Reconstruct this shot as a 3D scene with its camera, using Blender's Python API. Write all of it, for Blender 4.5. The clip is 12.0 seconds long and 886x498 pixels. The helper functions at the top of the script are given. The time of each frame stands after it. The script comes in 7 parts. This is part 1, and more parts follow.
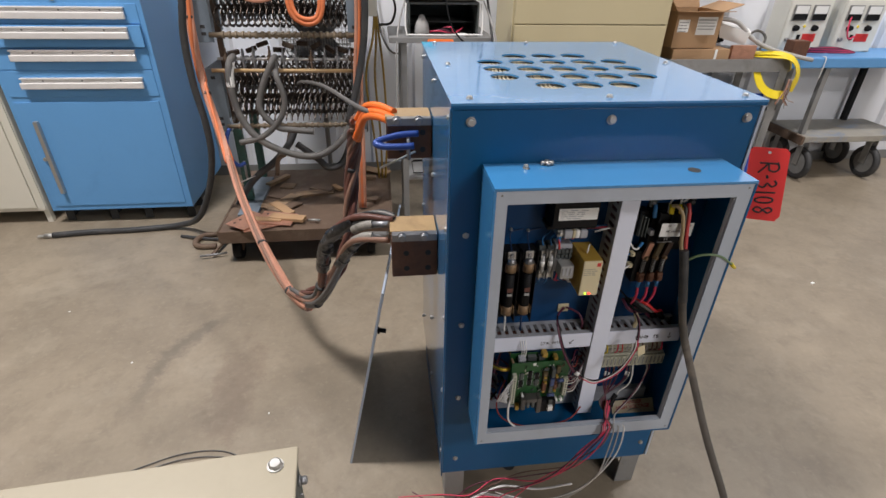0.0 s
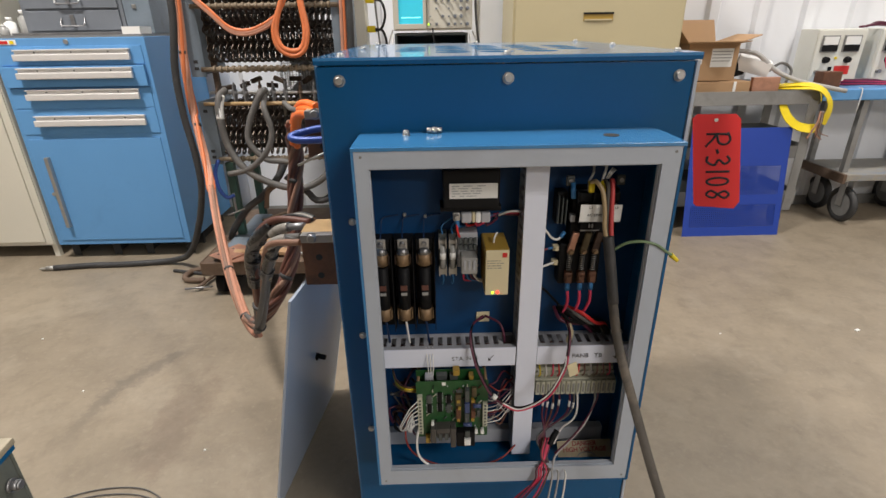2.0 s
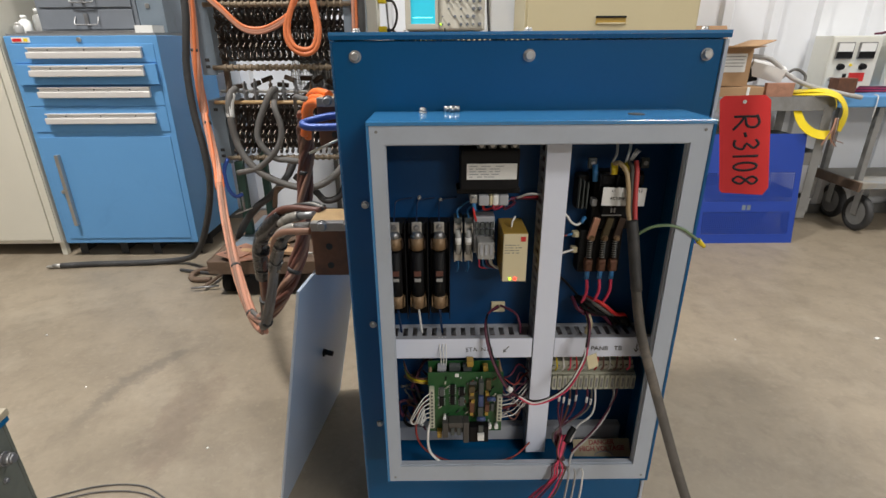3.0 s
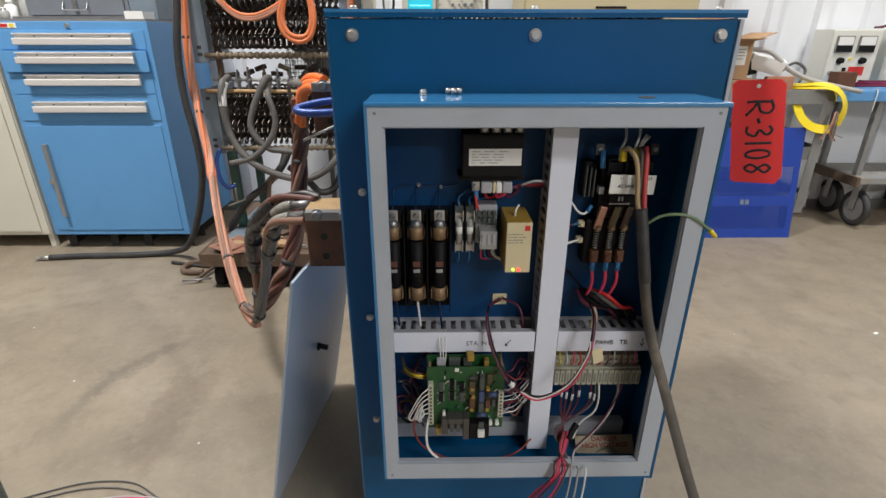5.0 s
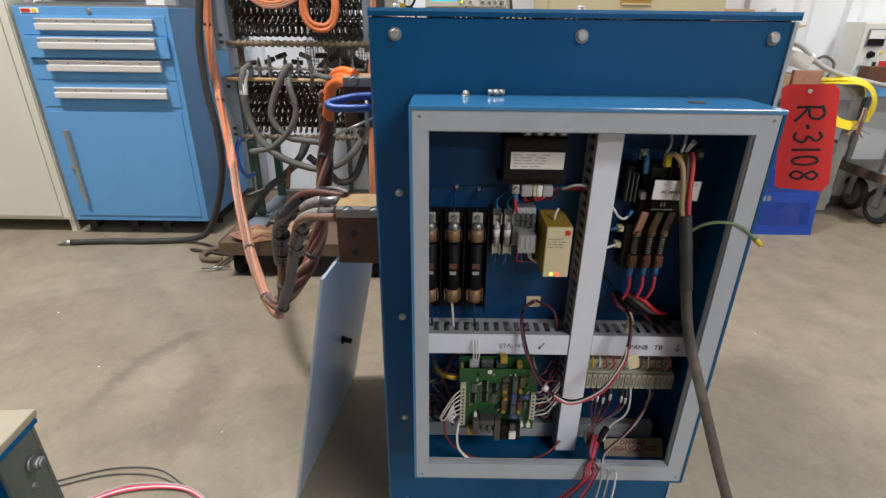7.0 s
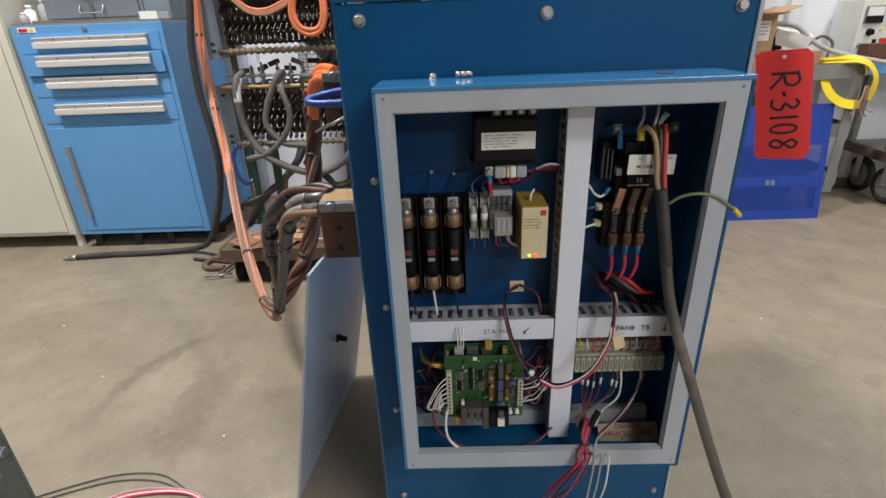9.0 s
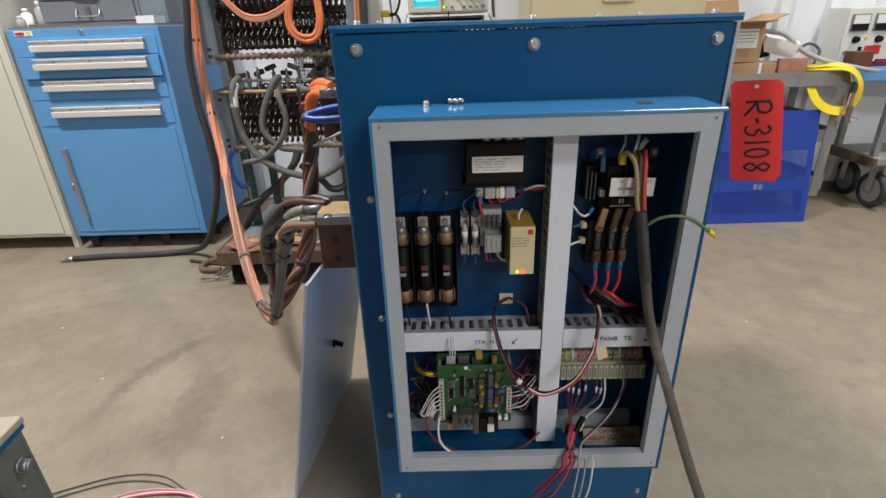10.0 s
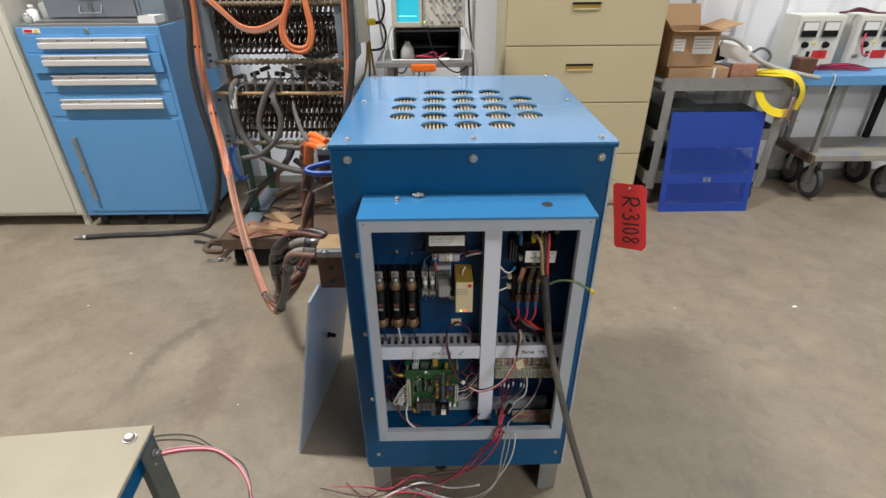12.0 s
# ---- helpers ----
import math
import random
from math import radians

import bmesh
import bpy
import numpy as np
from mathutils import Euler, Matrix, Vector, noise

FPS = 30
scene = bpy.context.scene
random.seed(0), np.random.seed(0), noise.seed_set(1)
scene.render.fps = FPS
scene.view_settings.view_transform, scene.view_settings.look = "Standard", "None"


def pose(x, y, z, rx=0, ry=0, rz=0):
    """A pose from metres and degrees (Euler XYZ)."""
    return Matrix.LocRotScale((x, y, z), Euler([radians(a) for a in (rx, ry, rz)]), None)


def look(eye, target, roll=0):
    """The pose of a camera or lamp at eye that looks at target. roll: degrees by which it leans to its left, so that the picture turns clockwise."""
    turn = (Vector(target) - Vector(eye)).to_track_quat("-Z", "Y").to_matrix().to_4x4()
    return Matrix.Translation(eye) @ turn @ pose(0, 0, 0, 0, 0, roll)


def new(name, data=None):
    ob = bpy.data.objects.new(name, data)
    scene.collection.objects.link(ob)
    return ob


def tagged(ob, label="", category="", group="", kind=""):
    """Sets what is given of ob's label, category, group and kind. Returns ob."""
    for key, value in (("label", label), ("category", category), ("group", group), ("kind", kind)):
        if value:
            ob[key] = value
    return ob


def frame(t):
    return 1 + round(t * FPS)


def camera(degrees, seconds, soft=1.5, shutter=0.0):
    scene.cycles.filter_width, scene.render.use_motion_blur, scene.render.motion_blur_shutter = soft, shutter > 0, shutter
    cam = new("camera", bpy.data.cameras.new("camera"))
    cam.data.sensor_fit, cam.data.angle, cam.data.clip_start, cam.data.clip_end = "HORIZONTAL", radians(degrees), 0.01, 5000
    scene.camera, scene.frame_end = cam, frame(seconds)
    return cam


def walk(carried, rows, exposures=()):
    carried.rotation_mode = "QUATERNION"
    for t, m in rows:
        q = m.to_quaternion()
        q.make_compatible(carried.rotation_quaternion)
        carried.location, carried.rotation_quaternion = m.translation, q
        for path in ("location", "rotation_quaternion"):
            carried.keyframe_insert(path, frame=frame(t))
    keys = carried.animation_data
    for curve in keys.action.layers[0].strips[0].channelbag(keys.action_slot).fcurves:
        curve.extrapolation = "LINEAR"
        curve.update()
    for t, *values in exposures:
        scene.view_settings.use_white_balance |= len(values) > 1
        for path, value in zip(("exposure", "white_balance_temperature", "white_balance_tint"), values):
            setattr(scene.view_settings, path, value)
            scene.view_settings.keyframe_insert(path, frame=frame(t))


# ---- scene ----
cam = camera(82.5, 12.0)
PATH = [
    (0, (-0.159, -0.896, 1.413), (0.055, 0.809, 0.389), 1.2),
    (0.5, (-0.028, -0.817, 1.328), (0.178, 0.968, 0.449), 0.4),
    (1, (0.025, -0.756, 1.27), (0.172, 1.051, 0.424), -0.2),
    (1.5, (0.087, -0.789, 1.248), (0.176, 1.033, 0.429), -0.6),
    (2, (0.146, -0.84, 1.217), (0.175, 0.992, 0.414), -0.9),
    (2.5, (0.137, -0.834, 1.183), (0.134, 1.009, 0.406), -0.8),
    (3, (0.129, -0.829, 1.164), (0.137, 1.02, 0.401), -0.4),
    (4.8, (0.119, -0.806, 1.143), (0.134, 1.032, 0.356), -0.1),
    (5, (0.12, -0.8, 1.143), (0.149, 1.04, 0.361), 0.1),
    (5.5, (0.125, -0.793, 1.137), (0.142, 1.046, 0.353), -0.0),
    (6, (0.12, -0.793, 1.144), (0.121, 1.041, 0.347), 0.2),
    (6.5, (0.076, -0.791, 1.167), (0.066, 1.032, 0.345), 0.5),
    (7, (0.075, -0.785, 1.162), (0.069, 1.036, 0.334), 0.7),
    (7.2, (0.085, -0.784, 1.162), (0.072, 1.041, 0.343), 0.5),
    (9, (0.127, -0.791, 1.133), (0.08, 1.036, 0.32), -2.3),
    (9.5, (0.128, -0.796, 1.136), (0.085, 1.031, 0.323), -2.2),
    (10, (0.132, -0.817, 1.179), (0.106, 1.005, 0.354), -1.9),
    (10.5, (0.149, -0.873, 1.255), (0.152, 0.923, 0.377), -1.2),
    (11, (0.176, -0.955, 1.411), (0.214, 0.801, 0.455), -0.4),
    (11.5, (0.182, -1.013, 1.511), (0.213, 0.727, 0.526), -0.2),
    (12, (0.19, -1.024, 1.516), (0.209, 0.705, 0.51), -0.4),
]
walk(cam, [(t, look(eye, target, roll)) for t, eye, target, roll in PATH],
     exposures=[(0, -0.15, 6500, 14), (0.5, -0.08, 6700, 14), (1, -0.03, 6850, 14), (2.5, -0.02, 6850, 11), (3, 0.0, 6650, 10), (5, 0.03, 6500, 10), (9.5, 0.0, 6500, 10), (10.5, -0.04, 6500, 10), (12, -0.13, 6500, 10)])
# x, y, watts, length, width; the first follows the shadows, the rest are added fill
LAMPS = [(-1.9, 0.35, 268, 0.9, 0.4), (3.2, -3.8, 175, 2.0, 1.2), (3.4, 1.2, 135, 0.9, 0.4), (5.0, -8.6, 460, 3.0, 1.2)]


# ---- light: one overhead lamp and three added fill lamps ----
world = bpy.data.worlds.new("world")
scene.world = world
world.use_nodes = True
world.node_tree.nodes["Background"].inputs[0].default_value = (0.75, 0.85, 1.0, 1)
world.node_tree.nodes["Background"].inputs[1].default_value = 0.05
scene.view_settings.exposure = 0.0
for lx, ly, watts, long, wide in LAMPS:
    lamp = bpy.data.lights.new("key_and_fill", "AREA")
    lamp.shape, lamp.size, lamp.size_y, lamp.energy = "RECTANGLE", long, wide, watts
    lamp.color = (1.0, 0.985, 0.96)
    new("key_and_fill_light", lamp).matrix_basis = pose(lx, ly, 4.7)


# ---- materials ----
def mat(name, col, rough=0.5, metal=0.0, var=0.12, scale=6.0, fine=90.0, bump=0.03, stain=None, amount=0.0, coat=0.0, emit=0.0, rnd=0.0, spec=0.5, smear=None):
    m = bpy.data.materials.new(name)
    m.use_nodes = True
    nt = m.node_tree
    b = nt.nodes["Principled BSDF"]
    link = nt.links.new

    def node(kind, **kw):
        n = nt.nodes.new(kind)
        for k, v in kw.items():
            n.inputs[k].default_value = v
        return n
    tc = node("ShaderNodeTexCoord")
    n1 = node("ShaderNodeTexNoise", Scale=scale, Detail=5.0, Roughness=0.6)
    n2 = node("ShaderNodeTexNoise", Scale=fine, Detail=3.0)
    link(tc.outputs["Object"], n1.inputs["Vector"])
    link(tc.outputs["Object"], n2.inputs["Vector"])
    mix = nt.nodes.new("ShaderNodeMix")
    mix.data_type = "RGBA"
    dark = [c * (1 - var) for c in col]
    light = [min(1, c * (1 + var)) for c in col]
    mix.inputs["A"].default_value = (*dark, 1)
    mix.inputs["B"].default_value = (*light, 1)
    avg = node("ShaderNodeMath")
    avg.operation = "MULTIPLY_ADD"
    avg.inputs[1].default_value = 0.35
    link(n2.outputs["Fac"], avg.inputs[0])
    half = node("ShaderNodeMath")
    half.operation = "MULTIPLY_ADD"
    half.inputs[1].default_value = 1.3
    half.inputs[2].default_value = -0.32
    link(n1.outputs["Fac"], half.inputs[0])
    link(half.outputs[0], avg.inputs[2])
    link(avg.outputs[0], mix.inputs["Factor"])
    out = mix.outputs["Result"]
    if rnd:
        oi = node("ShaderNodeObjectInfo")
        hsv = node("ShaderNodeHueSaturation")
        mr = node("ShaderNodeMapRange")
        mr.inputs["To Min"].default_value, mr.inputs["To Max"].default_value = 1 - rnd, 1 + rnd
        link(oi.outputs["Random"], mr.inputs["Value"])
        link(mr.outputs[0], hsv.inputs["Value"])
        link(out, hsv.inputs["Color"])
        out = hsv.outputs["Color"]
    if stain:
        n3 = node("ShaderNodeTexNoise", Scale=scale * 0.6, Detail=7.0, Roughness=0.7, Distortion=0.6)
        link(tc.outputs["Object"], n3.inputs["Vector"])
        ramp = nt.nodes.new("ShaderNodeMapRange")
        ramp.inputs["From Min"].default_value, ramp.inputs["From Max"].default_value = 0.52, 0.72
        ramp.inputs["To Max"].default_value = amount
        link(n3.outputs["Fac"], ramp.inputs["Value"])
        mx = nt.nodes.new("ShaderNodeMix")
        mx.data_type = "RGBA"
        mx.inputs["B"].default_value = (*stain, 1)
        link(ramp.outputs[0], mx.inputs["Factor"])
        link(out, mx.inputs["A"])
        out = mx.outputs["Result"]
    if smear:
        mp = node("ShaderNodeMapping")
        mp.inputs["Scale"].default_value = (1.0, 1.4, 1.0)
        mp.inputs["Rotation"].default_value = (0, 0, 0.6)
        link(tc.outputs["Object"], mp.inputs["Vector"])
        n4 = node("ShaderNodeTexNoise", Scale=1.1, Detail=6.0, Roughness=0.6, Distortion=0.35)
        link(mp.outputs[0], n4.inputs["Vector"])
        ramp = nt.nodes.new("ShaderNodeMapRange")
        ramp.inputs["From Min"].default_value, ramp.inputs["From Max"].default_value = 0.50, 0.72
        ramp.inputs["To Max"].default_value = 0.34
        link(n4.outputs["Fac"], ramp.inputs["Value"])
        mx = nt.nodes.new("ShaderNodeMix")
        mx.data_type = "RGBA"
        mx.inputs["B"].default_value = (*smear, 1)
        link(ramp.outputs[0], mx.inputs["Factor"])
        link(out, mx.inputs["A"])
        out = mx.outputs["Result"]
    if smear:
        # worn dusty patches, fine mottling and dark pinholes in the slab
        for sc_, lo_, hi_, top_, tone in ((2.6, 0.52, 0.66, 0.45, (0.345, 0.295, 0.225)), (11.0, 0.50, 0.68, 0.42, (0.165, 0.135, 0.100)), (38.0, 0.55, 0.70, 0.40, (0.33, 0.28, 0.21)), (140.0, 0.66, 0.72, 0.55, (0.09, 0.075, 0.06))):
            nz = node("ShaderNodeTexNoise", Scale=sc_, Detail=6.0, Roughness=0.65, Distortion=0.3)
            link(tc.outputs["Object"], nz.inputs["Vector"])
            mr_ = nt.nodes.new("ShaderNodeMapRange")
            mr_.inputs["From Min"].default_value, mr_.inputs["From Max"].default_value = lo_, hi_
            mr_.inputs["To Max"].default_value = top_
            link(nz.outputs["Fac"], mr_.inputs["Value"])
            mx = nt.nodes.new("ShaderNodeMix")
            mx.data_type = "RGBA"
            mx.inputs["B"].default_value = (*tone, 1)
            link(mr_.outputs[0], mx.inputs["Factor"])
            link(out, mx.inputs["A"])
            out = mx.outputs["Result"]
        geo = node("ShaderNodeNewGeometry")
        rough_edge = node("ShaderNodeTexNoise", Scale=13.0, Detail=7.0, Roughness=0.72)
        link(geo.outputs["Position"], rough_edge.inputs["Vector"])

        def calc(op, a, c, last=None):
            n = node("ShaderNodeMath")
            n.operation = op
            for k, v in enumerate((a, c, last)):
                if v is None:
                    continue
                if isinstance(v, (int, float)):
                    n.inputs[k].default_value = v
                else:
                    link(v, n.inputs[k])
            return n.outputs[0]

        def spread(centre, size):
            s = node("ShaderNodeVectorMath")
            s.operation = "SUBTRACT"
            link(geo.outputs["Position"], s.inputs[0])
            s.inputs[1].default_value = (*centre, 0)
            d = node("ShaderNodeVectorMath")
            d.operation = "MULTIPLY"
            link(s.outputs[0], d.inputs[0])
            d.inputs[1].default_value = (1 / size[0], 1 / size[1], 0)
            ln = node("ShaderNodeVectorMath")
            ln.operation = "LENGTH"
            link(d.outputs[0], ln.inputs[0])
            return ln.outputs["Value"]

        def ease(v, a, c, top):
            n = nt.nodes.new("ShaderNodeMapRange")
            n.interpolation_type = "SMOOTHSTEP"
            n.inputs["From Min"].default_value, n.inputs["From Max"].default_value = a, c
            n.inputs["To Max"].default_value = top
            link(v, n.inputs["Value"])
            return n.outputs[0]
        xyz = node("ShaderNodeSeparateXYZ")
        link(geo.outputs["Position"], xyz.inputs[0])
        wob = calc("MULTIPLY_ADD", rough_edge.outputs["Fac"], 3.4, -1.7)
        # ragged reddish-brown patch and a curved dark band
        patch = ease(calc("ADD", spread((-0.735, 0.53), (0.12, 0.31)), wob), 1.1, 0.2, 0.42)
        ring = calc("ABSOLUTE", calc("SUBTRACT", spread((-0.54, 0.53), (1, 1)), 0.54), None)
        dark_band = ease(calc("ADD", calc("DIVIDE", ring, 0.055), wob), 1.0, 0.1, 0.5)
        dark_band = calc("MULTIPLY", calc("MULTIPLY", dark_band, ease(xyz.outputs["X"], -0.83, -0.95, 1.0)), ease(xyz.outputs["Y"], 0.30, 0.66, 1.0))
        for fac, tone in ((patch, (0.160, 0.115, 0.085)), (dark_band, (0.10, 0.085, 0.070))):
            mx = nt.nodes.new("ShaderNodeMix")
            mx.data_type = "RGBA"
            mx.inputs["B"].default_value = (*tone, 1)
            link(fac, mx.inputs["Factor"])
            link(out, mx.inputs["A"])
            out = mx.outputs["Result"]
    b.inputs["Specular IOR Level"].default_value = spec
    link(out, b.inputs["Base Color"])
    rr = node("ShaderNodeMapRange")
    rr.inputs["To Min"].default_value, rr.inputs["To Max"].default_value = rough * 0.8, min(1, rough * 1.2)
    link(n1.outputs["Fac"], rr.inputs["Value"])
    link(rr.outputs[0], b.inputs["Roughness"])
    b.inputs["Metallic"].default_value = metal
    b.inputs["Coat Weight"].default_value = coat
    b.inputs["Coat Roughness"].default_value = 0.08
    if bump:
        bp = node("ShaderNodeBump", Strength=bump, Distance=0.01)
        link(n2.outputs["Fac"], bp.inputs["Height"])
        link(bp.outputs[0], b.inputs["Normal"])
    if emit:
        link(out, b.inputs["Emission Color"])
        b.inputs["Emission Strength"].default_value = emit
    return m


M = dict(
    floor=mat("sealed_concrete", (0.262, 0.216, 0.158), 0.45, var=0.24, scale=4.5, fine=45, bump=0.03, stain=(0.14, 0.112, 0.082), amount=0.38, smear=(0.105, 0.084, 0.065)),
    wall=mat("white_sheet_metal", (0.80, 0.82, 0.86), 0.4, var=0.04, scale=2, fine=20, bump=0.01),
    plain=mat("bounce_wall", (0.40, 0.41, 0.42), 0.7, var=0.05, scale=1),
    ceil=mat("bounce_roof", (0.46, 0.47, 0.49), 0.8, var=0.05, scale=1),
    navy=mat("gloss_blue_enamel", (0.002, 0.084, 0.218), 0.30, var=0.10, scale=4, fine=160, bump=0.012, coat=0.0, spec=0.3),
    # Cabinet blue with the control box's inner shade put into the colour.
    plate=mat("shaded_blue_enamel", (0.003, 0.046, 0.140), 0.45, var=0.12, scale=6, fine=160, bump=0.012, spec=0.25),
    # Lit copy of the cabinet's blue, for its top and sides.
    side=mat("lit_blue_enamel", (0.045, 0.22, 0.47), 0.22, var=0.06, scale=4, fine=300, bump=0.004, coat=0.8),
    bench=mat("bench_blue_paint", (0.120, 0.320, 0.61), 0.42, var=0.05, scale=3, bump=0.02, stain=(0.06, 0.18, 0.38), amount=0.25, spec=0.35),
    panelblue=mat("royal_blue_paint", (0.008, 0.045, 0.32), 0.4, var=0.08, scale=5, bump=0.015),
    frame=mat("grey_primer", (0.43, 0.475, 0.545), 0.5, var=0.05, scale=9, bump=0.02, stain=(0.30, 0.28, 0.26), amount=0.2),
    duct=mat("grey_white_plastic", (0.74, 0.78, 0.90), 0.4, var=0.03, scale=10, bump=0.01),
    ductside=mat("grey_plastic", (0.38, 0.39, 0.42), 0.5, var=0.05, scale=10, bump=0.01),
    zinc=mat("zinc_steel", (0.50, 0.49, 0.47), 0.45, 0.85, var=0.15, scale=60, bump=0.04),
    steel=mat("dull_steel", (0.35, 0.35, 0.36), 0.45, 0.9, var=0.2, scale=20, bump=0.05),
    alu=mat("brushed_aluminium", (0.74, 0.72, 0.70), 0.45, 0.25, var=0.06, scale=30, bump=0.02),
    black=mat("black_plastic", (0.006, 0.006, 0.007), 0.6, var=0.3, scale=20, bump=0.03, spec=0.22),
    rubber=mat("black_cable_rubber", (0.035, 0.035, 0.036), 0.6, var=0.2, scale=14, bump=0.06, stain=(0.10, 0.095, 0.09), amount=0.5),
    greyrub=mat("grey_cable_rubber", (0.105, 0.10, 0.095), 0.65, var=0.2, scale=14, bump=0.08, stain=(0.19, 0.17, 0.15), amount=0.6),
    brown=mat("rusty_block", (0.14, 0.062, 0.036), 0.6, 0.2, var=0.3, scale=30, bump=0.15, stain=(0.06, 0.035, 0.03), amount=0.7),
    tan=mat("tan_phenolic", (0.42, 0.28, 0.14), 0.45, var=0.2, scale=18, bump=0.05, stain=(0.22, 0.13, 0.06), amount=0.5),
    copper=mat("copper_plate", (0.55, 0.29, 0.20), 0.45, 0.6, var=0.2, scale=20, bump=0.05, stain=(0.25, 0.12, 0.08), amount=0.5),
    orange=mat("orange_cable", (0.62, 0.17, 0.06), 0.5, var=0.2, scale=12, bump=0.04, stain=(0.40, 0.19, 0.12), amount=0.6),
    orangehot=mat("orange_sleeve", (0.85, 0.17, 0.02), 0.45, var=0.1, scale=20, bump=0.03),
    pinkish=mat("dusty_orange_cable", (0.50, 0.23, 0.15), 0.55, var=0.2, scale=12, bump=0.05, stain=(0.28, 0.17, 0.13), amount=0.7),
    dusty=mat("dusty_brown_cable", (0.26, 0.14, 0.095), 0.6, var=0.25, scale=12, bump=0.06, stain=(0.17, 0.12, 0.10), amount=0.7),
    maroon=mat("brown_red_cable", (0.12, 0.045, 0.032), 0.5, var=0.3, scale=15, bump=0.05, stain=(0.16, 0.09, 0.07), amount=0.6),
    cream=mat("cream_enamel", (0.66, 0.63, 0.54), 0.45, var=0.04, scale=3, bump=0.02),
    khaki=mat("putty_enamel", (0.52, 0.45, 0.28), 0.45, var=0.04, scale=3, bump=0.02),
    toolgrey=mat("grey_hammer_paint", (0.20, 0.22, 0.25), 0.4, 0.2, var=0.12, scale=8, bump=0.05),
    cartgrey=mat("worn_grey_paint", (0.26, 0.26, 0.255), 0.5, 0.2, var=0.15, scale=8, bump=0.05, stain=(0.14, 0.13, 0.12), amount=0.6),
    rackgrey=mat("slate_paint", (0.17, 0.21, 0.25), 0.5, var=0.15, scale=10, bump=0.05, stain=(0.10, 0.10, 0.10), amount=0.5),
    green=mat("dark_green_paint", (0.03, 0.08, 0.065), 0.5, var=0.2, scale=10, bump=0.05),
    rust=mat("rusty_steel", (0.15, 0.10, 0.07), 0.7, 0.3, var=0.3, scale=14, bump=0.15, stain=(0.24, 0.19, 0.14), amount=0.6),
    coil=mat("resistor_ribbon", (0.070, 0.046, 0.032), 0.45, 0.4, var=0.5, scale=30, bump=0.08, stain=(0.26, 0.22, 0.17), amount=0.4),
    ceramic=mat("dirty_ceramic", (0.20, 0.155, 0.105), 0.6, var=0.25, scale=30, bump=0.06),
    card=mat("cardboard", (0.42, 0.26, 0.14), 0.8, var=0.08, scale=9, fine=220, bump=0.04),
    wood=mat("dirty_wood", (0.30, 0.20, 0.12), 0.7, var=0.3, scale=14, bump=0.1, stain=(0.12, 0.09, 0.07), amount=0.6),
    paper=mat("white_label", (0.80, 0.80, 0.78), 0.6, var=0.03, scale=20, bump=0.0),
    ink=mat("black_ink", (0.02, 0.02, 0.025), 0.6, var=0.1, scale=50, bump=0.0),
    redtag=mat("red_card", (0.86, 0.050, 0.050), 0.5, var=0.05, scale=12, bump=0.02),
    red=mat("red_plastic", (0.62, 0.03, 0.03), 0.4, var=0.1, scale=20, bump=0.01),
    pink=mat("red_wire", (0.68, 0.05, 0.115), 0.4, var=0.15, scale=40, bump=0.01),
    white=mat("white_wire", (0.78, 0.77, 0.75), 0.4, var=0.06, scale=40, bump=0.01),
    greywire=mat("grey_wire", (0.40, 0.39, 0.38), 0.45, var=0.1, scale=40, bump=0.01),
    purple=mat("dark_red_wire", (0.10, 0.016, 0.04), 0.45, var=0.2, scale=40, bump=0.01),
    bluewire=mat("blue_sleeve", (0.03, 0.17, 0.40), 0.45, var=0.15, scale=40, bump=0.01),
    yellow=mat("yellow_plastic", (0.78, 0.60, 0.02), 0.45, var=0.08, scale=20, bump=0.02),
    mustard=mat("mustard_plastic", (0.38, 0.24, 0.04), 0.5, var=0.06, scale=20, bump=0.02),
    ivory=mat("ivory_plastic", (0.66, 0.58, 0.38), 0.5, var=0.04, scale=20, bump=0.01),
    brass=mat("dull_brass", (0.24, 0.155, 0.085), 0.5, 0.3, var=0.2, scale=40, bump=0.04),
    olive=mat("tarnished_copper", (0.11, 0.085, 0.045), 0.5, 0.4, var=0.3, scale=40, bump=0.05),
    tanwire=mat("tan_insulation", (0.40, 0.29, 0.16), 0.5, var=0.12, scale=30, bump=0.02),
    conductor=mat("salmon_red_insulation", (0.50, 0.055, 0.055), 0.5, var=0.15, scale=30, bump=0.02),
    slateblue=mat("slate_blue_plastic", (0.045, 0.07, 0.17), 0.45, var=0.1, scale=30, bump=0.01),
    heatsink=mat("dark_anodised_metal", (0.085, 0.08, 0.075), 0.45, 0.3, var=0.15, scale=30, bump=0.02),
    blacktape=mat("glossy_black_tape", (0.012, 0.012, 0.013), 0.28, var=0.3, scale=40, bump=0.25, stain=(0.16, 0.15, 0.14), amount=0.5),
    legpaint=mat("grey_green_leg_paint", (0.105, 0.115, 0.10), 0.5, var=0.2, scale=12, bump=0.05, stain=(0.03, 0.035, 0.04), amount=0.6),
    navywire=mat("dark_blue_wire", (0.004, 0.022, 0.075), 0.45, var=0.2, scale=40, bump=0.01),
    pcb=mat("green_circuit_board", (0.014, 0.080, 0.022), 0.4, var=0.35, scale=80, bump=0.05),
    beige=mat("beige_plastic", (0.50, 0.50, 0.40), 0.5, var=0.06, scale=20, bump=0.02),
    clamp=mat("blue_cast_iron", (0.030, 0.075, 0.30), 0.4, 0.2, var=0.1, scale=20, bump=0.06),
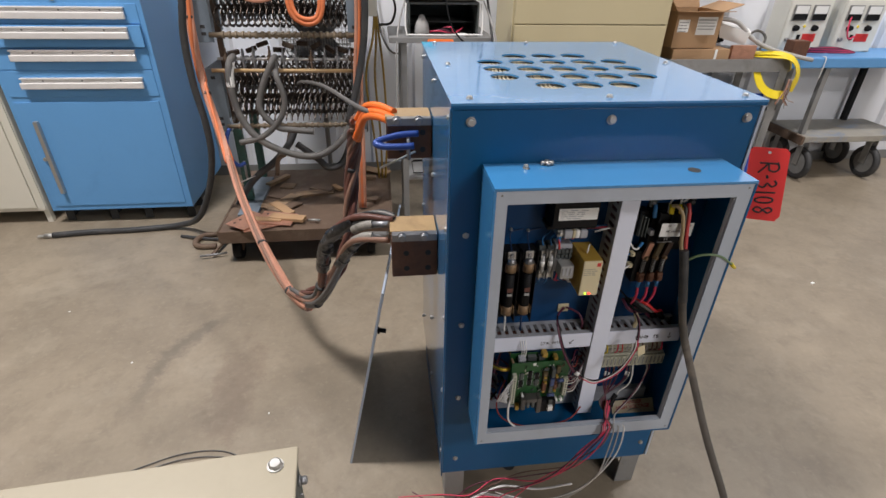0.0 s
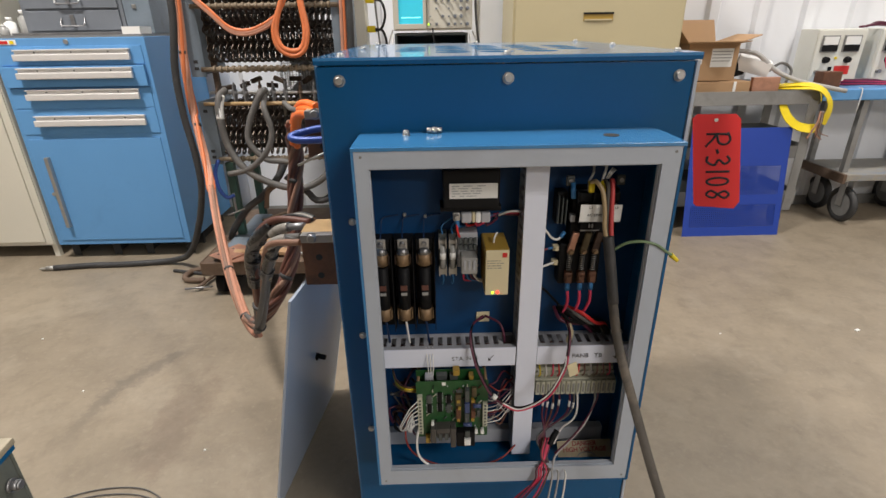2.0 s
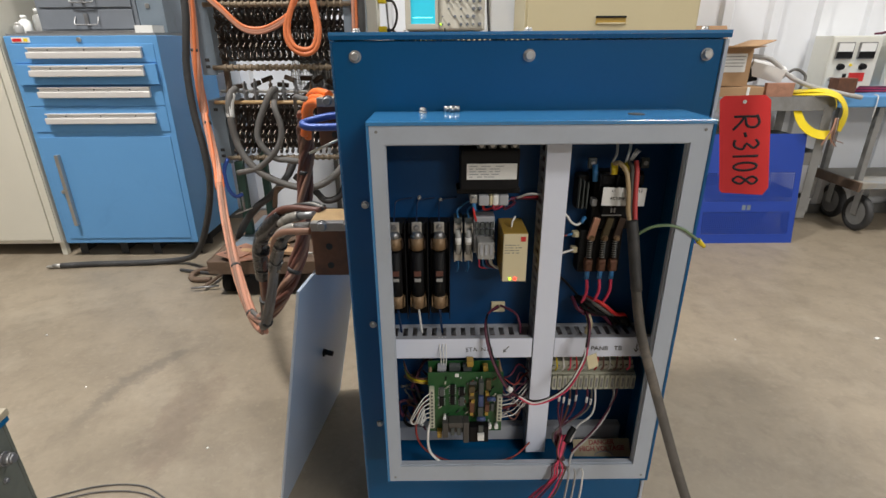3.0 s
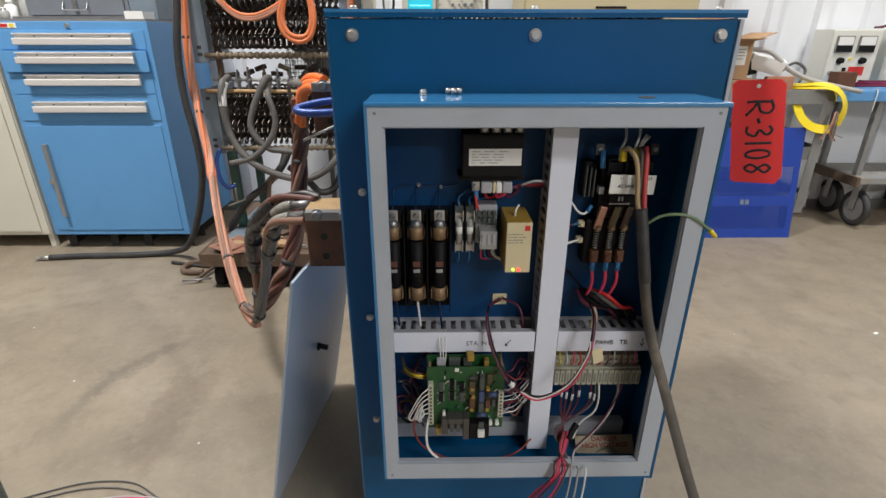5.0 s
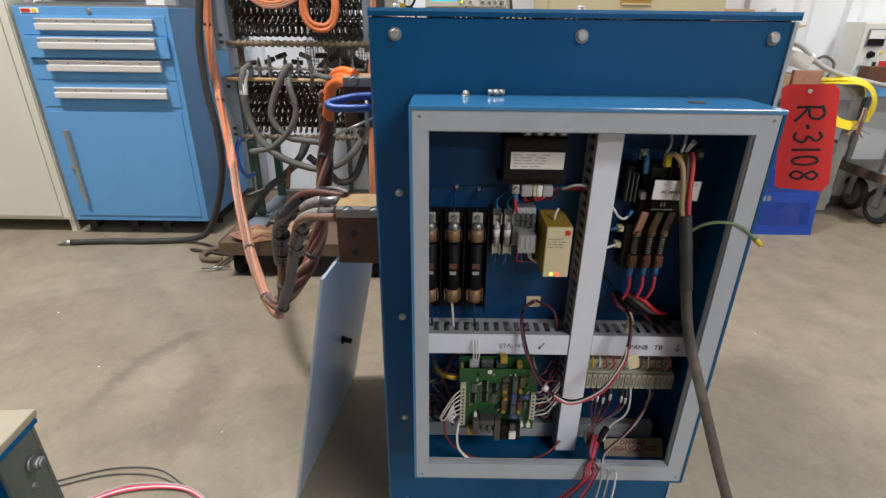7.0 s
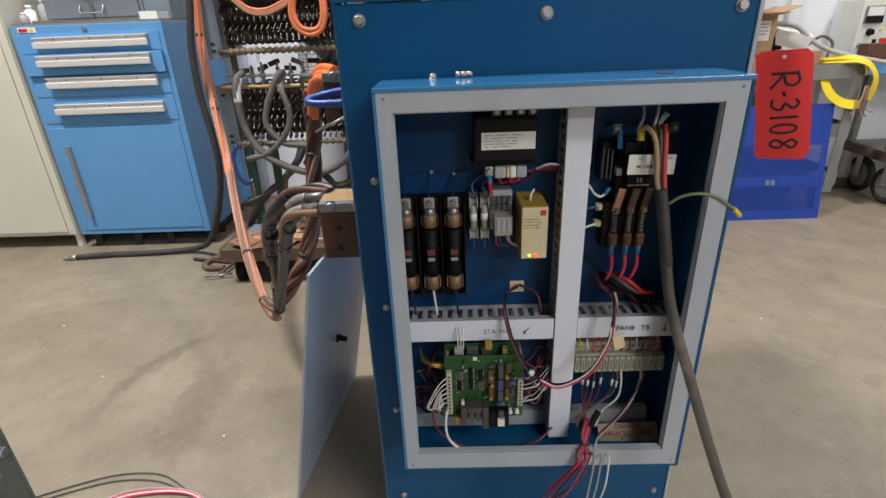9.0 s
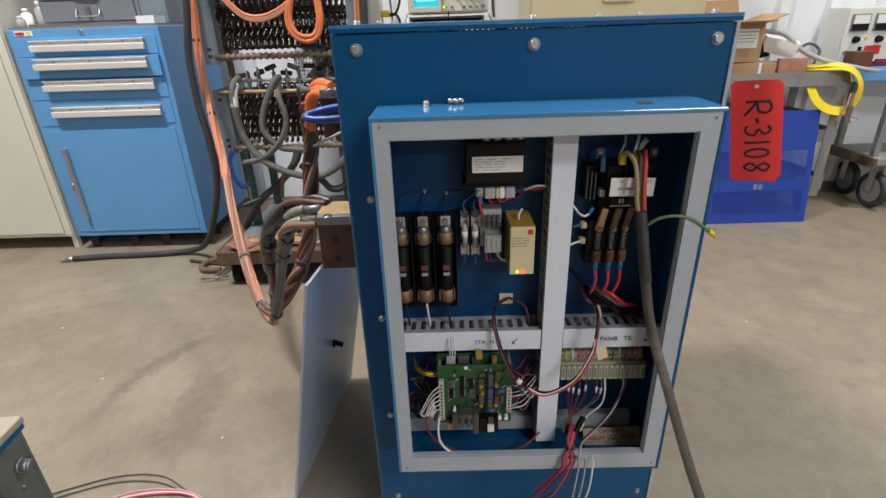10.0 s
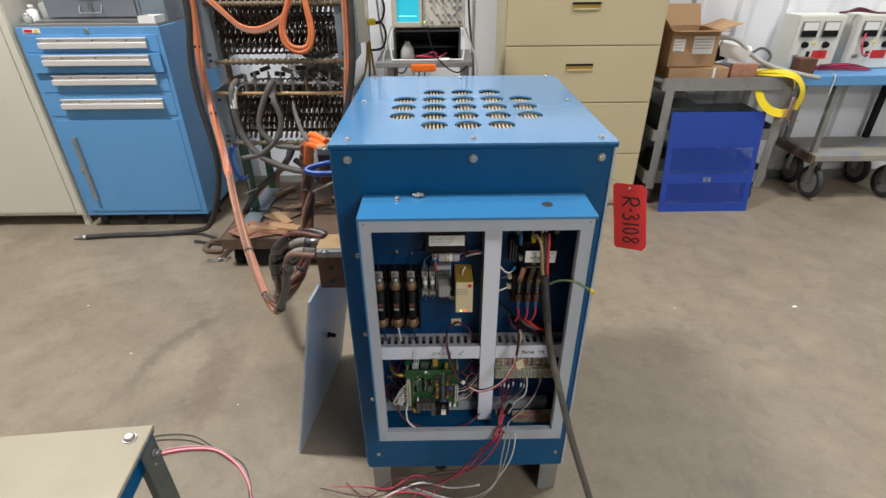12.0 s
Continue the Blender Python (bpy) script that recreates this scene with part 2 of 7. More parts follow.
    tabletop=mat("cream_table_paint", (0.34, 0.30, 0.22), 0.4, var=0.06, scale=6, bump=0.02, stain=(0.27, 0.24, 0.17), amount=0.4),
    scope=mat("scope_beige", (0.55, 0.52, 0.44), 0.5, var=0.05, scale=20, bump=0.02),
    screen=mat("crt_cyan_glow", (0.03, 0.42, 0.55), 0.2, var=0.05, scale=10, bump=0.0, emit=0.7),
    trace=mat("crt_trace_glow", (0.25, 0.95, 0.85), 0.3, var=0.0, bump=0.0, emit=1.5),
    ledr=mat("led_red_glow", (1.0, 0.05, 0.03), 0.3, var=0.0, bump=0.0, emit=3.0),
    ledg=mat("led_green_glow", (0.5, 0.9, 0.05), 0.3, var=0.0, bump=0.0, emit=2.0),
    instr=mat("instrument_white", (0.70, 0.70, 0.64), 0.45, var=0.04, scale=12, bump=0.01),
    deckpaint=mat("worn_deck_paint", (0.30, 0.28, 0.24), 0.6, var=0.25, scale=7, bump=0.08, stain=(0.10, 0.22, 0.42), amount=0.7),
    fins=mat("grille_fins", (0.55, 0.48, 0.34), 0.5, 0.1, var=0.15, scale=40, bump=0.02),
    # Near-black standing in for shade inside holes, slots and gaps.
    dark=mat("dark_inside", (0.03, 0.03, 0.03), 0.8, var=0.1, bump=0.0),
    plasticbag=mat("clear_bag_plastic", (0.33, 0.33, 0.32), 0.25, var=0.2, scale=30, bump=0.1),
    casegrey=mat("dark_case_grey", (0.07, 0.08, 0.078), 0.5, var=0.1, scale=12, bump=0.03),
    sheetgrey=mat("pale_blue_grey_enamel", (0.40, 0.46, 0.55), 0.4, var=0.04, scale=5, bump=0.01),
    heater=mat("scorched_bar", (0.055, 0.032, 0.022), 0.55, 0.3, var=0.3, scale=40, bump=0.05),
    dullred=mat("dull_red_insulation", (0.26, 0.035, 0.03), 0.5, var=0.15, scale=30, bump=0.02),
    oldsign=mat("aged_sign_enamel", (0.36, 0.30, 0.19), 0.55, var=0.12, scale=30, bump=0.02, stain=(0.22, 0.17, 0.11), amount=0.5),
    tape=mat("dusty_silver_tape", (0.30, 0.28, 0.25), 0.45, 0.2, var=0.35, scale=35, bump=0.15, stain=(0.05, 0.045, 0.04), amount=0.8),
    sage=mat("green_earth_wire", (0.16, 0.24, 0.13), 0.45, var=0.15, scale=40, bump=0.01),
    cord=mat("worn_brown_cord", (0.075, 0.066, 0.056), 0.65, var=0.3, scale=18, bump=0.1, stain=(0.19, 0.155, 0.12), amount=0.8),
    soot=mat("grey_box_paint", (0.22, 0.22, 0.215), 0.5, var=0.1, scale=8, bump=0.03),
)


# ---- building blocks ----
def box(bm, x0, x1, y0, y1, z0, z1, bevel=0.0, m=None, seg=2):
    vs = [bm.verts.new((x, y, z)) for x in (x0, x1) for y in (y0, y1) for z in (z0, z1)]
    fs = []
    for q in ((0, 1, 3, 2), (4, 6, 7, 5), (0, 4, 5, 1), (2, 3, 7, 6), (0, 2, 6, 4), (1, 5, 7, 3)):
        fs.append(bm.faces.new([vs[k] for k in q]))
    if m is not None:
        for v in vs:
            v.co = m @ v.co
    if bevel:
        es = list({e for f in fs for e in f.edges})
        bmesh.ops.bevel(bm, geom=es, offset=bevel, segments=seg, affect="EDGES", profile=0.6)
    return bm


def B(*a, **k):
    return box(bmesh.new(), *a, **k)


def frame_axes(d):
    d = Vector(d).normalized()
    a = Vector((0, 0, 1)) if abs(d.z) < 0.9 else Vector((1, 0, 0))
    u = d.cross(a).normalized()
    return d, u, d.cross(u).normalized()


def cyl(bm, p0, p1, r, seg=12, r2=None, caps=True):
    p0, p1 = Vector(p0), Vector(p1)
    d, u, w = frame_axes(p1 - p0)
    r2 = r if r2 is None else r2
    rings = []
    for p, rad in ((p0, r), (p1, r2)):
        rings.append([bm.verts.new(p + rad * (math.cos(2 * math.pi * k / seg) * u + math.sin(2 * math.pi * k / seg) * w)) for k in range(seg)])
    for k in range(seg):
        n = (k + 1) % seg
        f = bm.faces.new((rings[0][k], rings[0][n], rings[1][n], rings[1][k]))
        f.smooth = True
    if caps:
        bm.faces.new(list(reversed(rings[0])))
        bm.faces.new(rings[1])
    return bm


def smooth_path(pts, n=6, closed=False):
    p = [Vector(q) for q in pts]
    if closed:
        p = [p[-1]] + p + [p[0], p[1]]
    else:
        p = [2 * p[0] - p[1]] + p + [2 * p[-1] - p[-2]]
    out = []
    for i in range(1, len(p) - 2):
        a, b, c, d = p[i - 1:i + 3]
        for k in range(n):
            t = k / n
            out.append(0.5 * ((2 * b) + (c - a) * t + (2 * a - 5 * b + 4 * c - d) * t * t + (3 * b - a - 3 * c + d) * t ** 3))
    if not closed:
        out.append(p[-2])
    return out


def tube(bm, pts, r, seg=8, n=6, smooth=True, rend=None, closed=False):
    path = smooth_path(pts, n, closed) if smooth else [Vector(q) for q in pts]
    rings, u = [], None
    count = len(path)
    for i, p in enumerate(path):
        d = (path[(i + 1) % count] - path[i - 1]) if closed else (path[min(i + 1, count - 1)] - path[max(i - 1, 0)])
        d = d.normalized() if d.length > 1e-9 else Vector((0, 0, 1))
        u = frame_axes(d)[1] if u is None else (u - d * u.dot(d)).normalized()
        w = d.cross(u)
        rad = r if rend is None else r + (rend - r) * i / (count - 1)
        rings.append([bm.verts.new(p + rad * (math.cos(2 * math.pi * k / seg) * u + math.sin(2 * math.pi * k / seg) * w)) for k in range(seg)])
    pairs = list(zip(rings, rings[1:])) + ([(rings[-1], rings[0])] if closed else [])
    for a, b in pairs:
        for k in range(seg):
            f = bm.faces.new((a[k], a[(k + 1) % seg], b[(k + 1) % seg], b[k]))
            f.smooth = True
    if not closed:
        bm.faces.new(list(reversed(rings[0])))
        bm.faces.new(rings[-1])
    return bm


def T(pts, r, **k):
    return tube(bmesh.new(), pts, r, **k)


def C(p0, p1, r, **k):
    return cyl(bmesh.new(), p0, p1, r, **k)


def hexhead(bm, p, n, r, h):
    n = Vector(n)
    cyl(bm, p, Vector(p) + n * h * 0.25, r * 1.25, 14)
    cyl(bm, Vector(p) + n * h * 0.25, Vector(p) + n * h * 0.8, r, 8)
    return cyl(bm, Vector(p) + n * h * 0.8, Vector(p) + n * h, r, 8, r * 0.75)


def lathe(bm, base, prof, seg=20):
    rings = [[bm.verts.new(Vector(base) + Vector((r * math.cos(2 * math.pi * k / seg), r * math.sin(2 * math.pi * k / seg), z))) for k in range(seg)] for r, z in prof]
    for a, b in zip(rings, rings[1:]):
        for k in range(seg):
            f = bm.faces.new((a[k], a[(k + 1) % seg], b[(k + 1) % seg], b[k]))
            f.smooth = True
    bm.faces.new(list(reversed(rings[0])))
    bm.faces.new(rings[-1])
    return bm


def thing(name, base, label, category, group="", kind=""):
    root = new(name)
    root.empty_display_size = 0.05
    root.matrix_basis = Matrix.Translation(base)
    return tagged(root, label, category, group, kind)


def part(name, bm, material, parent, label=""):
    bmesh.ops.recalc_face_normals(bm, faces=bm.faces)
    me = bpy.data.meshes.new(name)
    bm.to_mesh(me)
    bm.free()
    me.materials.append(M[material])
    ob = new(name, me)
    if parent is not None:
        ob.parent = parent
        ob.matrix_parent_inverse = parent.matrix_basis.inverted()
    return tagged(ob, label)


def shared(name, ob, m, parent):
    """Another object on the mesh of ob, moved by m."""
    o = new(name, ob.data)
    o.parent = parent
    o.matrix_parent_inverse = parent.matrix_basis.inverted()
    o.matrix_basis = m
    return o


def solo(name, bm, material, label, category, group="", kind=""):
    return tagged(part(name, bm, material, None), label, category, group, kind)


def text(name, words, size, m, material, parent, label="", align="CENTER", bold=0.0):
    cu = bpy.data.curves.new(name, "FONT")
    cu.body, cu.size, cu.align_x, cu.align_y, cu.extrude = words, size, align, "CENTER", 0.0003
    cu.offset = bold
    tmp = bpy.data.objects.new(name, cu)
    me = bpy.data.meshes.new_from_object(tmp)
    bpy.data.objects.remove(tmp)
    bpy.data.curves.remove(cu)
    me.transform(m)
    me.materials.clear()
    me.materials.append(M[material])
    ob = new(name, me)
    ob.parent = parent
    ob.matrix_parent_inverse = parent.matrix_basis.inverted()
    return tagged(ob, label)


def face_front(x, y, z, spin=0):
    """Upright text plane that faces the front (-y)."""
    return pose(x, y, z, 90, 0, 0) @ pose(0, 0, 0, 0, 0, spin)


# ---- structure ----
WALL_Y = 2.64
tagged(part("floor", B(-9, 9, -14, WALL_Y + 0.1, -0.2, 0), "floor", None), "stained grey-brown sealed concrete workshop floor", "floor", kind="structure")
# Unseen roof and three walls, added to close the room and bounce light.
tagged(part("ceiling", B(-9, 9, -14, WALL_Y + 0.1, 5.2, 5.35), "ceil", None), "unseen workshop roof, grey set for bounced light", "ceiling", kind="structure")
tagged(part("wall_left", B(-9.15, -9, -14, WALL_Y + 0.1, 0, 5.2), "plain", None), "unseen workshop wall, grey set for bounced light", "wall", kind="structure")
tagged(part("wall_right", B(9, 9.15, -14, WALL_Y + 0.1, 0, 5.2), "plain", None), "unseen workshop wall, grey set for bounced light", "wall", kind="structure")
tagged(part("wall_front", B(-9, 9, -14.15, -14, 0, 5.2), "plain", None), "unseen workshop wall, grey set for bounced light", "wall", kind="structure")
wall = tagged(part("wall_back", B(-9, 9, WALL_Y, WALL_Y + 0.1, 0, 5.2), "wall", None), "white ribbed sheet-metal workshop wall", "wall", kind="structure")
rib_bm = bmesh.new()
prof = ((-0.045, 0.0), (-0.028, -0.026), (0.028, -0.026), (0.045, 0.0))
lo = [rib_bm.verts.new((x, y, 0.0)) for x, y in prof]
hi = [rib_bm.verts.new((x, y, 5.2)) for x, y in prof]
for k in range(3):
    rib_bm.faces.new((lo[k], lo[k + 1], hi[k + 1], hi[k]))
rib_bm.faces.new(hi)
rib_bm.faces.new(list(reversed(lo)))
rib = part("rib", rib_bm, "wall", wall)
rib.matrix_basis = Matrix.Translation((-5.7, WALL_Y - 0.001, 0))
for k in range(1, 38):
    shared("rib", rib, Matrix.Translation((-5.7 + 0.305 * k, WALL_Y - 0.001, 0)), wall)
tagged(part("baseboard", B(-6, 6, WALL_Y - 0.034, WALL_Y - 0.028, 0, 0.07, 0.002), "soot", None), "grey metal base trim along the wall", "trim", kind="structure")

# ---- the electrical cabinet ----
CX0, CX1, CD = -0.035, 0.568, 0.672
cab = thing("electrical_cabinet", (0.267, 0.33, 0), "blue enamelled steel power supply cabinet standing on short legs", "cabinet")
# Top and sides carry the light in their colour; the front stays darker.
part("left_side", B(CX0, CX0 + 0.003, 0.012, CD, 0.138, 1.166, 0.001), "side", cab, "glossy blue side sheet, light put in its colour")
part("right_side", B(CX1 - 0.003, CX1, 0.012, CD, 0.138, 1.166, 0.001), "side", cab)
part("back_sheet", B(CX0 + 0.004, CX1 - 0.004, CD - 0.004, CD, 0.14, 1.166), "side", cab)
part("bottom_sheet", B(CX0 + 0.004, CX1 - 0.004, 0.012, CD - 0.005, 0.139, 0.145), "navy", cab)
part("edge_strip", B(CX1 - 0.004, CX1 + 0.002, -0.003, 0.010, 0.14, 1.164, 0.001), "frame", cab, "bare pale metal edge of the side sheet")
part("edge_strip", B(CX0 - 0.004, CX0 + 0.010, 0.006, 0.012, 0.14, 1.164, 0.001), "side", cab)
front = part("front_panel", B(CX0, CX1 - 0.005, 0.0, 0.005, 0.138, 1.164, 0.0015), "navy", cab, "glossy blue front sheet in the shaded tone")
part("return_flange", B(CX0, CX1 - 0.005, 0.0055, 0.03, 0.128, 0.137, 0.001), "navy", cab)
bolt0 = part("bolt", hexhead(bmesh.new(), (0, 0, 0), (0, -1, 0), 0.0075, 0.008), "zinc", front)
spots = [(0, 1.142), (0.267, 1.142), (0.54, 1.142), (0, 0.905), (0, 0.669), (0, 0.434), (0, 0.197), (0.54, 0.197), (0.54, 0.434), (0.54, 0.669), (0.54, 0.905)]
bolt0.matrix_basis = Matrix.Translation((spots[0][0], 0, spots[0][1]))
for x, z in spots[1:]:
    big = 1.0 if z > 1.0 else 0.72
    shared("bolt", bolt0, Matrix.Translation((x, 0, z)) @ Matrix.Scale(big, 4), front)
left_ob = [o for o in cab.children if o.name == "left_side"][0]
for y in (0.03, 0.33, 0.64):
    for z in (1.142, 0.905, 0.669, 0.434, 0.197):
        shared("bolt", bolt0, pose(CX0, y, z, 0, 0, -90) @ Matrix.Scale(0.72, 4), left_ob)

# lid with a cluster of round vents
def holed_plate(x0, x1, y0, y1, z0, z1, holes, seg=28):
    """A plate with round holes: a grid of cells, each with its own ring."""
    bm = bmesh.new()
    xs = sorted({x0, x1, *[h[0] - 0.039 for h in holes], *[h[0] + 0.039 for h in holes]})
    ys = sorted({y0, y1, *[h[1] - 0.04 for h in holes], *[h[1] + 0.04 for h in holes]})
    xs = [x for i, x in enumerate(xs) if i == 0 or x - xs[i - 1] > 1e-4]
    ys = [y for i, y in enumerate(ys) if i == 0 or y - ys[i - 1] > 1e-4]
    for xa, xb in zip(xs, xs[1:]):
        for ya, yb in zip(ys, ys[1:]):
            here = [h for h in holes if xa < h[0] < xb and ya < h[1] < yb]
            if not here:
                for z in (z0, z1):
                    bm.faces.new([bm.verts.new((x, y, z)) for x, y in ((xa, ya), (xb, ya), (xb, yb), (xa, yb))])
                continue
            hx, hy, r = here[0]
            ring, edge = [], []
            for k in range(seg):
                a = 2 * math.pi * (k + 0.5) / seg
                c, s = math.cos(a), math.sin(a)
                ring.append((hx + r * c, hy + r * s))
                t = min((xb - hx) / c if c > 0 else (xa - hx) / c, (yb - hy) / s if s > 0 else (ya - hy) / s)
                edge.append((hx + t * c, hy + t * s))
            corners = {(xb, yb): 45, (xa, yb): 135, (xa, ya): 225, (xb, ya): 315}
            for z in (z0, z1):
                rv = [bm.verts.new((*p, z)) for p in ring]
                ev = [bm.verts.new((*p, z)) for p in edge]
                for k in range(seg):
                    n = (k + 1) % seg
                    same = abs(edge[k][0] - edge[n][0]) < 1e-7 or abs(edge[k][1] - edge[n][1]) < 1e-7
                    if same:
                        bm.faces.new((rv[k], ev[k], ev[n], rv[n]))
                    else:
                        cp = min(corners, key=lambda q: (q[0] - edge[k][0]) ** 2 + (q[1] - edge[k][1]) ** 2)
                        bm.faces.new((rv[k], ev[k], bm.verts.new((*cp, z)), ev[n], rv[n]))
            lo = [bm.verts.new((*p, z0)) for p in ring]
            hi = [bm.verts.new((*p, z1)) for p in ring]
            for k in range(seg):
                n = (k + 1) % seg
                bm.faces.new((lo[k], hi[k], hi[n], lo[n]))
    for pa, pb in (((x0, y0), (x1, y0)), ((x1, y0), (x1, y1)), ((x1, y1), (x0, y1)), ((x0, y1), (x0, y0))):
        bm.faces.new([bm.verts.new((*p, z)) for p, z in ((pa, z0), (pb, z0), (pb, z1), (pa, z1))])
    bmesh.ops.remove_doubles(bm, verts=bm.verts, dist=1e-5)
    return bm


HOLES = []
for i in range(5):
    for j in range(5):
        if i in (0, 4) and j in (0, 4):
            continue
        HOLES.append((0.106 + 0.0785 * i, 0.130 + 0.0805 * j, 0.0315))
lid = part("lid", holed_plate(CX0 - 0.003, CX1 + 0.004, -0.004, CD + 0.006, 1.172, 1.1765, HOLES), "side", cab, "glossy blue top sheet with round vent holes, light put in its colour")
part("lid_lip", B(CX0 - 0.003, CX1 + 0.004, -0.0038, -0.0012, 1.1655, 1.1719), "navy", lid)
for x, y in ((0, 0.027), (0.268, 0.027), (0.543, 0.026), (-0.002, 0.34), (0.543, 0.345), (-0.002, 0.648), (0.267, 0.648), (0.541, 0.648)):
    shared("bolt", bolt0, pose(x, y, 1.1765, -90, 0, 0) @ Matrix.Scale(0.72, 4), lid)
# Solid dark block paints the shade seen between the fins.
core = part("grille", B(0.05, 0.49, 0.08, 0.565, 1.060, 1.146), "dark", cab, "pale metal fins under the vent holes, over a near-black shade block")
fin = part("fin", B(-0.0021, 0.0021, 0.085, 0.560, 1.146, 1.168), "fins", core)
fin.matrix_basis = Matrix.Translation((0.056, 0, 0))
for k in range(1, 48):
    shared("fin", fin, Matrix.Translation((0.056 + 0.0091 * k, 0, 0)), core)
# legs
for x0, x1 in ((-0.025, 0.03), (0.505, 0.561)):
    for y0 in (0.012, 0.60):
        leg = bmesh.new()
        box(leg, x0, x1, y0, y0 + 0.005, 0, 0.138, 0.001)
        xs = x0 if x0 < 0.2 else x1 - 0.005
        box(leg, xs, xs + 0.005, y0 + 0.005, y0 + 0.055, 0, 0.138, 0.001)
        part("leg", leg, "cartgrey", cab, "grey steel angle leg")
# Near-black plate and side skirts added to darken the space underneath.
part("cross_member", B(-0.02, 0.555, 0.30, 0.305, 0.004, 0.137, 0.001), "dark", cab, "near-black plate standing in for shade between the legs")
part("skirt", B(CX0 + 0.006, CX0 + 0.009, 0.07, 0.60, 0.02, 0.137), "navy", cab)
part("skirt", B(CX1 - 0.009, CX1 - 0.006, 0.07, 0.60, 0.02, 0.137), "navy", cab)

# control box on the front
HX0, HX1, HY, HZ0, HZ1 = 0.026, 0.514, -0.116, 0.395, 1.061
part("control_box_floor", B(HX0, HX1, HY - 0.002, -0.001, HZ0, HZ0 + 0.004, 0.0008), "navy", cab)
# Top and left sheets take the lit blue, floor and right the dark.
hoodob = part("control_box_top", B(HX0, HX1, HY - 0.003, -0.001, HZ1 - 0.006, HZ1, 0.0012), "side", cab, "blue folded sheet of the control box, light put in its colour")
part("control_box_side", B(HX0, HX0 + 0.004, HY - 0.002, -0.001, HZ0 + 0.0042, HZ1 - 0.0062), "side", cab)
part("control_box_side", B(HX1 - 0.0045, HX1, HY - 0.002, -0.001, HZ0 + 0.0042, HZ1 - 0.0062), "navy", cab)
part("knockout_hole", C((0.421, -0.061, HZ1 + 0.0002), (0.421, -0.061, HZ1 + 0.0008), 0.012, seg=20), "dark", hoodob, "open round cable hole")
WX0, WX1, WZ0, WZ1 = 0.050, 0.482, 0.434, 1.029
fr = bmesh.new()
IX0, IX1, IZ0, IZ1 = HX0 + 0.0042, HX1 - 0.0048, HZ0 + 0.0042, HZ1 - 0.0062
for a in ((IX0, IX1, WZ1, IZ1), (IX0, IX1, IZ0, WZ0), (IX0, WX0, WZ0, WZ1), (WX1, IX1, WZ0, WZ1)):
    box(fr, a[0], a[1], HY - 0.001, HY + 0.0028, a[2], a[3], 0.0)
inner = ((WX0, WX0 + 0.002, WZ0, WZ1), (WX1 - 0.002, WX1, WZ0, WZ1), (WX0 + 0.002, WX1 - 0.002, WZ0, WZ0 + 0.002), (WX0 + 0.002, WX1 - 0.002, WZ1 - 0.002, WZ1))
for a in inner:
    box(fr, a[0], a[1], HY + 0.003, HY + 0.012, a[2], a[3])
ff = part("door_frame", fr, "frame", cab, "pale grey painted flange round the opening")
for x in (HX0 + 0.014, HX1 - 0.014):
    for z in (HZ0 + 0.014, HZ1 - 0.014):
        part("screw_hole", C((x, HY - 0.0018, z), (x, HY - 0.0012, z), 0.0022, seg=10), "soot", ff)
# Plate colour holds the shade inside the box.
part("mounting_plate", B(HX0 + 0.004, HX1 - 0.004, -0.0045, -0.0015, HZ0 + 0.004, HZ1 - 0.004), "plate", cab, "blue mounting plate behind the wiring, shade in its colour")

# bus-bar terminals on the side
def terminal(y0, y1, z0, z1):
    b = bmesh.new()
    box(b, -0.152, CX0 - 0.001, y0, y1, z0, z1 - 0.012, 0.003)
    t = part("terminal_block", b, "brown", cab, "rust-brown drilled bus-bar block")
    part("cap_plate", B(-0.154, CX0 - 0.002, y0 + 0.016, y1 + 0.004, z1 - 0.011, z1, 0.002), "tan", t, "tan insulating plate")
    for x in (-0.125, -0.07):
        part("bolt", hexhead(bmesh.new(), (x, y0 - 0.001, z1 - 0.006), (0, -1, 0), 0.0105, 0.012), "steel", t)
        for z in (z0 + 0.025, z0 + 0.07):
            part("bolt_hole", C((x + 0.01, y0 - 0.0012, z), (x + 0.01, y0 - 0.0005, z), 0.0075, seg=12), "dark", t)
    part("tie_bar", B(-0.15, CX0 - 0.003, y0 - 0.006, y0 + 0.014, z1 - 0.018, z1 + 0.001, 0.002), "steel", t)


terminal(0.195, 0.290, 0.680, 0.805)
terminal(0.360, 0.455, 0.938, 1.045)

# ---- drawer cabinet ----
DX0, DX1, DY, DD = -2.045, -1.282, 1.915, 0.64
dc = thing("drawer_cabinet", ((DX0 + DX1) / 2, DY + 0.3, 0), "bright blue steel tool cabinet with four drawers over a door", "cabinet")
part("body", B(DX0, DX1, DY, DY + DD, 0.088, 1.198, 0.004), "bench", dc)
# Near-black feet and recessed plate stand in for the shaded gap below.
for x0 in (DX0 + 0.03, DX0 + 0.27, DX1 - 0.30, DX1 - 0.06):
    ft = bmesh.new()
    box(ft, x0, x0 + 0.045, DY + 0.05, DY + 0.054, 0, 0.087, 0.001)
    box(ft, x0, x0 + 0.004, DY + 0.0545, DY + DD - 0.03, 0, 0.087, 0.001)
    part("base_foot", ft, "dark", dc, "folded steel foot, shade in its near-black colour")
part("toe_plate", B(DX0 + 0.02, DX1 - 0.02, DY + 0.20, DY + 0.22, 0.0, 0.087), "dark", dc)
part("top_mat", B(DX0 + 0.01, DX1 - 0.01, DY + 0.01, DY + DD - 0.01, 1.1985, 1.210), "soot", dc)
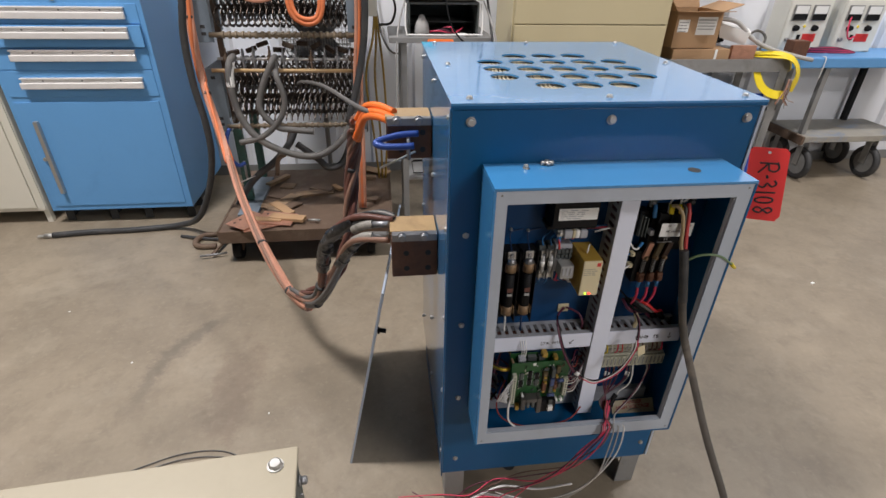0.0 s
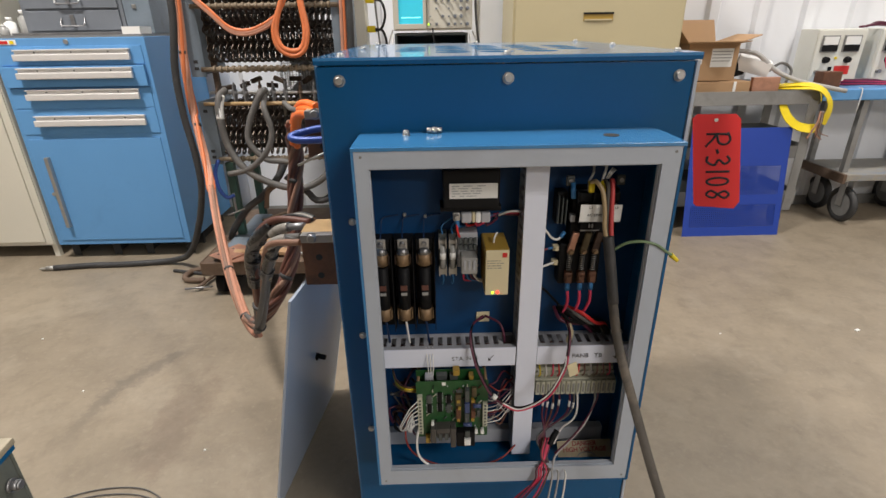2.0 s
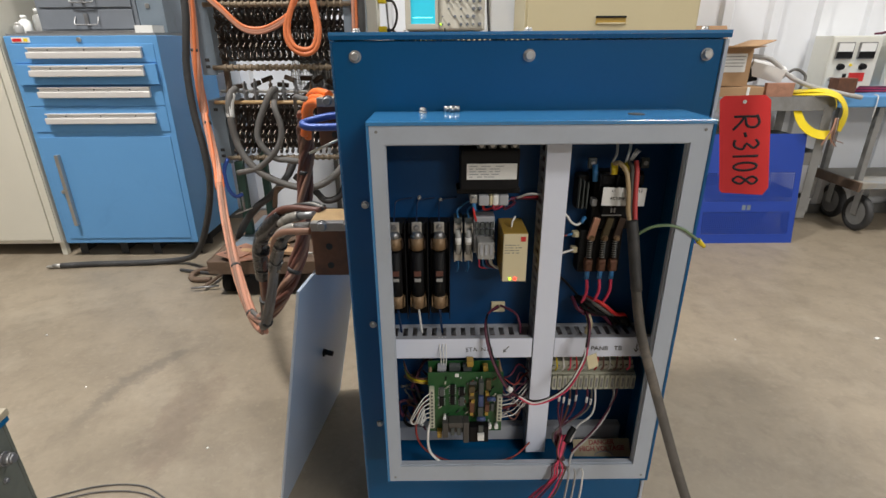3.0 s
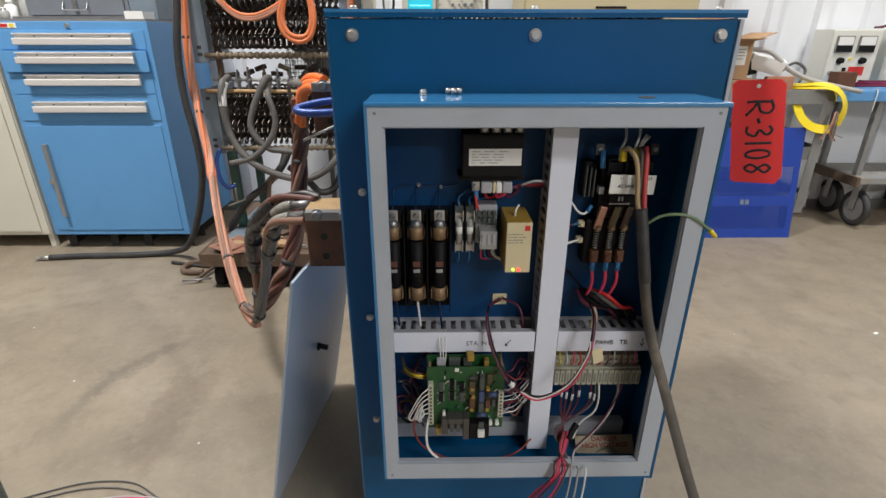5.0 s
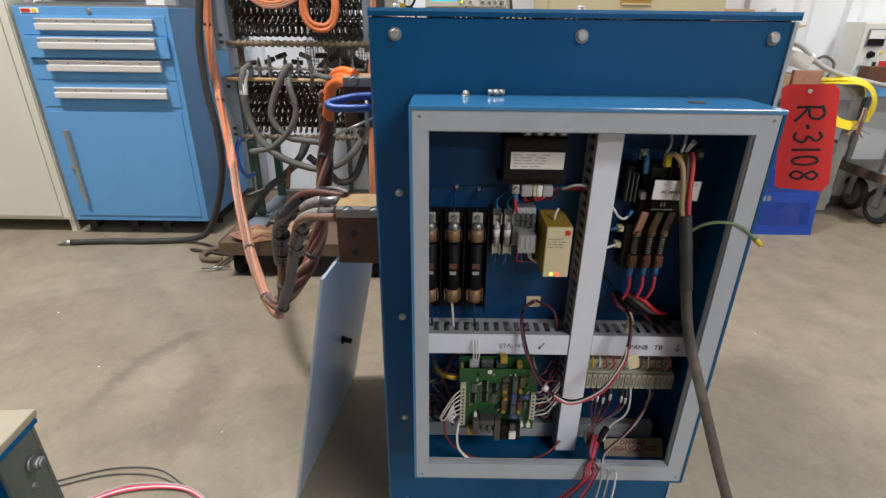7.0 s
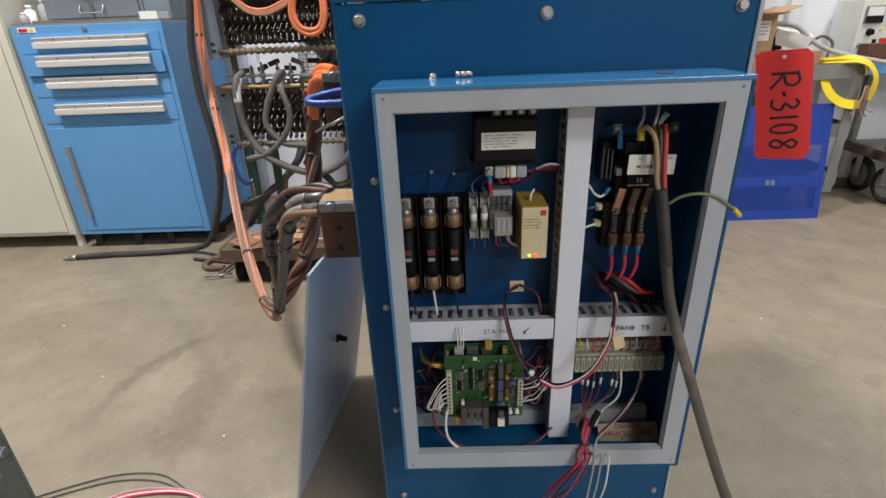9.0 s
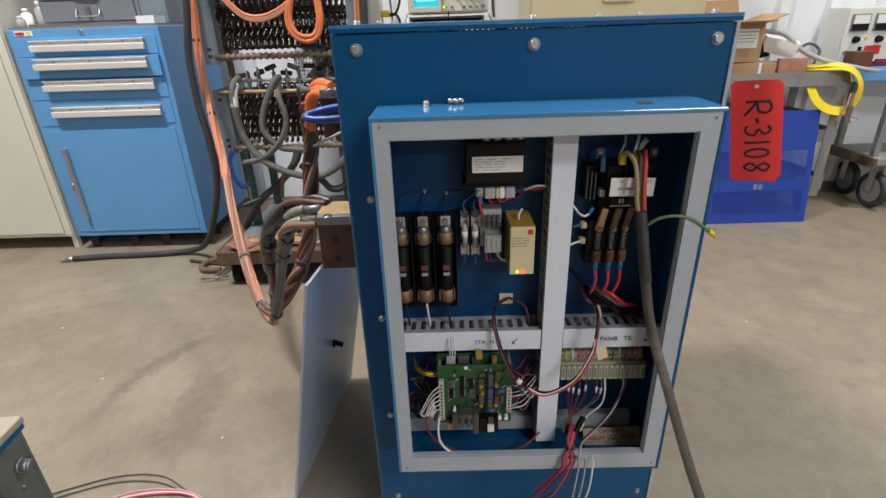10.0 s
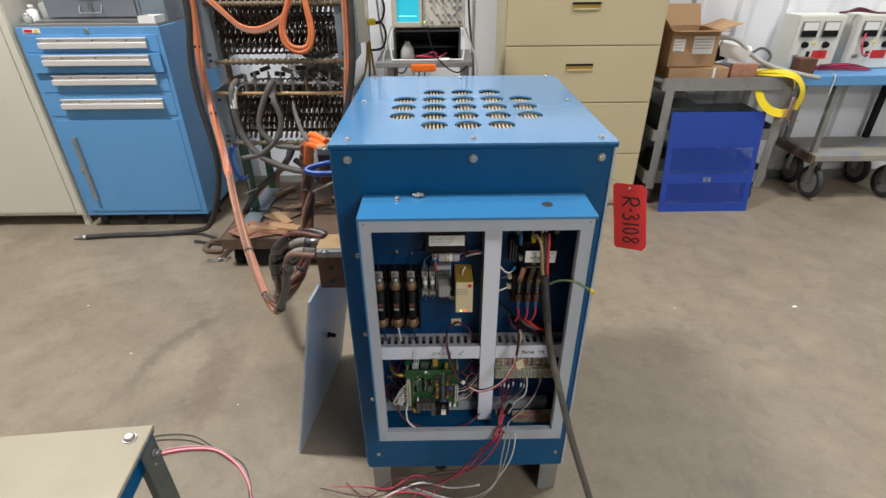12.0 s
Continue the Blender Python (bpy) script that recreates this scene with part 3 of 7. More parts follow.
for k, (z0, z1, zt) in enumerate(((1.071, 1.160, 1.146), (0.966, 1.066, 1.060), (0.860, 0.960, 0.955), (0.726, 0.854, 0.823))):
    pull = 0.016 if k == 1 else 0.0
    d = part("drawer", B(DX0 + 0.026, DX1 - 0.024, DY - 0.004 - pull, DY + 0.05, z0, z1, 0.002), "bench", dc)
    yy = DY - 0.005 - pull
    h = bmesh.new()
    box(h, -1.935, -1.361, yy - 0.020, yy, zt - 0.007, zt, 0.002)
    box(h, -1.937, -1.359, yy - 0.027, yy - 0.014, zt - 0.053, zt - 0.022, 0.005, seg=3)
    box(h, -1.930, -1.366, yy - 0.012, yy, zt - 0.050, zt - 0.004)
    hd = part("handle", h, "alu", d, "full-width pale aluminium pull")
    for x in (-1.83, -1.648, -1.466):
        part("screw", C((x, yy - 0.0122, zt - 0.014), (x, yy - 0.0145, zt - 0.014), 0.0042, seg=10), "soot", hd)
dd = part("door", B(DX0 + 0.028, DX1 - 0.034, DY - 0.005, DY + 0.01, 0.118, 0.700, 0.003), "bench", dc)
part("handle", B(-1.950, -1.929, DY - 0.030, DY - 0.0055, 0.204, 0.606, 0.004), "zinc", dd, "long vertical grey bar handle")
part("lock", C((-1.968, DY - 0.016, 0.40), (-1.968, DY - 0.005, 0.40), 0.010, seg=16), "zinc", dd)
part("lock", C((-1.669, DY - 0.008, 1.180), (-1.669, DY + 0.01, 1.180), 0.011, seg=14), "zinc", dc)
bd = part("badge", B(-2.005, -1.915, DY - 0.0022, DY - 0.0005, 1.168, 1.192), "paper", dc, "small sticker with red and yellow marks")
part("mark", B(-2.0, -1.955, DY - 0.004, DY - 0.0026, 1.173, 1.187), "red", bd)
part("mark", B(-1.945, -1.925, DY - 0.004, DY - 0.0026, 1.173, 1.187), "yellow", bd)

# ---- white cabinet beside it ----
wc = thing("storage_cabinet", (-2.55, 2.2, 0), "tall cream-white steel storage cabinet with a closed door", "cabinet")
part("body", B(-3.02, -2.088, 1.945, 2.56, 0.075, 1.98, 0.004), "cream", wc)
part("door", B(-2.98, -2.135, 1.932, 1.944, 0.10, 1.96, 0.003), "cream", wc)
part("door_edge", B(-2.131, -2.091, 1.936, 1.944, 0.085, 1.97, 0.002), "cream", wc)
for x in (-2.121, -3.0):
    part("foot", B(x, x + 0.03, 1.955, 1.985, 0, 0.074, 0.002), "cream", wc)
    part("foot", B(x, x + 0.03, 2.50, 2.53, 0, 0.074, 0.002), "cream", wc)

# ---- tool chest on the drawer cabinet ----
tc_ = thing("tool_chest", (-1.71, 2.25, 1.21), "grey steel tool chest with drop-handle drawers on the blue cabinet", "tool box")
part("body", B(-1.965, -1.445, 2.09, 2.44, 1.2105, 1.62, 0.004), "toolgrey", tc_)
for k in range(3):
    z0 = 1.23 + 0.105 * k
    d = part("drawer", B(-1.945, -1.465, 2.078, 2.0895, z0, z0 + 0.095, 0.003), "toolgrey", tc_)
    hb = T([(-1.765, 2.077, z0 + 0.06), (-1.765, 2.060, z0 + 0.028), (-1.745, 2.058, z0 + 0.022), (-1.665, 2.058, z0 + 0.022), (-1.645, 2.060, z0 + 0.028), (-1.645, 2.077, z0 + 0.06)], 0.004, seg=6)
    box(hb, -1.715, -1.695, 2.066, 2.0775, z0 + 0.02, z0 + 0.075, 0.002)
    part("handle", hb, "steel", d, "bent steel drop handle")
tray_ = solo("metal_tray", B(-1.97, -1.40, 1.98, 2.07, 1.2105, 1.222, 0.003), "steel", "dull metal strip lying in front of the tool chest", "tray")
sb_ = thing("side_box", (-1.38, 2.2, 1.21), "plain slate-grey steel box beside the tool chest", "box")
part("body", B(-1.437, -1.30, 2.08, 2.43, 1.2105, 1.60, 0.004), "rackgrey", sb_)
part("latch", B(-1.39, -1.37, 2.074, 2.0795, 1.33, 1.35, 0.001), "zinc", sb_)
op = thing("small_carton", (-1.34, 2.0, 1.21), "small open white carton on the blue cabinet", "box")
b = bmesh.new()
for a in ((-1.395, -1.305, 1.94, 1.943), (-1.395, -1.305, 2.05, 2.053), (-1.395, -1.392, 1.943, 2.05), (-1.308, -1.305, 1.943, 2.05)):
    box(b, a[0], a[1], a[2], a[3], 1.2105, 1.245)
box(b, -1.392, -1.308, 1.943, 2.05, 1.2105, 1.213)
part("tray", b, "paper", op)
for x, y, r, h, m_ in ((-2.0, 2.03, 0.025, 0.085, "paper"), (-1.985, 2.12, 0.03, 0.12, "plasticbag"), (-1.99, 1.965, 0.02, 0.05, "plasticbag")):
    o = thing("bottle", (x, y, 1.2105), "small white plastic bottle on the blue cabinet", "bottle", "bottles by the tool chest")
    part("body", lathe(bmesh.new(), (x, y, 1.2105), ((r * 0.95, 0), (r, 0.004), (r, h * 0.7), (r * 0.5, h * 0.8), (r * 0.5, h * 0.82))), m_, o)
    part("cap", lathe(bmesh.new(), (x, y, 1.2105), ((r * 0.56, h * 0.82), (r * 0.56, h), (r * 0.5, h * 1.02)), 16), "paper", o)

# ---- lateral file ----
FX0, FX1, FY = 0.592, 1.530, 2.165
fc = thing("file_cabinet", (1.06, 2.38, 0), "tall putty-coloured steel lateral file cabinet", "file cabinet")
part("body", B(FX0, FX1, FY, FY + 0.43, 0.01, 1.72, 0.003), "khaki", fc)
for k in range(5):
    z0 = 0.045 + 0.334 * k
    d = part("drawer", B(FX0 + 0.012, FX1 - 0.012, FY - 0.016, FY + 0.001, z0 + 0.003, z0 + 0.331, 0.003), "khaki", fc)
    p = part("pull", B(0.973, 1.134, FY - 0.0185, FY - 0.0165, z0 + 0.193, z0 + 0.233, 0.0), "mustard", d, "recessed pull with a brass lip")
    part("lip", B(0.979, 1.128, FY - 0.024, FY - 0.0187, z0 + 0.193, z0 + 0.201, 0.001), "khaki", p)
    part("rim", B(0.971, 1.136, FY - 0.023, FY - 0.0187, z0 + 0.224, z0 + 0.234, 0.001), "black", p)

# ---- loose door panel leaning on the terminal ----
A_, B_, C_ = Vector((-0.310, 0.160, 0.0)), Vector((-0.245, 0.663, 0.0)), Vector((-0.182, 0.142, 0.668))
D_ = B_ + (C_ - A_)
nrm = (B_ - A_).cross(C_ - A_).normalized() * 0.006
pl = bmesh.new()
f0 = [pl.verts.new(p) for p in (A_, B_, D_, C_)]
f1 = [pl.verts.new(p + nrm) for p in (A_, B_, D_, C_)]
pl.faces.new(f0)
pl.faces.new(f1)
for k in range(4):
    pl.faces.new((f0[k], f0[(k + 1) % 4], f1[(k + 1) % 4], f1[k]))
lp = thing("door_panel", (A_ + B_) / 2, "loose pale blue-grey metal door panel leaning by the cabinet", "panel")
part("sheet", pl, "sheetgrey", lp)
sp = Vector((-0.196, 0.381, 0.352))
latch = C(sp - nrm * 2, sp + nrm * 3, 0.0075, seg=12)
box(latch, sp.x - 0.010, sp.x - 0.003, sp.y - 0.012, sp.y + 0.014, sp.z - 0.007, sp.z + 0.003, 0.002)
box(latch, sp.x - 0.014, sp.x - 0.006, sp.y - 0.004, sp.y + 0.004, sp.z - 0.001, sp.z + 0.012, 0.002)
part("latch", latch, "black", lp, "small black quarter-turn latch")

# ---- resistor load bank on a dolly ----
RX0, RX1, RY = -0.985, -0.245, 1.70
rk = thing("resistor_rack", (-0.61, 1.9, 0.19), "open steel load-bank rack with rows of edge-wound resistor coils", "load bank")


def coil_mesh(x0, x1, y, z, turns, ry=0.050, rz=0.0235, w=0.019, th=0.0019, per=8):
    bm = bmesh.new()
    prev = None
    for k in range(turns * per + 1):
        a = 2 * math.pi * k / per
        x = x0 + (x1 - x0) * k / (turns * per)
        ring = []
        for rad, dx in ((0, -th), (0, th), (1, th), (1, -th)):
            ring.append(bm.verts.new((x + dx, y + (ry - w * (1 - rad)) * math.cos(a), z + (rz + w * 0.6 * rad - w * 0.6) * math.sin(a))))
        if prev:
            for i in range(4):
                bm.faces.new((prev[i], prev[(i + 1) % 4], ring[(i + 1) % 4], ring[i]))
        prev = ring
    return bm


coil0 = part("coil", coil_mesh(-0.912, -0.312, 0, 0, 21), "coil", rk, "dark edge-wound resistor coil")
coil1 = part("coil", coil_mesh(-0.312, -0.912, 0, 0, 21), "coil", rk, "dark edge-wound resistor coil")
coil0.matrix_basis = Matrix.Translation((0, RY + 0.06, 1.100))
coil1.matrix_basis = Matrix.Translation((0, RY + 0.06, 1.142))
for layer in range(4):
    for k in range(16):
        if layer == 0 and k < 2:
            continue
        shared("coil", (coil0, coil1)[(k + layer) % 2], Matrix.Translation((0.005 * ((k + layer) % 3) - 0.005 + 0.0105 * (layer % 2), RY + 0.06 + 0.1 * layer, 1.100 + 0.042 * k + 0.012 * (layer % 2))), rk)
    for k in range(6):
        shared("coil", (coil1, coil0)[(k + layer) % 2], Matrix.Translation((0.005 * ((k + layer) % 3) - 0.005 + 0.0105 * (layer % 2), RY + 0.06 + 0.1 * layer, 0.658 + 0.042 * k + 0.008 * (layer % 2))), rk)
for x0, x1 in ((RX0, RX0 + 0.07), (RX1 - 0.06, RX1)):
    for z0, z1 in ((1.02, 1.78), (0.60, 0.905)):
        u = bmesh.new()
        box(u, x0, x1, RY - 0.004, RY, z0, z1, 0.001)
        xs = x0 if x0 < -0.6 else x1 - 0.004
        box(u, xs, xs + 0.004, RY + 0.0005, RY + 0.42, z0, z1, 0.001)
        up = part("end_plate", u, "rackgrey", rk, "slate-grey slotted end plate")
        for z in (z0 + 0.03, z0 + 0.06, z1 - 0.05):
            part("slot", B(x0 + 0.02, x0 + 0.04, RY - 0.0052, RY - 0.0043, z, z + 0.014), "dark", up)
for x in (-0.90, -0.30):
    for y in (RY + 0.02, RY + 0.38):
        part("post", B(x - 0.02, x + 0.02, y, y + 0.035, 0.19, 0.60, 0.002), "green", rk, "dark green square post")
for x in (-0.93, -0.275):
    part("post", B(x - 0.012, x + 0.012, RY + 0.13, RY + 0.155, 0.60, 1.78, 0.001), "rust", rk)
part("cross_bar", C((-0.93, RY - 0.01, 1.053), (-0.27, RY - 0.01, 1.053), 0.011, seg=14), "ceramic", rk, "ribbed ceramic tube across the rack")
ringm = part("ceramic_ring", C((-0.006, 0, 0), (0.006, 0, 0), 0.016, seg=14), "ceramic", rk)
ringm.matrix_basis = Matrix.Translation((-0.87, RY - 0.01, 1.053))
for k in range(1, 20):
    shared("ceramic_ring", ringm, Matrix.Translation((-0.87 + 0.0295 * k, RY - 0.01, 1.053)), rk)
for z, y in ((1.32, RY - 0.01), (0.628, RY - 0.01)):
    part("cross_bar", C((-0.93, y, z), (-0.27, y, z), 0.010, seg=12), "ceramic", rk)
    for k in range(20):
        shared("ceramic_ring", ringm, Matrix.Translation((-0.87 + 0.0295 * k, y, z)) @ Matrix.Scale(0.9, 4), rk)
part("cross_bar", C((-0.95, RY - 0.012, 0.897), (-0.27, RY - 0.012, 0.892), 0.009, seg=12), "tan", rk, "tan insulating rod")
part("cross_bar", C((-0.92, RY + 0.01, 0.946), (-0.27, RY + 0.01, 0.94), 0.007, seg=12), "zinc", rk, "bright steel terminal rod")
rng = random.Random(4)
for k in range(10):
    x = -0.875 + 0.064 * k + rng.uniform(-0.012, 0.012)
    cl = bmesh.new()
    box(cl, x - 0.0035, x + 0.0035, RY - 0.008, RY + 0.03, 0.903, 0.965 + rng.uniform(0, 0.02), 0.001, m=None)
    cyl(cl, (x - 0.012, RY + 0.01, 0.944), (x + 0.012, RY + 0.01, 0.944), 0.013, 6)
    cyl(cl, (x, RY + 0.012, 0.944), (x, RY + 0.012, 0.985 + rng.uniform(0, 0.02)), 0.005, 6)
    part("terminal_clamp", cl, "steel" if k % 3 else "rust", rk, "grimy bolted terminal clamp")
    lump = bmesh.new()
    box(lump, -0.028, 0.028, -0.012, 0.012, -0.010, 0.012, 0.004, m=pose(x + 0.02, RY + rng.uniform(0.06, 0.16), 0.968 + rng.uniform(-0.01, 0.03), 0, rng.uniform(-30, 30), rng.uniform(-40, 40)))
    part("terminal_lug", lump, "coil", rk)
for k in range(4):
    x = -0.62 + 0.085 * k
    g = bmesh.new()
    for j in range(5):
        box(g, x + 0.013 * j, x + 0.004 + 0.013 * j, RY + 0.2, RY + 0.204, 0.955, 1.03, m=None)
    part("screen", g, "zinc", rk, "small piece of slotted metal screen")

dl = thing("dolly", (-0.57, 1.77, 0), "rusty low steel dolly with a littered deck", "dolly")
part("deck", B(-0.99, -0.14, 1.40, 2.20, 0.172, 0.188, 0.003), "rust", dl)
part("rail", B(-0.99, -0.14, 1.39, 1.3995, 0.125, 0.19, 0.002), "rust", dl)
part("rail", B(-0.14, -0.13, 1.40, 2.20, 0.125, 0.19, 0.002), "rust", dl)
part("rail", B(-1.0, -0.9905, 1.40, 2.20, 0.125, 0.19, 0.002), "rust", dl)
for x in (-0.93, -0.25):
    for y in (1.47, 2.1):
        w = part("wheel", C((x - 0.02, y, 0.055), (x + 0.02, y, 0.055), 0.055, seg=20), "black", dl, "dark caster wheel")
        part("fork", B(x - 0.028, x - 0.022, y - 0.02, y + 0.02, 0.05, 0.171), "rust", w)
        part("fork", B(x + 0.022, x + 0.028, y - 0.02, y + 0.02, 0.05, 0.171), "rust", w)
rng = random.Random(11)
for k in range(16):
    x, y = rng.uniform(-0.85, -0.22), rng.uniform(1.44, 2.12)
    l, w, h = rng.uniform(0.06, 0.22), rng.uniform(0.03, 0.09), rng.uniform(0.006, 0.02)
    m_ = pose(x, y, 0.188 + 0.004 * (k % 4), 0, 0, rng.uniform(-60, 60))
    solo("scrap_board", B(-l / 2, l / 2, -w / 2, w / 2, 0, h, 0.002, m=m_), ("wood", "rust", "wood", "card")[k % 4], "short dirty offcut lying on the dolly", "scrap", "offcuts on the dolly")
solo("scrap_board", B(-0.93, -0.83, 1.55, 2.05, 0.1885, 0.206, 0.002), "rackgrey", "long grey painted offcut lying on the dolly", "scrap", "offcuts on the dolly")
for k, (x, y, a) in enumerate(((-0.80, 1.45, 25), (-0.72, 1.49, -12), (-0.86, 1.47, 60))):
    pm = pose(x, y, 0.200 + 0.005 * k, 3, 2, a)
    pb = B(-0.09, 0.09, -0.06, 0.06, 0, 0.004, 0.001, m=pm)
    cp = thing("copper_plate", (x, y, 0.19), "flat drilled copper plate lying on the dolly", "plate", "copper plates")
    cpp = part("sheet", pb, "copper", cp)
    for u in (-0.06, -0.02, 0.03):
        p = pm @ Vector((u, 0.03, 0.0042))
        part("hole", C(p, p + Vector((0, 0, 0.0008)), 0.006, seg=10), "dark", cpp)
# rod and small litter
solo("bolt_stub", C((-0.56, 1.46, 0.206), (-0.50, 1.45, 0.206), 0.007, seg=8), "zinc", "short bright threaded stub on the dolly", "bolt")


# ---- fan behind the rack ----
fan = thing("fan", (-0.50, 1.98, 0.20), "grey pedestal fan with a wire guard behind the rack", "fan")
part("pole", C((-0.50, 2.19, 0.012), (-0.50, 2.19, 0.95), 0.014, seg=12), "cartgrey", fan)
part("base", C((-0.50, 2.19, 0.0), (-0.50, 2.19, 0.012), 0.12, seg=24), "cartgrey", fan)
part("hub", C((-0.50, 2.12, 0.99), (-0.50, 2.20, 0.99), 0.040, seg=18), "cartgrey", fan)
for k in range(4):
    bm = bmesh.new()
    bl = pose(-0.50, 2.15, 0.99, 0, 45 + 90 * k, 0)
    box(bm, -0.055, 0.055, -0.002, 0.002, 0.038, 0.17, 0.0, m=bl @ pose(0, 0, 0, 0, 0, 25))
    part("blade", bm, "cartgrey", fan)
gd = part("guard", T([(-0.50 + 0.185 * math.cos(2 * math.pi * k / 24), 2.11, 0.99 + 0.185 * math.sin(2 * math.pi * k / 24)) for k in range(24)], 0.003, seg=6, smooth=False, closed=True), "steel", fan, "wire guard")
for k in range(-8, 9):
    u = 0.02 * k
    h = math.sqrt(0.185 ** 2 - u * u)
    part("guard_wire", C((-0.50 + u, 2.11, 0.99 - h), (-0.50 + u, 2.11, 0.99 + h), 0.0018, seg=5), "steel", gd)
    part("guard_wire", C((-0.50 - h, 2.113, 0.99 + u), (-0.50 + h, 2.113, 0.99 + u), 0.0018, seg=5), "steel", gd)

# ---- C-clamps ----
def c_clamp(name, pts, r, screw, handle, material, label):
    c = thing(name, pts[0], label, "clamp")
    part("frame", T(pts, r, seg=8, n=4), material, c)
    rusty = material == "rust"
    part("screw", C(screw[0], screw[1], r * 0.6, seg=10), "rust" if rusty else "steel", c, "threaded screw")
    part("handle", C(handle[0], handle[1], r * 0.35, seg=8), "steel" if rusty else "zinc", c)


c_clamp("c_clamp", [(-1.10, 1.70, 0.016), (-1.17, 1.69, 0.016), (-1.20, 1.63, 0.016), (-1.18, 1.575, 0.016), (-1.12, 1.56, 0.016), (-1.075, 1.565, 0.016)], 0.015,
        ((-1.03, 1.66, 0.02), (-1.07, 1.47, 0.02)), ((-1.13, 1.455, 0.02), (-1.0, 1.48, 0.02)), "rust", "rusty brown C-clamp lying on the floor")
c_clamp("c_clamp", [(-0.072, 0.345, 1.010), (-0.115, 0.345, 1.008), (-0.158, 0.340, 1.000), (-0.180, 0.330, 0.993), (-0.165, 0.318, 0.988), (-0.125, 0.312, 0.988), (-0.085, 0.312, 0.990)], 0.0085,
        ((-0.098, 0.336, 0.945), (-0.098, 0.342, 1.002)), ((-0.172, 0.330, 0.926), (-0.080, 0.338, 0.966)), "clamp", "blue cast C-clamp gripping the upper terminal")
c_clamp("c_clamp", [(-0.905, 1.62, 0.64), (-0.925, 1.60, 0.58), (-0.915, 1.59, 0.50), (-0.89, 1.60, 0.455), (-0.86, 1.62, 0.46)], 0.010,
        ((-0.865, 1.62, 0.47), (-0.865, 1.62, 0.37)), ((-0.905, 1.6, 0.36), (-0.825, 1.63, 0.385)), "clamp", "blue C-clamp hanging on the resistor rack")


# ---- heavy cables ----
def cable(pts, r, material, label, name="cable", seg=10, n=8):
    return solo(name, T(pts, r, seg=seg, n=n), material, label, "cable")


def bundle(name, pts, strands, r, spread, mats, label, seed, twist=2.0, ties=(0.34, 0.66)):
    b = thing(name, pts[0], label, "cable")
    path = smooth_path(pts, 8)
    rg = random.Random(seed)
    for k in range(strands):
        out = []
        ph = 2 * math.pi * k / strands
        amp = spread * (0.45 if k == 0 else 1.0) * rg.uniform(0.8, 1.1)
        for i, p in enumerate(path):
            d, u, w = frame_axes(path[min(i + 1, len(path) - 1)] - path[max(i - 1, 0)])
            a = ph + twist * i / len(path) * 2 * math.pi
            out.append(p + amp * (math.cos(a) * u + math.sin(a) * w))
        part("strand", tube(bmesh.new(), out, r, seg=8, smooth=False), mats[k % len(mats)], b)
    for f in ties:
        i = int(f * (len(path) - 1))
        d = (path[i + 1] - path[i]).normalized()
        part("tie", C(path[i] - d * 0.006, path[i] + d * 0.006, spread + r * 0.8, seg=12), "rubber", b, "black cable tie")
    return b


bundle("cable_bundle", [(-0.965, 1.69, 1.75), (-0.985, 1.685, 1.3), (-0.998, 1.67, 1.05), (-0.986, 1.64, 0.865), (-0.912, 1.50, 0.642), (-0.865, 1.39, 0.555)], 6, 0.0085, 0.0125, ("pinkish", "orange", "pinkish"), "orange welding-type cables tied in a bundle on the rack", 3, 0.9)
bundle("cable_bundle", [(-0.872, 1.405, 0.567), (-0.80, 1.24, 0.450), (-0.68, 0.99, 0.345), (-0.60, 0.84, 0.300), (-0.535, 0.73, 0.272), (-0.49, 0.665, 0.268), (-0.455, 0.61, 0.290)], 6, 0.0085, 0.0125, ("pinkish", "dusty", "pinkish"), "dusty brown-orange cables sagging to the floor in a bundle", 4, 0.5)
bundle("cable_bundle", [(-0.520, 0.71, 0.272), (-0.465, 0.625, 0.292), (-0.405, 0.52, 0.37), (-0.345, 0.42, 0.50), (-0.285, 0.335, 0.66), (-0.235, 0.27, 0.755), (-0.155, 0.225, 0.785)], 3, 0.0085, 0.010,
       ("greyrub", "dusty", "greyrub"), "dark cables rising to the lower terminal", 5, 0.8)
bundle("cable_bundle", [(-0.535, 0.72, 0.282), (-0.455, 0.61, 0.32), (-0.395, 0.50, 0.42), (-0.36, 0.43, 0.57), (-0.34, 0.385, 0.67), (-0.30, 0.345, 0.735), (-0.235, 0.315, 0.790), (-0.14, 0.28, 0.802)], 3, 0.0085, 0.011,
       ("dusty", "maroon", "greyrub"), "taped dusty cables rising to the lower terminal", 6, 0.6)
bundle("cable_bundle", [(-0.232, 0.56, 0.985), (-0.240, 0.58, 0.95), (-0.255, 0.61, 0.86), (-0.272, 0.60, 0.73), (-0.285, 0.56, 0.60), (-0.34, 0.54, 0.47), (-0.43, 0.61, 0.35), (-0.50, 0.69, 0.282)], 7, 0.0085, 0.015,
       ("maroon", "dusty", "maroon"), "dark red-brown cables hanging in a twisted bundle", 8, 2.2)
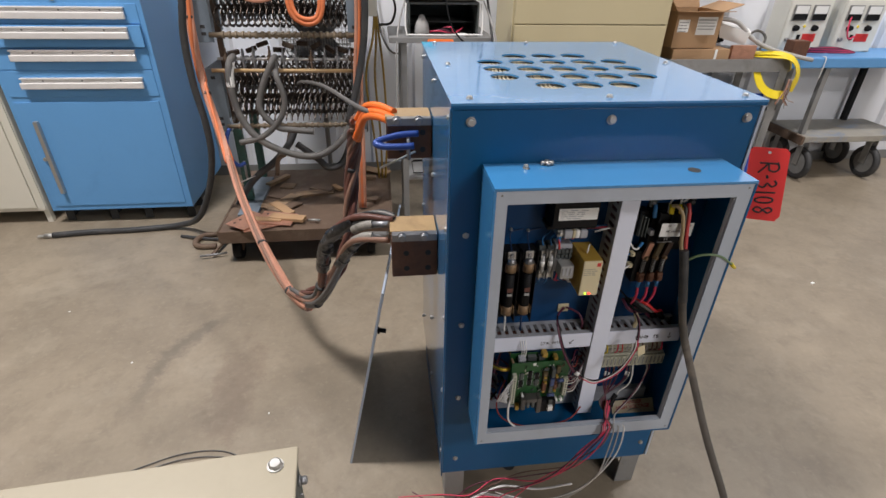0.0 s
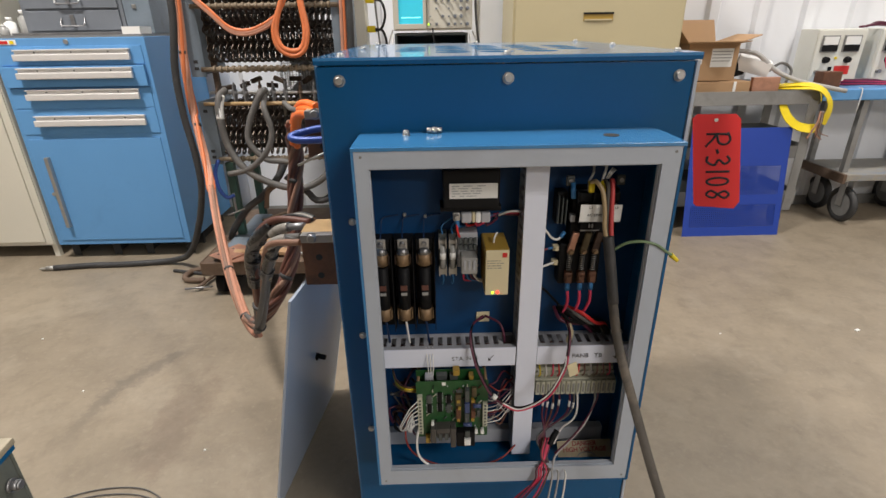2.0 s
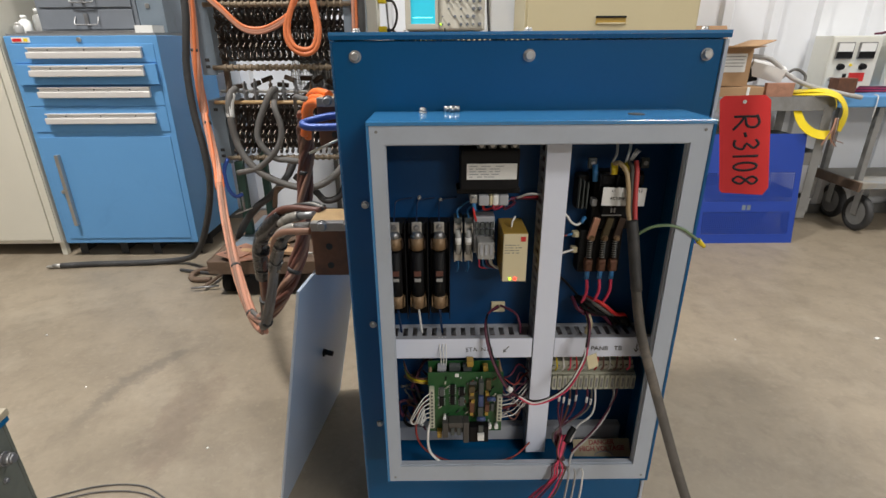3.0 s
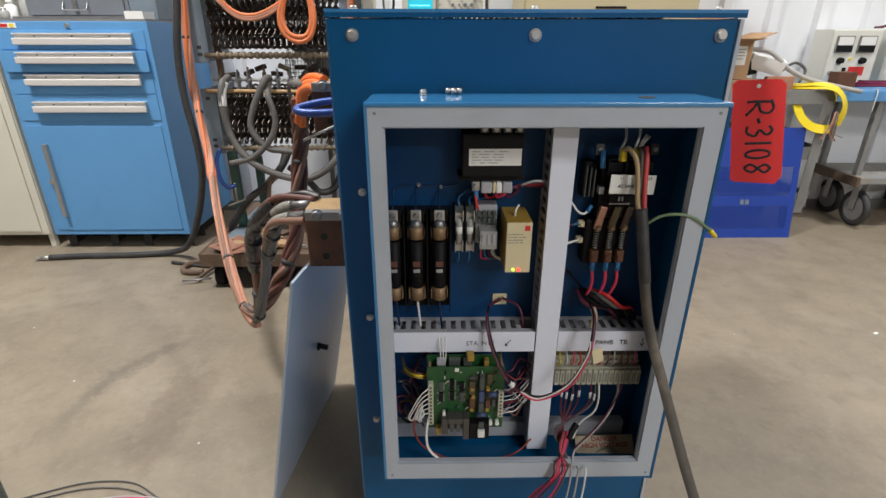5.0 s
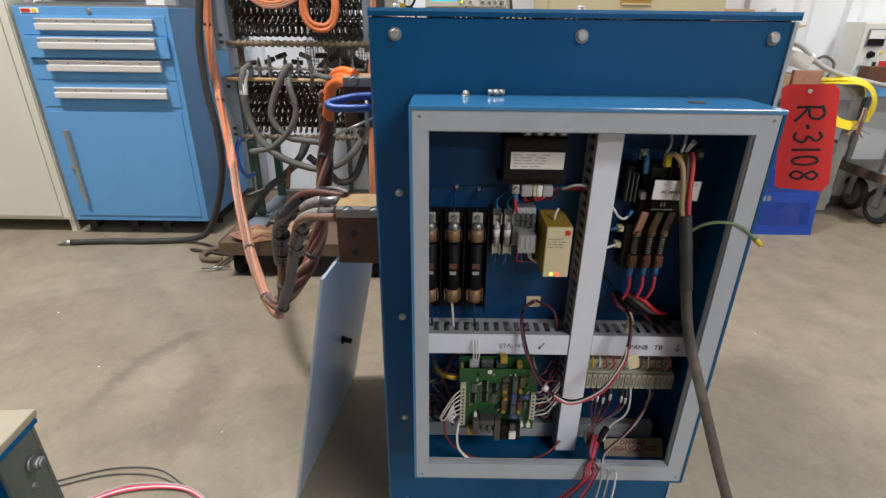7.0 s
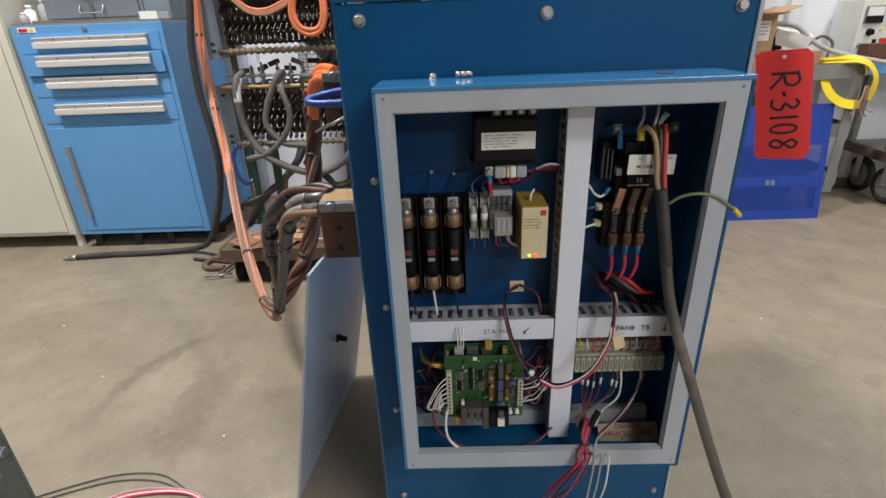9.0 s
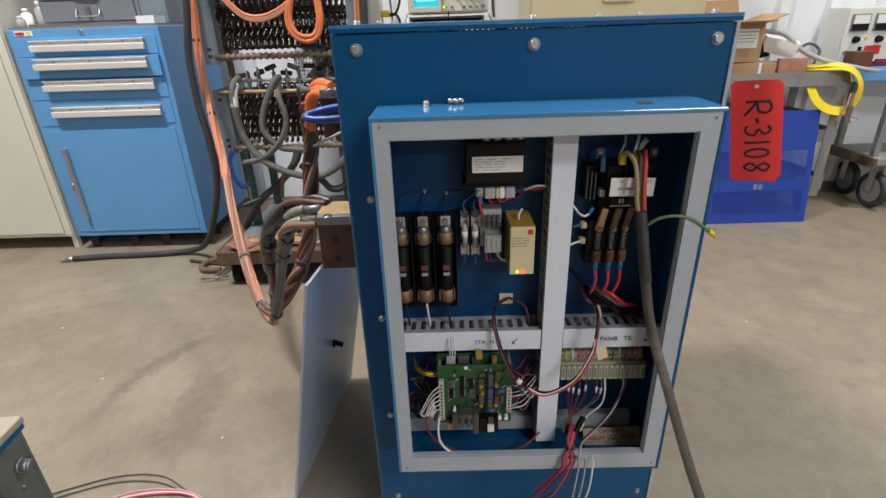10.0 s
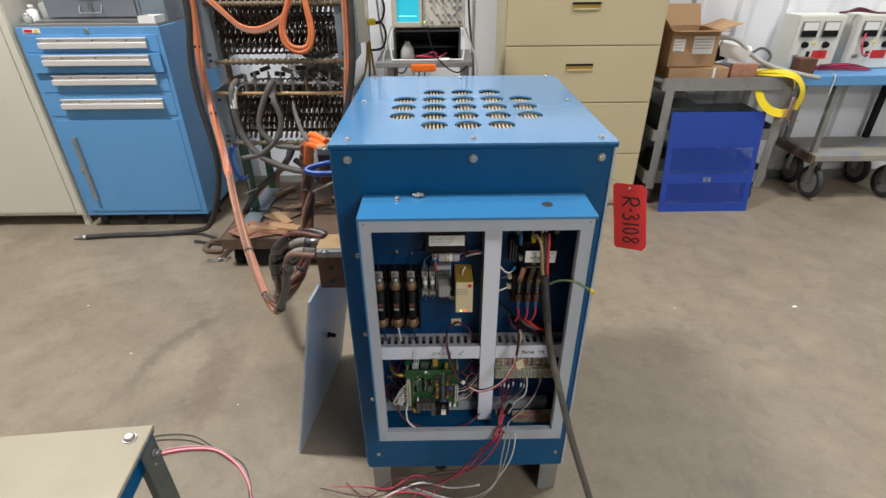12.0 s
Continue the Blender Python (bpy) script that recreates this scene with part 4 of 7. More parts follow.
for k, (dy, dz) in enumerate(((0.0, 0.0), (0.020, 0.012), (0.040, 0.0), (0.018, -0.014), (-0.012, -0.008))):
    solo("cable_sleeve", T([(-0.130, 0.385 + dy, 1.036 + dz), (-0.170, 0.44 + dy, 1.038 + dz), (-0.205, 0.50 + dy, 1.020 + dz), (-0.228 - 0.3 * dz, 0.545 + dy * 0.7, 0.975 + dz), (-0.239 + 0.2 * dy, 0.57 + dy * 0.5, 0.945 + dz * 2)], 0.0100, seg=10), "orangehot",
         "bright orange insulating sleeve over a cable end", "sleeve", "orange sleeves")
for wrap, rr in (([(-0.362, 0.435, 0.565), (-0.345, 0.392, 0.655), (-0.325, 0.365, 0.705)], 0.0205), ([(-0.318, 0.36, 0.716), (-0.290, 0.338, 0.748), (-0.250, 0.322, 0.784)], 0.0195), ([(-0.300, 0.355, 0.625), (-0.270, 0.315, 0.690), (-0.238, 0.274, 0.750)], 0.0165)):
    tw = thing("tape_wrap", wrap[0], "glossy black electrical tape wrapped round rising cables", "tape")
    part("tape", T(wrap, rr, seg=14, n=4, rend=rr * 0.86), "blacktape", tw)
    for f in (0.25, 0.7):
        p = Vector(wrap[0]).lerp(Vector(wrap[-1]), f)
        d = (Vector(wrap[-1]) - Vector(wrap[0])).normalized()
        part("tape_edge", C(p - d * 0.004, p + d * 0.004, rr * 1.03, seg=14), "blacktape", tw)
for k in range(3):
    o = 0.010 * k
    cable([(-0.140, 0.275 + o, 0.810), (-0.17, 0.290 + o, 0.815), (-0.205, 0.312 + o * 0.7, 0.810 - 0.3 * o), (-0.24 - o * 0.4, 0.330, 0.795)], 0.0036, ("rubber", "tape", "rubber")[k], "frayed taped conductor bolted to the lower terminal", "conductor", seg=8)
for k, (y, z) in enumerate(((0.225, 0.786), (0.255, 0.803), (0.285, 0.802))):
    lg = thing("cable_lug", (-0.16, y, z), "taped crimp lug bolted to the lower terminal", "cable lug", "cable lugs")
    part("barrel", C((-0.20, y + 0.02, z - 0.01), (-0.155, y, z), 0.0085, seg=10), "steel", lg)
    part("tape", T([(-0.25, y + 0.05, z - 0.04), (-0.225, y + 0.033, z - 0.02), (-0.195, y + 0.018, z - 0.008)], 0.0115, seg=10), "tape", lg, "wrapped silver tape")
cable([(-0.975, 1.62, 1.75), (-0.972, 1.61, 1.45), (-0.975, 1.605, 1.278), (-1.012, 1.60, 1.064), (-1.018, 1.60, 0.864), (-1.003, 1.60, 0.676), (-1.012, 1.61, 0.505), (-1.070, 1.63, 0.315), (-1.175, 1.69, 0.132), (-1.33, 1.80, 0.03),
       (-1.58, 1.787, 0.016), (-1.80, 1.779, 0.016), (-1.99, 1.757, 0.016)], 0.016, "rubber", "thick black cable hanging from the rack onto the floor", "power_cable")
tipl = thing("cable_lug", (-2.02, 1.752, 0.016), "bare crimped lug on the end of the floor cable", "cable lug", "cable lugs")
part("barrel", C((-1.985, 1.757, 0.016), (-2.03, 1.752, 0.016), 0.0125, seg=10), "zinc", tipl)
part("tongue", B(-2.065, -2.03, 1.740, 1.764, 0.012, 0.018, 0.002), "zinc", tipl)
cable([(-1.30, 1.70, 0.010), (-1.15, 1.66, 0.010), (-1.02, 1.63, 0.012), (-0.9, 1.62, 0.012)], 0.009, "rubber", "dark cable running along the floor under the dolly")
cable([(-0.845, 1.70, 0.958), (-0.855, 1.64, 0.93), (-0.859, 1.62, 0.848), (-0.843, 1.62, 0.701), (-0.765, 1.60, 0.588), (-0.635, 1.60, 0.515), (-0.496, 1.60, 0.498), (-0.376, 1.61, 0.568), (-0.30, 1.64, 0.70), (-0.26, 1.67, 0.9)], 0.017, "greyrub", "thick grey rubber cable looping below the resistor rack")
solo("tape_wrap", T([(-0.851, 1.655, 0.937), (-0.857, 1.63, 0.895), (-0.859, 1.62, 0.835)], 0.0185, seg=12), "paper", "dirty white tape wrapped round a grey cable", "tape")
cable([(-0.655, 1.70, 0.955), (-0.66, 1.635, 0.945), (-0.724, 1.62, 0.82), (-0.738, 1.61, 0.727), (-0.673, 1.60, 0.649), (-0.605, 1.60, 0.634), (-0.50, 1.60, 0.622)], 0.015, "greyrub", "thick grey rubber cable looping below the resistor rack")
cable([(-0.655, 1.69, 0.935), (-0.645, 1.615, 0.884), (-0.620, 1.60, 0.779), (-0.655, 1.595, 0.685), (-0.749, 1.595, 0.602), (-0.86, 1.60, 0.573)], 0.014, "greyrub", "thick grey rubber cable looping below the resistor rack")
cable([(-0.60, 1.66, 0.54), (-0.499, 1.63, 0.469), (-0.447, 1.62, 0.424), (-0.373, 1.63, 0.452), (-0.31, 1.66, 0.6)], 0.017, "rubber", "thick black cable looping below the resistor rack")
cable([(-0.60, 1.70, 0.62), (-0.64, 1.67, 0.54), (-0.73, 1.66, 0.443), (-0.827, 1.66, 0.369), (-0.93, 1.70, 0.24), (-1.02, 1.78, 0.08), (-1.1, 1.9, 0.02)], 0.018, "rubber", "thick black cable dropping to the floor")
cable([(-0.62, 1.72, 0.63), (-0.66, 1.66, 0.50), (-0.70, 1.65, 0.47), (-0.72, 1.65, 0.38)], 0.012, "rust", "short bent rusty pipe under the rack")
for k in range(3):
    o = 0.009 * k
    cable([(-0.93, 1.66, 1.38 + o), (-0.87, 1.63, 1.33 + o), (-0.819, 1.62, 1.285 + o), (-0.744, 1.62, 1.215 + o), (-0.658, 1.615, 1.202 + o), (-0.56, 1.61, 1.24 + o), (-0.50, 1.61, 1.31), (-0.45, 1.62, 1.42)], 0.0075, ("pinkish", "pinkish", "orange")[k], "dusty pink cable draped across the resistor rack")
for k in range(2):
    o = 0.020 * k
    cable([(-0.46, 1.63, 1.47), (-0.50, 1.60, 1.33), (-0.545 + o * 0.6, 1.595, 1.22), (-0.532 + o * 0.7, 1.59, 1.145 + o * 0.4), (-0.475, 1.59, 1.112 + o), (-0.42 - o * 0.5, 1.592, 1.135 + o * 0.5), (-0.398 - o * 0.6, 1.60, 1.215), (-0.415 - o * 0.4, 1.615, 1.33), (-0.43, 1.63, 1.47)], 0.0105, "orange", "loop of orange cable hanging on the resistor rack")
for k in range(3):
    cable([(-0.245 + 0.014 * k, 1.68, 1.75), (-0.25 + 0.014 * k, 1.675, 1.4), (-0.262 + 0.014 * k, 1.67, 1.1), (-0.285 + 0.014 * k, 1.66, 0.85), (-0.29 + 0.012 * k, 1.62, 0.5), (-0.30 + 0.012 * k, 1.60, 0.20)], 0.010, ("pinkish", "orange", "pinkish")[k], "dusty orange cable hanging down the side of the rack")
cable([(-0.225, 1.66, 1.75), (-0.215, 1.655, 1.4), (-0.225, 1.655, 1.1), (-0.265, 1.65, 0.88), (-0.33, 1.62, 0.66)], 0.017, "rubber", "thick black cable hanging down the side of the rack")
cable([(-0.55, 1.62, 0.85), (-0.50, 1.45, 0.895), (-0.36, 0.95, 0.99), (-0.22, 0.52, 1.028), (-0.155, 0.45, 1.03)], 0.007, "greyrub", "grey test lead clipped to the upper terminal")

# ---- cords and box by the rack ----
wb = thing("switch_box", (-0.18, 2.0, 1.3), "narrow cream electrical box hanging beside the rack", "electrical box")
part("body", B(-0.215, -0.165, 1.82, 1.95, 1.12, 1.75, 0.004), "cream", wb)
for z in (1.20, 1.33):
    part("plug", B(-0.164, -0.125, 1.85, 1.90, z, z + 0.03, 0.006), "yellow", wb, "yellow cord plug")
for k, z in enumerate((1.215, 1.345)):
    cable([(-0.126, 1.875, z), (-0.09, 1.875, z - 0.01), (-0.075, 1.875, z - 0.07), (-0.10, 1.875, z - 0.13), (-0.16, 1.88, z - 0.14)], 0.006, "rubber", "thin black cord plugged into the box")
for k in range(3):
    x = -0.195 + 0.018 * k
    cable([(-0.18 + 0.004 * k, 1.92, 1.12), (x, 1.93, 1.0), (x + 0.03 * (k - 1.5), 1.94, 0.8), (x + 0.02 * (k - 1), 1.95, 0.5), (x, 2.0, 0.2)], 0.006, "mustard", "yellow extension cord hanging in a hank")

# ---- scope stand ----
st = thing("instrument_stand", (0.13, 1.86, 0), "narrow grey steel instrument stand on legs", "stand")
part("shelf", B(-0.115, 0.385, 1.66, 2.06, 1.022, 1.048, 0.003), "cartgrey", st)
for x in (-0.06, 0.33):
    for y in (1.68, 2.01):
        part("leg", B(x, x + 0.03, y, y + 0.03, 0.0, 1.0215, 0.002), "cartgrey", st)
part("shelf", B(-0.05, 0.35, 1.72, 2.0, 0.30, 0.32, 0.003), "cartgrey", st)
bk = thing("wire_basket", (0.15, 1.86, 0.33), "small open black wire basket on the stand", "basket")
for z in (0.325, 0.40, 0.47):
    part("hoop", T([(0.0, 1.76, z), (0.24, 1.76, z), (0.24, 1.94, z), (0.0, 1.94, z)], 0.003, seg=6, smooth=False, closed=True), "black", bk)
cs = thing("instrument_case", (0.15, 1.85, 1.05), "open-fronted dark grey instrument case with a wire bail", "case")
c_ = bmesh.new()
box(c_, -0.022, -0.012, 1.70, 2.03, 1.0485, 1.195, 0.002)
box(c_, 0.307, 0.317, 1.70, 2.03, 1.0485, 1.195, 0.002)
box(c_, -0.012, 0.307, 1.70, 2.03, 1.185, 1.195, 0.002)
box(c_, -0.012, 0.307, 2.02, 2.03, 1.0485, 1.185)
part("shell", c_, "casegrey", cs)
part("shelf", B(-0.011, 0.306, 1.78, 2.019, 1.10, 1.105), "dark", cs)
part("bail", T([(-0.03, 1.71, 1.19), (-0.035, 1.69, 1.12), (-0.03, 1.675, 1.066), (0.0, 1.672, 1.058), (0.30, 1.672, 1.058), (0.327, 1.675, 1.066), (0.332, 1.69, 1.12), (0.327, 1.71, 1.19)], 0.004, seg=6, n=4), "paper", cs, "white bent wire bail")
part("bag", lathe(bmesh.new(), (0.045, 1.73, 1.0485), ((0.030, 0), (0.038, 0.015), (0.033, 0.05), (0.018, 0.075), (0.012, 0.09)), 12), "greywire", cs, "crumpled clear plastic bag")
for k in range(4):
    part("lead", T([(0.06 + 0.01 * k, 1.75, 1.06), (0.12 + 0.02 * k, 1.71, 1.07 + 0.006 * k), (0.2, 1.72, 1.062), (0.25, 1.76, 1.08)], 0.004, seg=6), ("pink", "purple", "black", "pink")[k], cs)
sc = thing("oscilloscope", (0.155, 1.85, 1.2), "beige bench oscilloscope with a glowing cyan screen", "oscilloscope")
part("body", B(-0.024, 0.336, 1.685, 2.05, 1.206, 1.385, 0.006), "scope", sc)
bz = bmesh.new()
for a in ((-0.018, 0.126, 1.352, 1.378), (-0.018, 0.126, 1.212, 1.234), (-0.018, 0.002, 1.234, 1.352), (0.112, 0.126, 1.234, 1.352)):
    box(bz, a[0], a[1], 1.668, 1.684, a[2], a[3], 0.002)
part("bezel", bz, "scope", sc)
scn = part("screen", B(0.002, 0.112, 1.676, 1.6845, 1.234, 1.352), "screen", sc, "glowing cyan display")
part("trace", B(0.012, 0.100, 1.6745, 1.6755, 1.2585, 1.2615), "trace", scn)
part("control_panel", B(0.130, 0.330, 1.679, 1.6845, 1.214, 1.378, 0.002), "cream", sc)
kn = part("knob", C((0, 0.006, 0), (0, -0.010, 0), 0.0065, seg=12, r2=0.005), "toolgrey", sc)
kn.matrix_basis = Matrix.Translation((0.145, 1.672, 1.36))
rng = random.Random(2)
for i in range(7):
    for j in range(5):
        if i + j and rng.random() < 0.85:
            shared("knob", kn, Matrix.Translation((0.145 + 0.028 * i, 1.672, 1.360 - 0.032 * j)) @ Matrix.Scale(rng.choice((0.5, 0.7, 1.0, 1.3)), 4), sc)
part("power_light", C((0.136, 1.676, 1.232), (0.136, 1.679, 1.232), 0.004, seg=8), "ledg", sc)
cable([(0.155, 1.668, 1.215), (0.158, 1.655, 1.17), (0.185, 1.64, 1.09), (0.24, 1.64, 1.03), (0.30, 1.645, 1.0), (0.35, 1.66, 1.03)], 0.0035, "black", "thin black probe lead hanging from the scope")
cable([(0.35, 1.85, 1.75), (0.36, 1.80, 1.3), (0.375, 1.70, 1.1), (0.38, 1.64, 0.95), (0.38, 1.68, 0.4), (0.40, 1.75, 0.01)], 0.006, "rubber", "black cord hanging past the stand")
cable([(-0.03, 1.72, 1.21), (-0.06, 1.70, 1.12), (-0.08, 1.66, 1.0), (-0.085, 1.66, 0.6)], 0.004, "greywire", "thin grey lead hanging past the stand")
cable([(0.34, 1.72, 1.2), (0.37, 1.68, 1.12), (0.40, 1.65, 1.0), (0.395, 1.66, 0.7)], 0.004, "greywire", "thin grey lead hanging past the stand")
tm = thing("test_meter", (0.14, 1.65, 1.03), "orange hand tester hanging on the stand's edge", "tester")
part("body", B(0.065, 0.190, 1.632, 1.655, 1.006, 1.042, 0.008), "orangehot", tm)
part("foot", B(0.09, 0.17, 1.6555, 1.659, 1.01, 1.035), "black", tm)
dsh = thing("dish", (0.24, 1.70, 1.048), "small white plastic lid on the stand", "lid")
part("body", lathe(bmesh.new(), (0.232, 1.695, 1.0485), ((0.026, 0), (0.031, 0.008), (0.031, 0.011)), 20), "paper", dsh)
for k in range(3):
    cable([(0.075 + 0.03 * k, 1.645, 1.01), (0.07 + 0.028 * k, 1.65, 0.93), (0.06 + 0.035 * k, 1.66, 0.7), (0.06 + 0.03 * k, 1.7, 0.33)], 0.004, ("greywire", "black", "greyrub")[k], "test lead hanging below the stand")
for pts in ([(-0.30, 2.60, 1.9), (-0.29, 2.60, 1.4), (-0.265, 2.60, 0.9), (-0.27, 2.60, 0.3)], [(-0.22, 2.6, 1.9), (-0.16, 2.6, 1.0), (-0.03, 2.6, 0.82), (0.05, 2.6, 1.1)]):
    cable(pts, 0.006, "greyrub", "thin cable hanging down the ribbed wall")

# ---- utility cart ----
KX0, KX1, KY0, KY1 = 1.60, 2.42, 2.17, 2.57
kc = thing("utility_cart", (2.0, 2.37, 0), "worn grey steel three-shelf utility cart", "cart")
for z0, z1 in ((0.775, 0.853), (0.455, 0.53), (0.16, 0.25)):
    t_ = bmesh.new()
    box(t_, KX0, KX1, KY0, KY1, z0 + 0.02, z0 + 0.026)
    box(t_, KX0, KX1, KY0 - 0.003, KY0 - 0.0005, z0, z1, 0.001)
    box(t_, KX0, KX1, KY1 + 0.0005, KY1 + 0.003, z0, z1, 0.001)
    box(t_, KX0 - 0.003, KX0 - 0.0005, KY0, KY1, z0, z1, 0.001)
    box(t_, KX1 + 0.0005, KX1 + 0.003, KY0, KY1, z0, z1, 0.001)
    part("tray", t_, "cartgrey", kc)
for x in (KX0 + 0.045, KX1 - 0.04):
    for y in (KY0 - 0.007, KY1 + 0.004):
        part("leg", B(x - 0.028, x + 0.028, y, y + 0.003, 0.12, 0.80, 0.001), "cartgrey", kc)
part("handle", T([(KX0, KY0 + 0.03, 0.83), (KX0 - 0.06, KY0 + 0.04, 0.845), (KX0 - 0.085, KY0 + 0.08, 0.85), (KX0 - 0.085, KY1 - 0.08, 0.85), (KX0 - 0.06, KY1 - 0.04, 0.845), (KX0, KY1 - 0.03, 0.83)], 0.014, seg=8), "cartgrey", kc)


def caster(parent, x, y, r, top, rim="zinc"):
    bmw = bmesh.new()
    path = [(x, y + r * 0.82 * math.cos(a * math.pi / 12), r + r * 0.82 * math.sin(a * math.pi / 12)) for a in range(24)]
    tube(bmw, path, r * 0.19, seg=8, smooth=False, closed=True)
    w = part("wheel", bmw, "rubber", parent, "black rubber caster tyre")
    part("rim", cyl(bmesh.new(), (x - 0.014, y, r), (x + 0.014, y, r), r * 0.68, 20), "cartgrey", w)
    f = bmesh.new()
    for s in (-1, 1):
        box(f, x + s * 0.024 - 0.002, x + s * 0.024 + 0.002, y - 0.018, y + 0.03, r * 0.9, top - 0.012, 0.001)
    box(f, x - 0.035, x + 0.035, y - 0.03, y + 0.04, top - 0.012, top - 0.001, 0.002)
    cyl(f, (x - 0.03, y, r), (x + 0.03, y, r), 0.008, 8)
    part("fork", f, rim, w, "zinc-plated swivel fork")


for x in (KX0 + 0.06, KX1 - 0.06):
    for y in (KY0 + 0.06, KY1 - 0.06):
        caster(kc, x, y, 0.06, 0.179, "steel")
# load on the cart
cb = thing("cardboard_box", (1.76, 2.36, 0.80), "open brown cardboard box with white shipping labels", "box")
X0, X1, Y0, Y1, Z0, Z1 = 1.615, 1.905, 2.22, 2.50, 0.915, 1.112
b = bmesh.new()
for a in ((X0, X1, Y0, Y0 + 0.004), (X0, X1, Y1 - 0.004, Y1), (X0, X0 + 0.004, Y0 + 0.004, Y1 - 0.004), (X1 - 0.004, X1, Y0 + 0.004, Y1 - 0.004)):
    box(b, a[0], a[1], a[2], a[3], Z0, Z1)
box(b, X0, X1, Y0, Y1, Z0 - 0.004, Z0)
part("carton", b, "card", cb)
for m_, w, l in ((pose((X0 + X1) / 2, Y0, Z1, -6, 0, 0), X1 - X0, -0.11), (pose((X0 + X1) / 2, Y1, Z1, 62, 0, 0), X1 - X0, 0.14)):
    part("flap", B(-w / 2, w / 2, min(0, l), max(0, l), 0, 0.004, m=m_), "card", cb)
part("flap", B(0, 0.13, -0.13, 0.13, 0, 0.004, m=pose(X1, (Y0 + Y1) / 2, Z1, 0, -18, 0)), "card", cb)
part("flap", B(-0.13, 0, -0.13, 0.13, 0, 0.004, m=pose(X0, (Y0 + Y1) / 2, Z1, 0, 50, 0)), "card", cb)
for a in ((1.63, 1.70, 1.0, 1.07), (1.75, 1.875, 0.985, 1.085)):
    lb = part("label", B(a[0], a[1], Y0 - 0.0015, Y0 - 0.0003, a[2], a[3]), "paper", cb, "white shipping label")
    for k in range(4):
        z = a[3] - 0.014 - 0.017 * k
        part("print_bar", B(a[0] + 0.006, a[1] - 0.008 - 0.008 * (k % 2), Y0 - 0.0025, Y0 - 0.0017, z - 0.004, z), "soot", lb)
fb = thing("flat_box", (1.84, 2.33, 0.80), "flat brown cardboard tray box under the carton", "box")
part("carton", B(1.63, 2.0, 2.20, 2.50, 0.802, 0.905, 0.002), "card", fb)
part("strap", B(1.90, 1.915, 2.196, 2.1995, 0.802, 0.905), "paper", fb, "white strap")
for k, (x0, x1, y0, y1, z0, z1, mt, lab) in enumerate((
        (2.02, 2.18, 2.21, 2.24, 0.802, 0.925, "copper", "drilled copper bar standing in the cart"),
        (2.03, 2.10, 2.30, 2.40, 0.802, 0.90, "toolgrey", "small grey metal box in the cart"),
        (2.20, 2.36, 2.28, 2.42, 0.802, 0.86, "plasticbag", "folded clear plastic sheet in the cart"))):
    solo("scrap_part", B(x0, x1, y0, y1, z0, z1, 0.003), mt, lab, "scrap", "parts in the cart")
bb_ = thing("white_box", (2.07, 2.33, 0.9), "small glossy white carton tilted on the load", "box")
part("carton", B(-0.09, 0.09, -0.05, 0.05, -0.04, 0.04, 0.003, m=pose(2.07, 2.33, 0.985, 8, 14, -25)), "paper", bb_)
solo("black_box", B(-0.05, 0.05, -0.04, 0.04, -0.04, 0.04, 0.006, m=pose(1.965, 2.36, 0.962, 0, -10, 10)), "black", "small black plastic part on the load", "part")
cable([(1.93, 2.30, 1.07), (2.05, 2.28, 1.05), (2.16, 2.25, 0.96), (2.28, 2.22, 0.905), (2.45, 2.18, 0.865), (2.56, 2.18, 0.845)], 0.013, "greywire", "grey armoured hose draped over the cart", "hose")
cable([(2.20, 2.40, 0.93), (2.27, 2.38, 0.99), (2.33, 2.36, 0.95), (2.30, 2.34, 0.88)], 0.008, "greyrub", "curl of grey cable on the cart")


def strap(pts, w, th, lean):
    """Flat webbing swept along a path; lean turns its face from the side to the front."""
    bm = bmesh.new()
    path = smooth_path(pts, 8)
    prev = None
    for i, p in enumerate(path):
        f = i / (len(path) - 1)
        d = (path[min(i + 1, len(path) - 1)] - path[max(i - 1, 0)]).normalized()
        flat = d.cross(Vector((0, 1, 0))).normalized()
        a = math.radians(lean[0] + (lean[1] - lean[0]) * f)
        u = math.cos(a) * Vector((0, 1, 0)) + math.sin(a) * flat
        u = (u - d * u.dot(d)).normalized()
        v = d.cross(u)
        ring = [bm.verts.new(p + u * (w * s) + v * (th * q)) for s, q in ((-0.5, -1), (0.5, -1), (0.5, 1), (-0.5, 1))]
        if prev:
            for k in range(4):
                bm.faces.new((prev[k], prev[(k + 1) % 4], ring[(k + 1) % 4], ring[k]))
        else:
            bm.faces.new(ring)
        prev = ring
    bm.faces.new(prev[::-1])
    bmesh.ops.recalc_face_normals(bm, faces=bm.faces)
    return bm


sl = thing("lifting_sling", (2.3, 2.2, 0.86), "flat yellow webbing sling draped over the cart's end", "sling")
part("strap", strap([(2.20, 2.27, 0.866), (2.265, 2.20, 0.874), (2.335, 2.15, 0.877), (2.40, 2.135, 0.850), (2.447, 2.13, 0.790), (2.455, 2.13, 0.730), (2.435, 2.13, 0.665)], 0.060, 0.002, (10, 75)), "yellow", sl)
part("strap", strap([(2.20, 2.26, 0.872), (2.29, 2.19, 0.884), (2.36, 2.15, 0.870), (2.39, 2.14, 0.830), (2.40, 2.138, 0.800)], 0.045, 0.002, (5, 40)), "yellow", sl)
part("strap", strap([(2.215, 2.20, 0.80), (2.215, 2.17, 0.750), (2.245, 2.15, 0.695), (2.30, 2.14, 0.655), (2.36, 2.135, 0.640), (2.405, 2.13, 0.642)], 0.055, 0.002, (80, 50)), "yellow", sl)
rng = random.Random(31)
